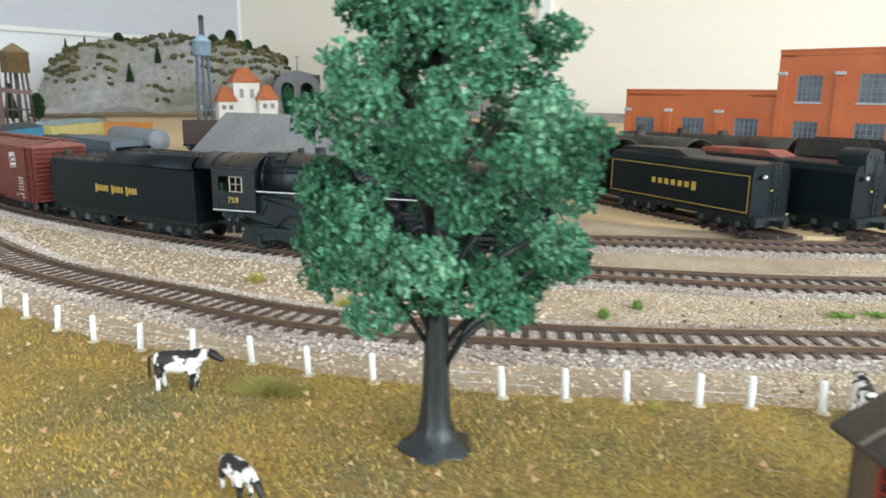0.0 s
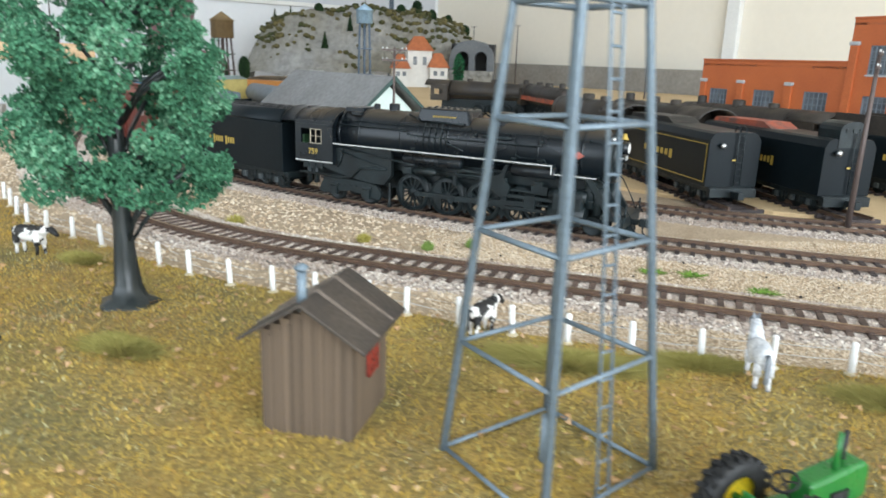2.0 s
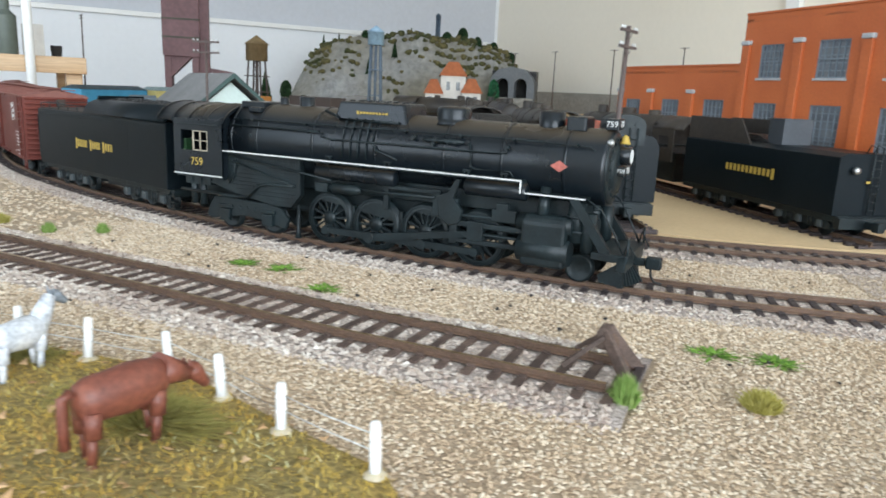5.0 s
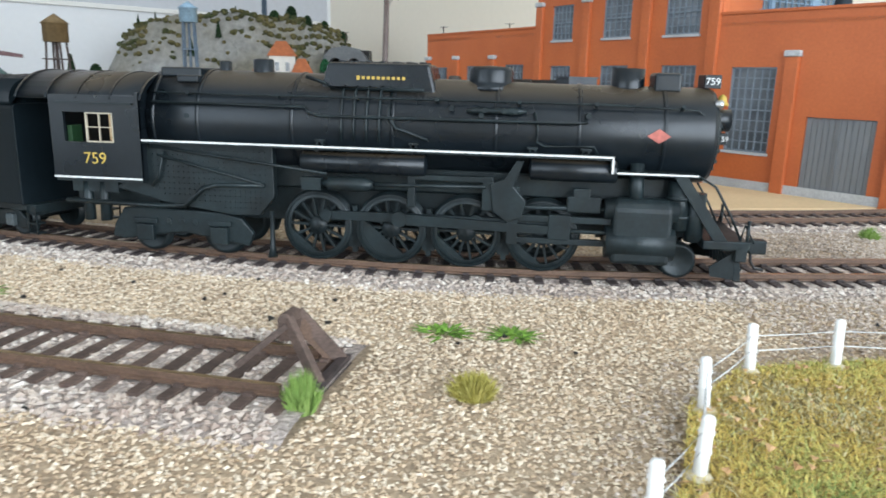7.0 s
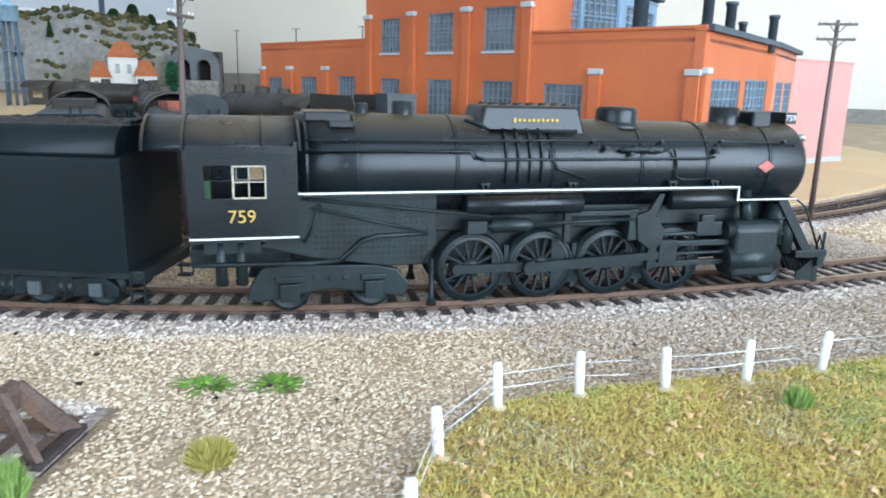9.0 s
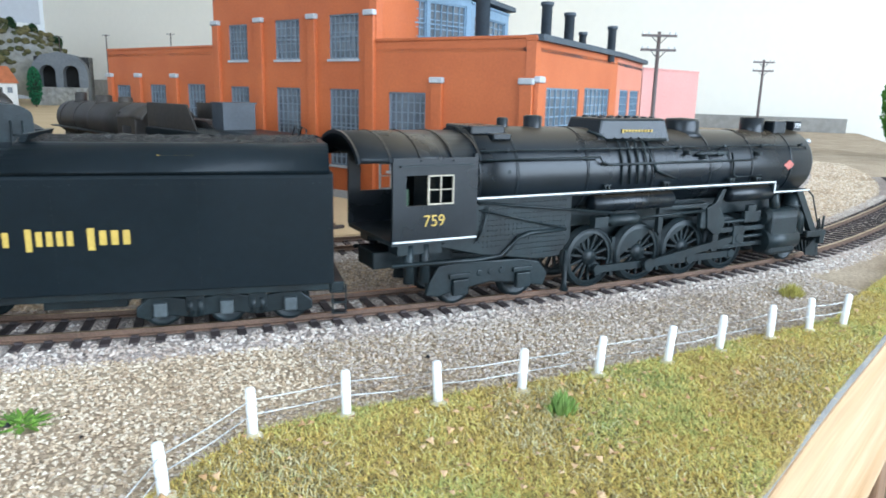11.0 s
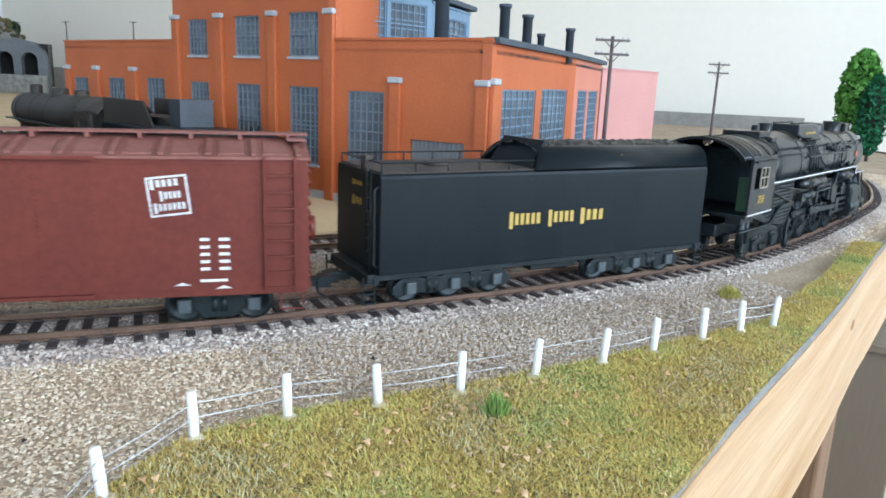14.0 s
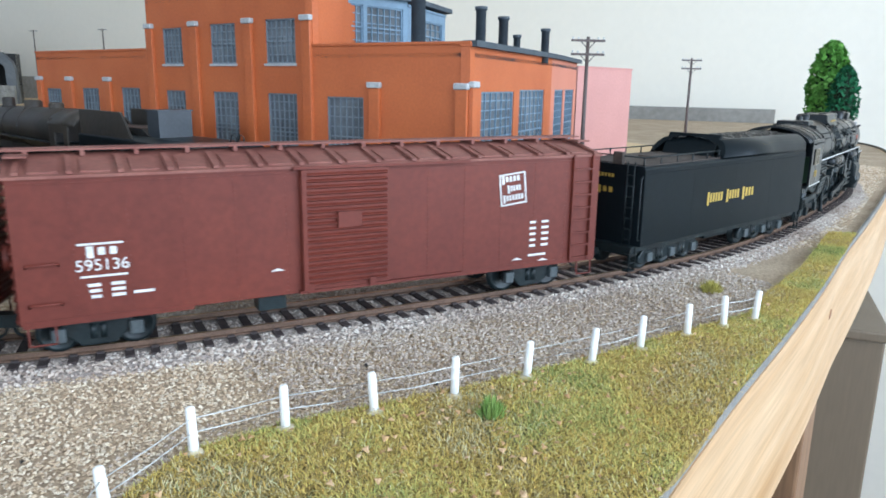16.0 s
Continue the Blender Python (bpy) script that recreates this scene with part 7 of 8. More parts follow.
def yard_engine(label, x, y, rz, stripe=None):
    ob = thing("parked_locomotive", label, "locomotive", "locomotives in the yard", at=mm(x, y, 0, rz))
    bm = bmesh.new()
    lathe(bm, [(11.5, -46), (14.2, -44), (14.2, -10), (13.2, 30), (12.6, 92), (11.8, 94), (8, 95), (0.2, 96)], (0, 0, 37), "X", 26)
    part("boiler", bm, M_DUSTY, ob, "dusty black boiler")
    for xx in (-40, -12, 20, 50, 80):
        bm = bmesh.new()
        lathe(bm, [(13.2, -0.5), (14.5 - (xx + 40) * 0.012, -0.5), (14.5 - (xx + 40) * 0.012, 0.5), (13.2, 0.5)], (xx, 0, 37), "X", 26, caps=False)
        part("boiler_band", bm, M_DUSTY, ob)
    for xx, r, z in ((-16, 4.6, 54.5), (24, 5.6, 55), (72, 4.2, 56)):
        bm = bmesh.new()
        lathe(bm, [(r + 1.6, 48), (r, 50), (r, z - 1), (r * 0.8, z), (0.2, z)], (xx, 0, 0), "Z", 16)
        part("dome", bm, M_DUSTY, ob)
    bm = bmesh.new()
    arch = [(17.6 * math.sin(a), 40 + 11.5 * math.cos(a)) for a in np.linspace(radians(-76), radians(76), 15)]
    prism(bm, arch + [(p[0] * 0.94, 40 + (p[1] - 40) * 0.94) for p in reversed(arch)], -84, -44, "YZ", smooth=True)
    part("cab_roof", bm, M_DUSTY, ob)
    bm = bmesh.new()
    for sd in (-1, 1):
        y0, y1 = sorted((sd * 17, sd * 16))
        box(bm, -74, -46, y0, y1, 21, 30)
        box(bm, -74, -68, y0, y1, 30, 43)
        box(bm, -54, -46, y0, y1, 30, 43)
        box(bm, -68, -54, y0, y1, 38, 43)
    box(bm, -48, -46, -16.4, 16.4, 21, 46)
    part("cab", bm, M_DUSTY, ob)
    bm = bmesh.new()
    box(bm, -50, 96, -16, 16, 30.5, 31.4)
    box(bm, -60, 100, -5, 5, 6, 26)
    box(bm, 84, 98, -16, 16, 6, 20)
    prism(bm, [(98, 9), (104, 9), (112, 1), (100, 1)], -13, 13, "XZ")
    part("frame", bm, M_BLACK_M, ob, bevel=0.4)
    if stripe:
        for sd in (-1, 1):
            bm = bmesh.new()
            y0, y1 = sorted((sd * 15.6, sd * 16.6))
            box(bm, -60, 96, y0, y1, 29.5, 35)
            part("skirt_stripe", bm, stripe, ob, "orange-red skirt stripe")
    for k in range(4):
        for sd in (-1, 1):
            piece("driving_wheel", WHEELS[40], ob, mm(2 + 21.3 * k, sd * 9.2, 10, 0 if sd < 0 else 180))
    return ob




def yard_line(x, y, rz, ahead):
    c, s = math.cos(radians(rz)), math.sin(radians(rz))
    return x + c * ahead, y + s * ahead


YARD_ROADS = [(-112.5, 211, 98), (-54, 190, 99), (64, 188, 109)]
for i, (x, y, rz) in enumerate(YARD_ROADS):
    far = yard_line(x, y, rz, 520)
    line = Line([(x, y), yard_line(x, y, rz, 180), yard_line(x, y, rz, 350), far])
    track("yard_track", line, 0, 420, "straight yard track set in the sandy floor", TIE_DARK, z=1.8, bed=False, pitch=7.5)
yard_tender("black tender with a thin gold border and gold name", *yard_line(-112.5, 211, 98, 82), 98, trim=1)
yard_engine("dusty black steam locomotive parked ahead of its tender", *yard_line(-112.5, 211, 98, 238), 98)
yard_tender("long black tender with red-primed bunker and round-roofed cabin", *yard_line(-54, 190, 99, 82), 99, trim=2, vest=True)
yard_engine("dusty black steam locomotive parked in the yard", *yard_line(-54, 190, 99, 238), 99)
yard_tender("black tender with high bunker walls and a grey cabin", *yard_line(64, 188, 109, 84), 109, trim=2, zt=41.0, cabin=True)
yard_engine("dusty black steam locomotive beside the roundhouse wall", *yard_line(64, 188, 109, 240), 109)
yard_engine("streamlined black locomotive with an orange-red skirt stripe", -134, 810, -80, M_RUSTY)
yard_engine("dark locomotive standing far back in the yard", -215, 900, -25)


# ---- the depot ----
def depot():
    ob = thing("depot", "small station with grey roof, mint-white gable and green trim", "building", at=mm(-331, 386, -3, 125.5) @ Matrix.Scale(0.86, 4))
    M_MINT = mat("mint_white_boards", (0.62, 0.72, 0.66), 0.7, var=0.05, fine=300, coarse=30)
    M_TRIM = mat("dark_green_trim", (0.03, 0.07, 0.06), 0.6)
    M_DROOF = mat("grey_felt_roof", (0.20, 0.20, 0.20), 0.85, var=0.15, fine=250, coarse=20)
    bm = bmesh.new()
    prism(bm, [(-27, 0), (27, 0), (27, 50), (0, 73), (-27, 50)], 0, 180, "YZ")
    part("board_wall", bm, M_MINT, ob, "mint-white board walls")
    for sd in (-1, 1):
        bm = bmesh.new()
        prism(bm, [(0, 78), (sd * 46, 40), (sd * 46, 42.5), (0, 81)], -12, 192, "YZ")
        part("roof_slope", bm, M_DROOF, ob, "plain grey roof slope")
        bm = bmesh.new()
        prism(bm, [(0, 77), (sd * 46.5, 38.5), (sd * 46.5, 41), (0, 81.6)], -13.2, -11.6, "YZ")
        part("barge_board", bm, M_TRIM, ob)
        bm = bmesh.new()
        tube(bm, [(-6, sd * 26, 34), (-6, sd * 36, 46)], 1.2, 4)
        tube(bm, [(0, sd * 27, 30), (-10, sd * 27, 50)], 1.2, 4)
        part("bracket", bm, M_TRIM, ob)
    bm = bmesh.new()
    box(bm, -0.6, 0, -8, 8, 10, 34)
    part("window", bm, M_PANE, ob)


depot()


FAR = 1.75


def far(x, y, k=FAR):
    """Places in the far corner, laid out from the near end of the table."""
    return -150 + (x + 150) * k, -130 + (y + 130) * k


# ---- the far corner: mountain, house, towers, freight cars ----
def mountain():
    ob = thing("mountain", "grey plaster mountain with brown scrub and twin tunnel mouths", "mountain", at=mm(*far(-350, 1330), -4) @ Matrix.Scale(FAR, 4))
    bm = bmesh.new()
    nx, ny = 44, 18
    g = []
    for i in range(nx + 1):
        row = []
        u = i / nx * 2 - 1
        for j in range(ny + 1):
            v = j / ny
            h = 138 * (1 - abs(u) ** 8) * (0.94 + 0.06 * math.sin(1.6 + u * 2.6)) * min(1, 0.12 + v * 2.4) + 14 * noise.noise((u * 4, v * 4, 0)) + 7 * noise.noise((u * 13, v * 13, 3))
            row.append(bm.verts.new((u * 245, -70 + v * 150 + 12 * noise.noise((u * 5, v * 3, 7)), max(0, h))))
        g.append(row)
    for i in range(nx):
        for j in range(ny):
            bm.faces.new((g[i][j], g[i + 1][j], g[i + 1][j + 1], g[i][j + 1])).smooth = True
    ROCK = [[tuple(q.co) for q in row] for row in g]
    part("rock", bm, M_ROCK, ob, "grey rock with brown scrub stains")
    rng = random.Random(9)
    for k in range(34):                      # scrub: tufts of small clumps that hug the slope
        bm = bmesh.new()
        i0, j0 = rng.randrange(4, nx - 4), rng.randrange(2, 11)
        for n in range(rng.randrange(12, 30)):
            q = ROCK[min(nx, max(0, i0 + round(rng.gauss(0, 1.1))))][min(ny, max(0, j0 + round(rng.gauss(0, 0.8))))]
            r = rng.uniform(2.0, 5.0)
            blob(bm, (q[0] + rng.uniform(-5, 5), q[1] - 1 + rng.uniform(-3, 3), q[2] + rng.uniform(-2, 3)), r * 1.3, r, r, 6, 4)
        tagged(part("scrub", bm, M_SCRUB, ob), kind="stuff")


M_SCRUB = mat("brown_olive_scrub", (0.14, 0.115, 0.045), 0.95, var=0.4, fine=200, coarse=40, bump=1.0, depth=0.004, second=(0.05, 0.06, 0.02))
mountain()


def hill_top(x, y):
    """The mountain's height under a point, a little sunk so that roots are in the rock."""
    u, v = (x + 350) / 245, (y - 1330 + 70) / 150
    return 138 * (1 - abs(u) ** 8) * (0.94 + 0.06 * math.sin(1.6 + u * 2.6)) * min(1, 0.12 + v * 2.4) + 14 * noise.noise((u * 4, v * 4, 0)) - 12


def portal(x, y):
    """A rounded rock face pierced by two arched mouths that open into a dark bore."""
    ob = thing("tunnel_portal", "grey stone tunnel portal with two dark mouths", "tunnel", at=mm(x, y, -4, -10) @ Matrix.Scale(1.2, 4))
    bm = bmesh.new()
    zs, r = 78, 17
    for x0, x1 in ((-62, -42), (-8, 8), (42, 62)):
        box(bm, x0, x1, 0, 30, 0, zs)
    for k in (-25, 25):                      # the arch over each mouth, wedge by wedge
        a = [(k - r * math.cos(t), zs + r * math.sin(t)) for t in np.linspace(0, math.pi, 13)]
        for (xa, za), (xb, zb) in zip(a, a[1:]):
            prism(bm, [(xa, za), (xb, zb), (xb, zs + 24), (xa, zs + 24)], 0, 30, "XZ")
    prism(bm, [(-62, zs), (-42, zs), (-42, zs + 24), (-56, zs + 20)], 0, 30, "XZ")
    prism(bm, [(62, zs), (42, zs), (42, zs + 24), (56, zs + 20)], 0, 30, "XZ")
    box(bm, -8, 8, 0, 30, zs, zs + 24)
    prism(bm, [(-56, zs + 20), (-42, zs + 24), (42, zs + 24), (56, zs + 20), (38, zs + 40), (0, zs + 48), (-38, zs + 40)], 0, 30, "XZ")
    bmesh.ops.remove_doubles(bm, verts=bm.verts, dist=0.01)
    part("facing", bm, M_PORTAL, ob, "smooth blue-grey portal face")
    bm = bmesh.new()
    box(bm, -60, 60, 70, 76, 0, 116)
    for x0, x1 in ((-60, -56), (56, 60)):
        box(bm, x0, x1, 30, 70, 0, 100)
    box(bm, -60, 60, 30, 76, 100, 116)
    part("bore", bm, M_COAL, ob, "dark tunnel bore")
    bm = bmesh.new()
    box(bm, -60, 60, -14, 70, -2, 44)
    part("track_shelf", bm, M_ROCK, ob, "rock shelf under the portal")


M_PORTAL = mat("portal_grey", (0.15, 0.16, 0.17), 0.85, var=0.15, fine=200, coarse=25, bump=0.4, depth=0.002)
portal(-138, 2215)


def far_tree(name, x, y, z, h, r, conifer, label, material=None):
    ob = thing(name, label, "tree", at=mm(x, y, z))
    bm = bmesh.new()
    cyl(bm, (0, 0, 0), (0, 0, h * 0.4), max(1, r * 0.12), n=6)
    part("trunk", bm, M_POLE, ob)
    g = np.random.default_rng(int(abs(x * 3 + y)))
    n = int(260 + r * 60)
    t = g.random(n)
    zz = h * (0.08 + 0.92 * t)
    rr = (r * (1.02 - t) * (0.75 + 0.3 * g.random(n))) if conifer else r * np.sqrt(np.clip(1 - (2 * t - 1) ** 2, 0.02, 1)) * (0.7 + 0.35 * g.random(n))
    a = g.random(n) * 6.283
    c = np.stack([rr * np.cos(a), rr * np.sin(a), zz], 1)
    u, w = g.normal(size=(n, 3)), g.normal(size=(n, 3))
    s = max(1.2, r * 0.16)
    u, w = u / np.linalg.norm(u, axis=1)[:, None] * s, w / np.linalg.norm(w, axis=1)[:, None] * s
    V = np.stack([c + u, c + w, c - u, c - w], 1).reshape(-1, 3) * MM
    F = [(4 * i, 4 * i + 1, 4 * i + 2, 4 * i + 3) for i in range(n)]
    me = bpy.data.meshes.new("crown")
    me.from_pydata(V.tolist(), [], F)
    me.materials.append(material or M_FARLEAF)
    cr = new("crown", me)
    cr.parent = ob
    tagged(cr, kind="stuff")
    bm = bmesh.new()
    if conifer:
        lathe(bm, [(r * 0.7, h * 0.1), (0.3, h * 0.95)], (0, 0, 0), "Z", 8)
    else:
        blob(bm, (0, 0, h * 0.54), r * 0.74, r * 0.74, h * 0.40)
    part("inner_crown", bm, M_FARCORE, ob)


M_FARLEAF = ramp_mat("dark_far_foliage", [(0.012, 0.030, 0.012), (0.025, 0.060, 0.022), (0.045, 0.085, 0.030)])
M_FARCORE = mat("dark_foliage_core", (0.012, 0.028, 0.012), 0.95)
M_LEAF_L = ramp_mat("fresh_green_foliage", [(0.05, 0.14, 0.02), (0.10, 0.26, 0.04), (0.18, 0.36, 0.08)])
M_LEAF_D = ramp_mat("deep_green_foliage", [(0.012, 0.070, 0.030), (0.022, 0.120, 0.050), (0.04, 0.17, 0.08)])
for x0, y, h, r, cf in ((-660, 1330, 44, 8, 1), (-625, 1335, 40, 7, 1), (-560, 1330, 30, 12, 0), (-455, 1340, 42, 8, 1), (-485, 1300, 42, 9, 1), (-540, 1285, 44, 10, 1), (-372, 1345, 30, 13, 0), (-335, 1342, 42, 14, 0), (-300, 1342, 34, 12, 0), (-262, 1342, 34, 12, 0), (-222, 1345, 32, 13, 0), (-188, 1342, 42, 8, 1)):
    x = -531 + (x0 + 660) * 0.87
    far_tree("distant_tree", *far(x, y), hill_top(x, y) * FAR - 4, h * 0.8 * FAR, r * 0.72 * FAR, bool(cf), "small dark conifer on the mountain" if cf else "small round dark tree on the mountain")
far_tree("distant_tree", *far(-590, 1150), -4, 100, 20, True, "dark conifer at the foot of the mountain")
far_tree("distant_tree", *far(-555, 1160), -4, 74, 18, False, "round dark tree at the foot of the mountain")
far_tree("broad_tree", 874, 445, -4, 134, 25, False, "tall fresh green tree by the far wall", M_LEAF_L)
far_tree("round_tree", 842, 403, -4, 102, 17, False, "darker green tree by the far wall", M_LEAF_D)
far_tree("garden_tree", *far(-172, 1110), -4, 104, 17, False, "green garden tree beside the house", M_LEAF_D)


def house():
    ob = thing("white_house", "white plaster house with orange tiled roofs", "house", at=mm(*far(-240, 1090), -4, 8) @ Matrix.Scale(1.4, 4))
    MW = mat("white_plaster", (0.66, 0.64, 0.60), 0.8, var=0.06, fine=100, coarse=20)
    MR = mat("orange_roof_tile", (0.42, 0.13, 0.05), 0.75, var=0.15, fine=150, coarse=30)
    for nm, x0, x1, y0, y1, h in (("main_block", -26, 26, 0, 50, 78), ("side_wing", 20, 58, -18, 30, 44), ("round_bay", -58, -24, -10, 30, 40)):
        bm = bmesh.new()
        box(bm, x0, x1, y0, y1, 0, h)
        b = part(nm, bm, MW, ob)
        bm = bmesh.new()
        v = box(bm, x0 - 4, x1 + 4, y0 - 4, y1 + 4, h, h + 30)
        for q in v[4:]:
            q.co.x = (x0 + x1) / 2 + (q.co.x - (x0 + x1) / 2) * 0.35
            q.co.y = (y0 + y1) / 2 + (q.co.y - (y0 + y1) / 2) * 0.12
        part("roof", bm, MR, b, "orange tiled hip roof")
        for k in (0.3, 0.7):
            bm = bmesh.new()
            x = x0 + (x1 - x0) * k
            box(bm, x - 4, x + 4, y0 - 0.6, y0 + 0.4, h * 0.62, h * 0.84)
            part("window", bm, M_PANE, b)


house()


def coal_tower():
    ob = thing("coaling_tower", "tall maroon coaling tower straddling the far tracks", "tower", at=mm(-830, 1350, -4, 20) @ Matrix.Scale(1.15, 4))
    MM_ = mat("maroon_plastic", (0.13, 0.065, 0.068), 0.65, var=0.15, fine=150, coarse=20)
    MD = mat("dark_green_brown_band", (0.055, 0.05, 0.035), 0.7)
    for nm, a in (("leg", (-30, -18, -20, 20, 0, 96)), ("leg", (18, 30, -20, 20, 0, 96)), ("bin", (-32, 32, -24, 24, 96, 215)), ("head_house", (-22, 22, -18, 18, 215, 300)), ("hoist_shaft", (30, 48, -12, 12, 0, 300))):
        bm = bmesh.new()
        box(bm, *a)
        part(nm, bm, MM_, ob, bevel=0.8)
    bm = bmesh.new()
    prism(bm, [(-18, 60), (18, 96), (-18, 96)], -18, 18, "XZ")
    prism(bm, [(48, 70), (90, 66), (90, 72), (48, 78)], -6, 6, "XZ")
    part("chute", bm, MM_, ob)
    for z in (128, 160, 196):
        bm = bmesh.new()
        box(bm, -33, 33, -25, 25, z, z + (18 if z > 190 else 3))
        part("band", bm, MD, ob)


coal_tower()


def tank_on_stilts(name, label, x, y, rz, h, r, k, mt, mo):
    ob = thing(name, label, "water tower", at=mm(x, y, -4, rz) @ Matrix.Scale(k, 4))
    bm = bmesh.new()
    lathe(bm, [(r, h), (r, h + r * 1.5), (r * 1.15, h + r * 1.5), (0.3, h + r * 2.3)], (0, 0, 0), "Z", 14)
    part("tank", bm, mt, ob)
    for k in range(4):
        a = k * math.pi / 2 + 0.7
        bm = bmesh.new()
        tube(bm, [(r * 1.1 * math.cos(a), r * 1.1 * math.sin(a), 0), (r * 0.8 * math.cos(a), r * 0.8 * math.sin(a), h)], 1.6, 5)
        part("leg", bm, mo, ob)
    bm = bmesh.new()
    cyl(bm, (0, 0, 0), (0, 0, h), r * 0.16, n=8)
    for z in (h * 0.3, h * 0.65):
        box(bm, -r * 0.9, r * 0.9, -r * 0.9, r * 0.9, z, z + 1.6)
    part("riser", bm, mo, ob)


M_SKYB = mat("pale_blue_paint", (0.28, 0.42, 0.55), 0.6)
M_DKBLUE = mat("slate_blue_steel", (0.10, 0.14, 0.19), 0.6)
M_OCHRE = mat("ochre_wood", (0.22, 0.15, 0.07), 0.8)
tank_on_stilts("water_tower", "slate-blue water tower with a pale blue tank", -430, 1440, 10, 104, 12, 1.5, M_SKYB, M_DKBLUE)
tank_on_stilts("wooden_tank", "ochre wooden water tank on stilts", *far(-545, 985), 0, 70, 17, FAR, M_OCHRE, M_POLE)
tank_on_stilts("distant_windmill", "thin distant steel windmill on the mountain", *far(-300, 1350), 0, 178, 5, FAR, M_DKBLUE, M_DKBLUE)


def freight(name, label, x, y, rz, colour, h=34, w=30, length=120, roof=None, category="freight car", round_=False):
    ob = thing(name, label, category, "freight cars in the far yard", at=mm(x, y, 0, rz))
    m = mat(name + "_paint", colour, 0.6, var=0.12)
    bm = bmesh.new()
    if round_:
        lathe(bm, [(0.3, -length / 2), (w * 0.42, -length / 2 + 3), (w * 0.45, -length / 2 + 6), (w * 0.45, length / 2 - 6), (0.3, length / 2)], (0, 0, 12 + w * 0.45), "X", 20)
    else:
        box(bm, -length / 2, length / 2, -w / 2, w / 2, 9, 9 + h)
    part("body", bm, m, ob, bevel=0.6)
    bm = bmesh.new()
    box(bm, -length / 2 - 3, length / 2 + 3, -w / 2 + 3, w / 2 - 3, 6, 9.4)
    part("underframe", bm, M_BLACK_M, ob)
    if roof:
        bm = bmesh.new()
        prism(bm, [(-w / 2 - 1, 9 + h), (w / 2 + 1, 9 + h), (0, 14 + h)], -length / 2, length / 2, "YZ")
        part("roof", bm, mat(name + "_roof", roof, 0.7), ob)
    for k in (-0.34, 0.34):
        truck(ob, length * k, (-9, 9), 5.2)
    return ob


freight("blue_boxcar", "bright blue boxcar in the far train", -640, 735, 80, (0.05, 0.24, 0.38), roof=(0.03, 0.05, 0.06))
freight("yellow_boxcar", "dull yellow boxcar in the far train", -600, 860, 70, (0.48, 0.40, 0.14), roof=(0.20, 0.26, 0.26))
freight("hopper_car", "grey-blue hopper car with dusty load", -540, 640, -62, (0.09, 0.12, 0.14), h=30)
freight("gondola", "long dark green-grey gondola", -585, 770, -60, (0.035, 0.05, 0.05), h=24, length=150)
freight("tank_car", "grey tank car with a pale dome end", -520, 830, -60, (0.16, 0.18, 0.20), round_=True)
freight("flat_car", "rust-brown empty flat car in the far yard", -255, 668, -24, (0.16, 0.075, 0.055), h=6, length=150)
freight("orange_switcher", "orange and black diesel switcher", -560, 1000, -30, (0.40, 0.16, 0.03), h=30, length=100)
freight("black_switcher", "small black and rust switcher", -420, 940, -35, (0.05, 0.035, 0.03), h=34, length=100)
bm = bmesh.new()
box(bm, -46, 46, -24, 24, 0, 16)
solid("settling_pond", bm, M_SKYB, "pale blue square settling basin", "basin", at=mm(-318, 800, -4, -10), bevel=2)

# low grey wall along the cream wall, and scenery board behind the left curve
bm = bmesh.new()
a, b = room(120, 40), room(2900, 40)
d = (b - a).normalized()
ang = math.degrees(math.atan2(d.y, d.x))
box(bm, 0, 1500, -26, 0, -4, 76)
box(bm, 1500.5, (b - a).length, -26, 0, -4, 26)
solid("backdrop_wall", bm, mat("grey_backdrop_board", (0.30, 0.28, 0.25), 0.85, var=0.15, fine=80, coarse=12), "low grey board along the foot of the wall", "wall", kind="structure", at=mm(a.x, a.y, 0, ang))


# ---- on the room's walls ----
def strip_on(name, u0, v0, u1, v1, z0, z1, depth, material, label, category):
    a, b = room(u0, v0), room(u1, v1)
    d = (b - a).normalized()
    bm = bmesh.new()
    box(bm, 0, (b - a).length, -depth / 2, depth / 2, z0, z1)
    return solid(name, bm, material, label, category, kind="structure", at=mm(a.x, a.y, 0, math.degrees(math.atan2(d.y, d.x))), bevel=2)


strip_on("trim_rail", 8, 60, 8, 3400, 272, 289, 20, M_WHITE, "white dado rail on the pale wall", "trim")
strip_on("dado_band", 3, 20, 3, 3400, 289, 1440, 5, mat("grey_blue_wall_paint", (0.58, 0.60, 0.65), 0.85, var=0.03, fine=60, coarse=2, bump=0.1), "grey-blue upper wall paint", "trim")
strip_on("wall_conduit", 1507, 12, 1551, 12, -300, CEIL_Z - 4, 22, M_WHITE, "white vertical conduit on the cream wall", "conduit")


def wall_shelf():
    p = room(934, 2)
    ob = thing("wall_shelf", "cream wall shelf with dark red spines on it", "shelf", at=mm(p.x, p.y, 0, ang))
    bm = bmesh.new()
    box(bm, 0, 645, -90, 0, 468, 488)
    part("board", bm, M_WALL_CREAM, ob, bevel=1)
    rng = random.Random(6)
    x = 6
    while x < 610:
        w = rng.uniform(14, 40)
        bm = bmesh.new()
        box(bm, x, x + w, -78, -8, 488, 488 + rng.uniform(70, 110))
        part("spine", bm, mat("spine_red", (0.16 * rng.uniform(0.5, 1.2), 0.03, 0.03), 0.6), ob)
        x += w + 1.5


wall_shelf()


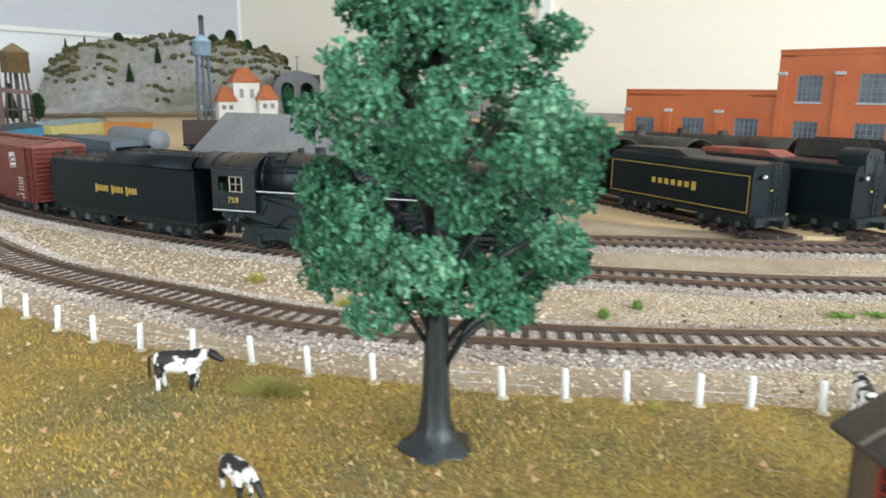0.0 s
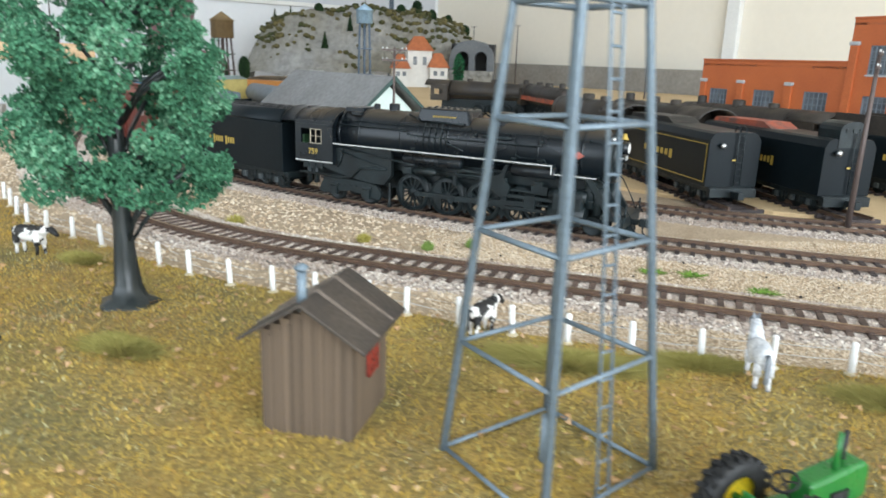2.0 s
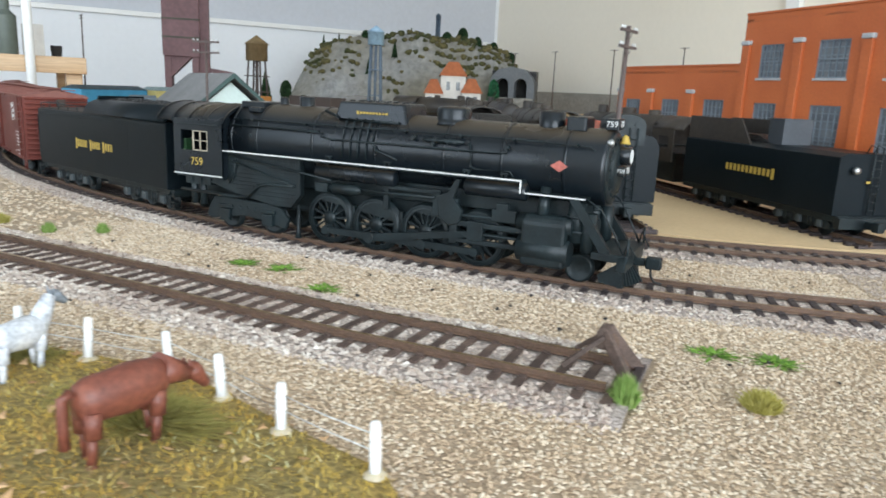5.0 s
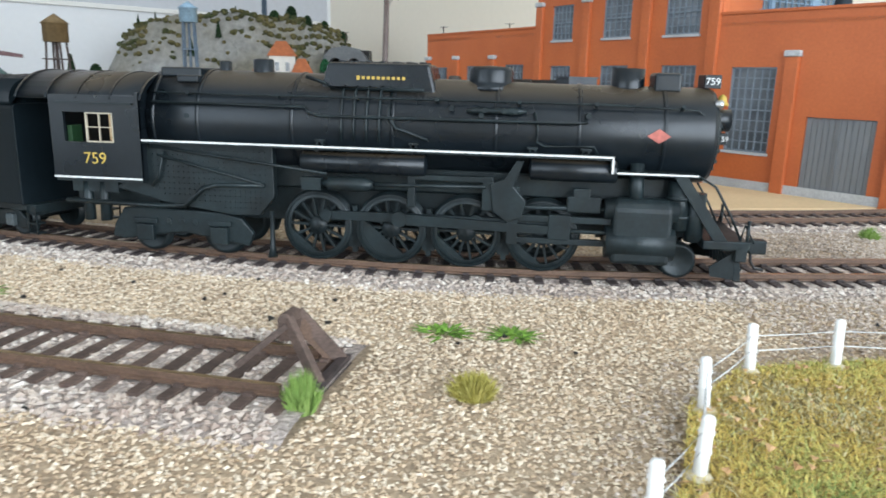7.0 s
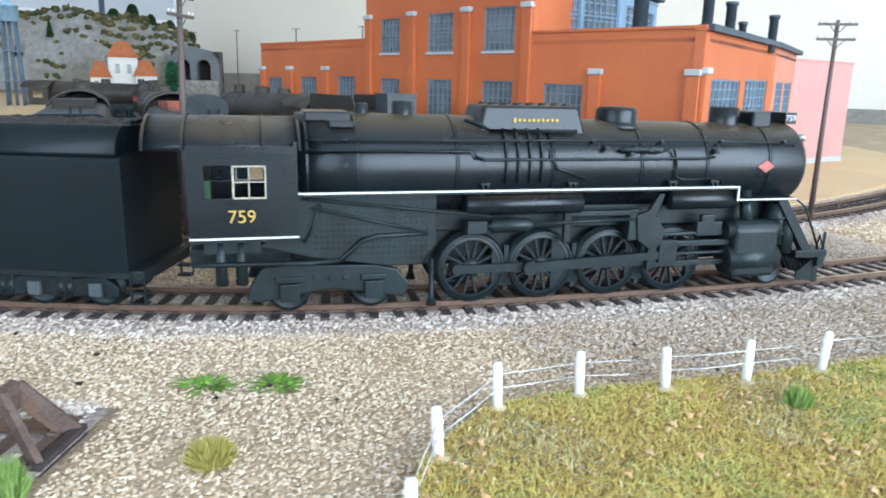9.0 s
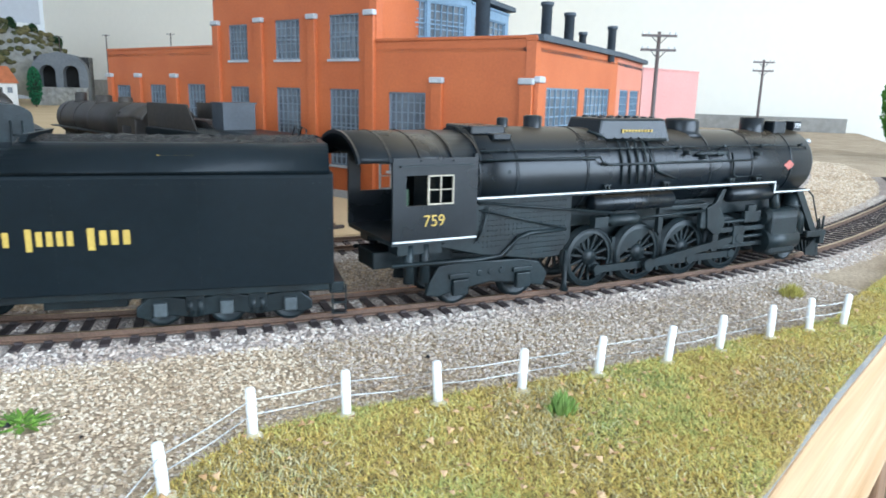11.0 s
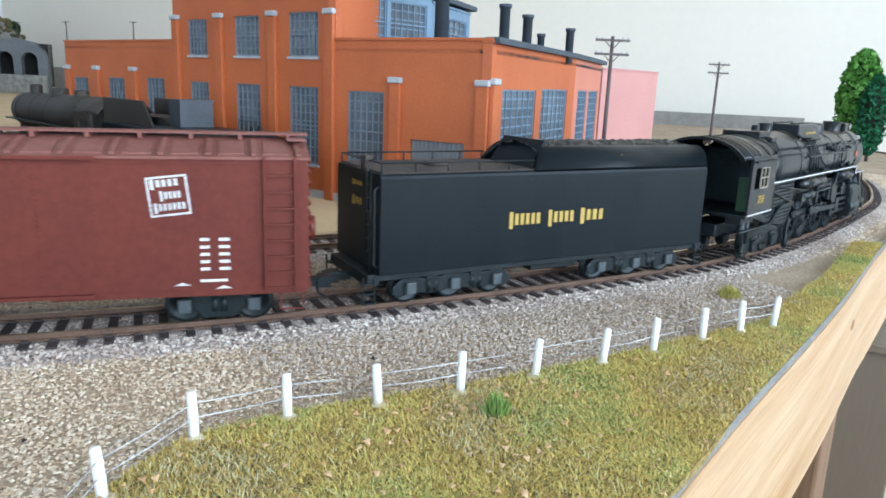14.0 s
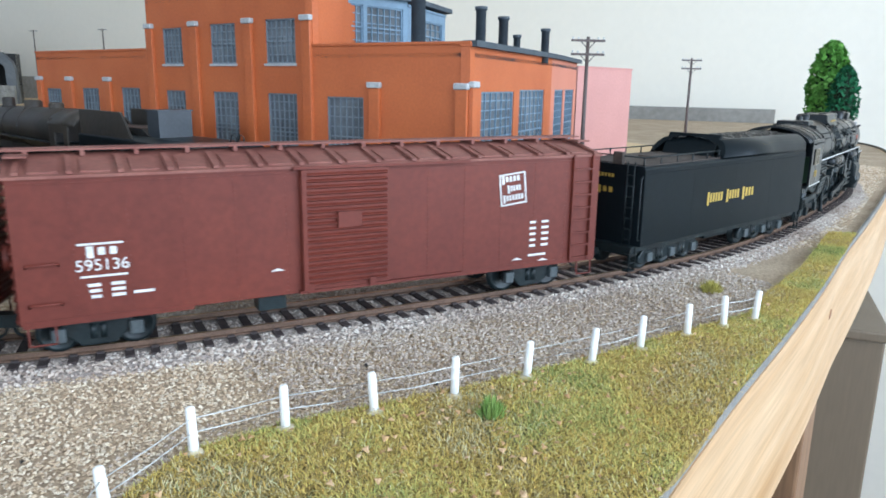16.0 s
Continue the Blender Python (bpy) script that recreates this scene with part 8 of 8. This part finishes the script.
def workbench():
    """A pine rack with clutter, out of focus beyond the curve."""
    ob = thing("workbench_rack", "pine workbench rack crowded with small workshop clutter", "workbench", at=mm(-1010, 900, 0, 38))
    for z in (60, -90):
        bm = bmesh.new()
        box(bm, -320, 200, -60, 140, z, z + 26)
        part("shelf_board", bm, M_PINE, ob, bevel=1)
    for x in (-300, 170):
        for y in (-50, 125):
            bm = bmesh.new()
            box(bm, x, x + 24, y, y + 24, -1000, 84)
            part("post", bm, M_PINE, ob, bevel=1)
    bm = bmesh.new()
    cyl(bm, (120, -70, -80), (120, -70, 330), 7, n=12)
    part("white_tube", bm, M_WHITE, ob, "white upright lamp tube")


workbench()
rng_c = random.Random(21)
COL = [(0.02, 0.02, 0.02), (0.05, 0.28, 0.42), (0.40, 0.07, 0.03), (0.55, 0.50, 0.42), (0.12, 0.07, 0.04), (0.10, 0.12, 0.10), (0.62, 0.60, 0.56)]
CLUT = [mat("clutter_%s" % n, c, 0.5, var=0.1) for n, c in zip(("black", "blue", "red", "cream", "brown", "green", "white"), COL)]
for lev, n in ((86, 15), (-64, 17)):
    for i in range(n):
        u = -310 + 500 * (i + rng_c.random() * 0.5) / n
        v = rng_c.uniform(-40, 100)
        c, s = math.cos(radians(38)), math.sin(radians(38))
        x, y = -1010 + c * u - s * v, 900 + s * u + c * v
        bm = bmesh.new()
        h, w = rng_c.uniform(20, 110 if lev > 0 else 90), rng_c.uniform(8, 17)
        k = i % 3
        if k == 0:
            lathe(bm, [(w, 0), (w, h * 0.7), (w * 0.5, h * 0.8), (w * 0.5, h)], (0, 0, 0), "Z", 12)
            nm, lab, cat = "bottle", "small workshop bottle on the pine rack", "bottle"
        elif k == 1:
            box(bm, -w * 1.4, w * 1.4, -w, w, 0, h * 0.6)
            nm, lab, cat = "carton", "small carton on the pine rack", "box"
        else:
            lathe(bm, [(w * 0.8, 0), (w, h * 0.5), (w * 1.05, h * 0.5), (w * 0.9, h * 0.55)], (0, 0, 0), "Z", 14)
            nm, lab, cat = "pot", "small paint pot on the pine rack", "pot"
        solid(nm, bm, CLUT[i % 7], lab, cat, at=mm(x, y, lev, rng_c.uniform(0, 90)), bevel=0.8)

M_KNOT = mat("pine_knot", (0.30, 0.13, 0.05), 0.6, var=0.2, fine=1500, coarse=300, second=(0.16, 0.07, 0.03))

# ---- knots in the edge board ----
for x, y, z, r in ((177.4, -5.4, -13, 2.6), (166, -10.6, -30, 1.8), (262, 34.4, -22, 2.2)):
    bm = bmesh.new()
    lathe(bm, [(r, -0.5), (r * 0.96, 0.12), (r * 0.5, 0.2), (0.05, 0.16)], (0, 0, 0), "Y", 16)
    bmesh.ops.scale(bm, vec=(1.9, 1, 1), verts=bm.verts)
    solid("knot", bm, M_KNOT, "dark brown knot in the pine edge board", "knot", kind="structure", at=mm(x, y, z, 24.5 + 180))

# ---- table legs and the room's floor tiles ----
for x, y in ((330, 110), (-250, -120), (640, 330), (-640, 200)):
    bm = bmesh.new()
    box(bm, -28, 28, -28, 28, FLOOR_Z, -60)
    solid("table_leg", bm, M_LEG, "dark stained square leg under the table", "table leg", at=mm(x, y, 0, 27), bevel=2)
cupboard = thing("cupboard", "low brown-grey cupboard standing under the table", "cupboard", at=mm(1092, 436, FLOOR_Z, 127.4))
bm = bmesh.new()
box(bm, 0, 620, -380, 0, 60, 690)
part("body", bm, M_CUPBOARD, cupboard, bevel=4)
bm = bmesh.new()
box(bm, 12, 608, -360, -14, 0.5, 60)
part("plinth", bm, M_LEG, cupboard)
bm = bmesh.new()
box(bm, -6, 626, -386, 8, 690, 706)
part("top", bm, M_CUPBOARD, cupboard, bevel=3)
bm = bmesh.new()
prism(bm, [(p[0] * 0.985, p[1] * 0.985 + 14) for p in TABLE], -34, -16.5, "XY")
solid("baseboard_deck", bm, M_LEG, "plywood deck under the layout", "table", kind="structure")
bm = bmesh.new()
box(bm, -164, 164, -164, 164, -0.004, 5)
TILE = mesh_of("tile", bm, M_TILE)
for i in range(14):
    for j in range(12):
        p = room(166 + i * 334, 166 + j * 334)
        piece("tile", TILE, floor, mm(p.x, p.y, FLOOR_Z, ang))

# ---- the tracks, piece by piece ----
track("main_track", MAIN, 330, 1900, "curved main track with dark ties on stone ballast", TIE_DARK)
track("siding_track", SIDING, 560, SIDING.len - 2, "brown siding track ending at a bumper", TIE)
track("passing_track", PASSING, 60, 1500, "second curved track along the yard", TIE_DARK)


def motions():
    """The train rolls along the main track; driving wheels and rods turn with it."""
    rows = [0.5 * i for i in range(33)]
    walk(engine, [(t, on_track(t, 0, 64, 0)) for t in rows])
    walk(tender, [(t, on_track(t, -190, -116, -153.5)) for t in rows])
    walk(boxcar, [(t, on_track(t, -390, -262, -326.5)) for t in rows])
    walk(boxcar_next, [(t, on_track(t, -575, -447, -511)) for t in rows])
    fine = [0.2 * i for i in range(81)]
    turn = {t: math.degrees((reached(t) - 18) / DRIVER_R) + 185 for t in fine}      # 0: the crank points ahead
    for ax, x in zip(wheelsets, DRIVERS):
        walk(ax, [(t, pose(x * MM, 0, DRIVER_R * MM, 0, turn[t], 0)) for t in fine])
    for sd, side_rod, main_rod, crosshead in RODS:
        a, b, c = [], [], []
        for t in fine:
            th = radians(turn[t] + (0 if sd < 0 else 180))
            px, pz = CRANK * math.cos(th), DRIVER_R - CRANK * math.sin(th)
            a.append((t, pose(px * MM, 0, pz * MM)))
            dz = 12.4 - pz
            reach = math.sqrt(44 ** 2 - dz ** 2)
            b.append((t, pose((21.3 + px) * MM, 0, pz * MM, 0, -math.degrees(math.atan2(dz, reach)), 0)))
            c.append((t, pose((21.3 + px + reach) * MM, 0, 12.4 * MM)))
        walk(side_rod, a)
        walk(main_rod, b)
        walk(crosshead, c)


motions()
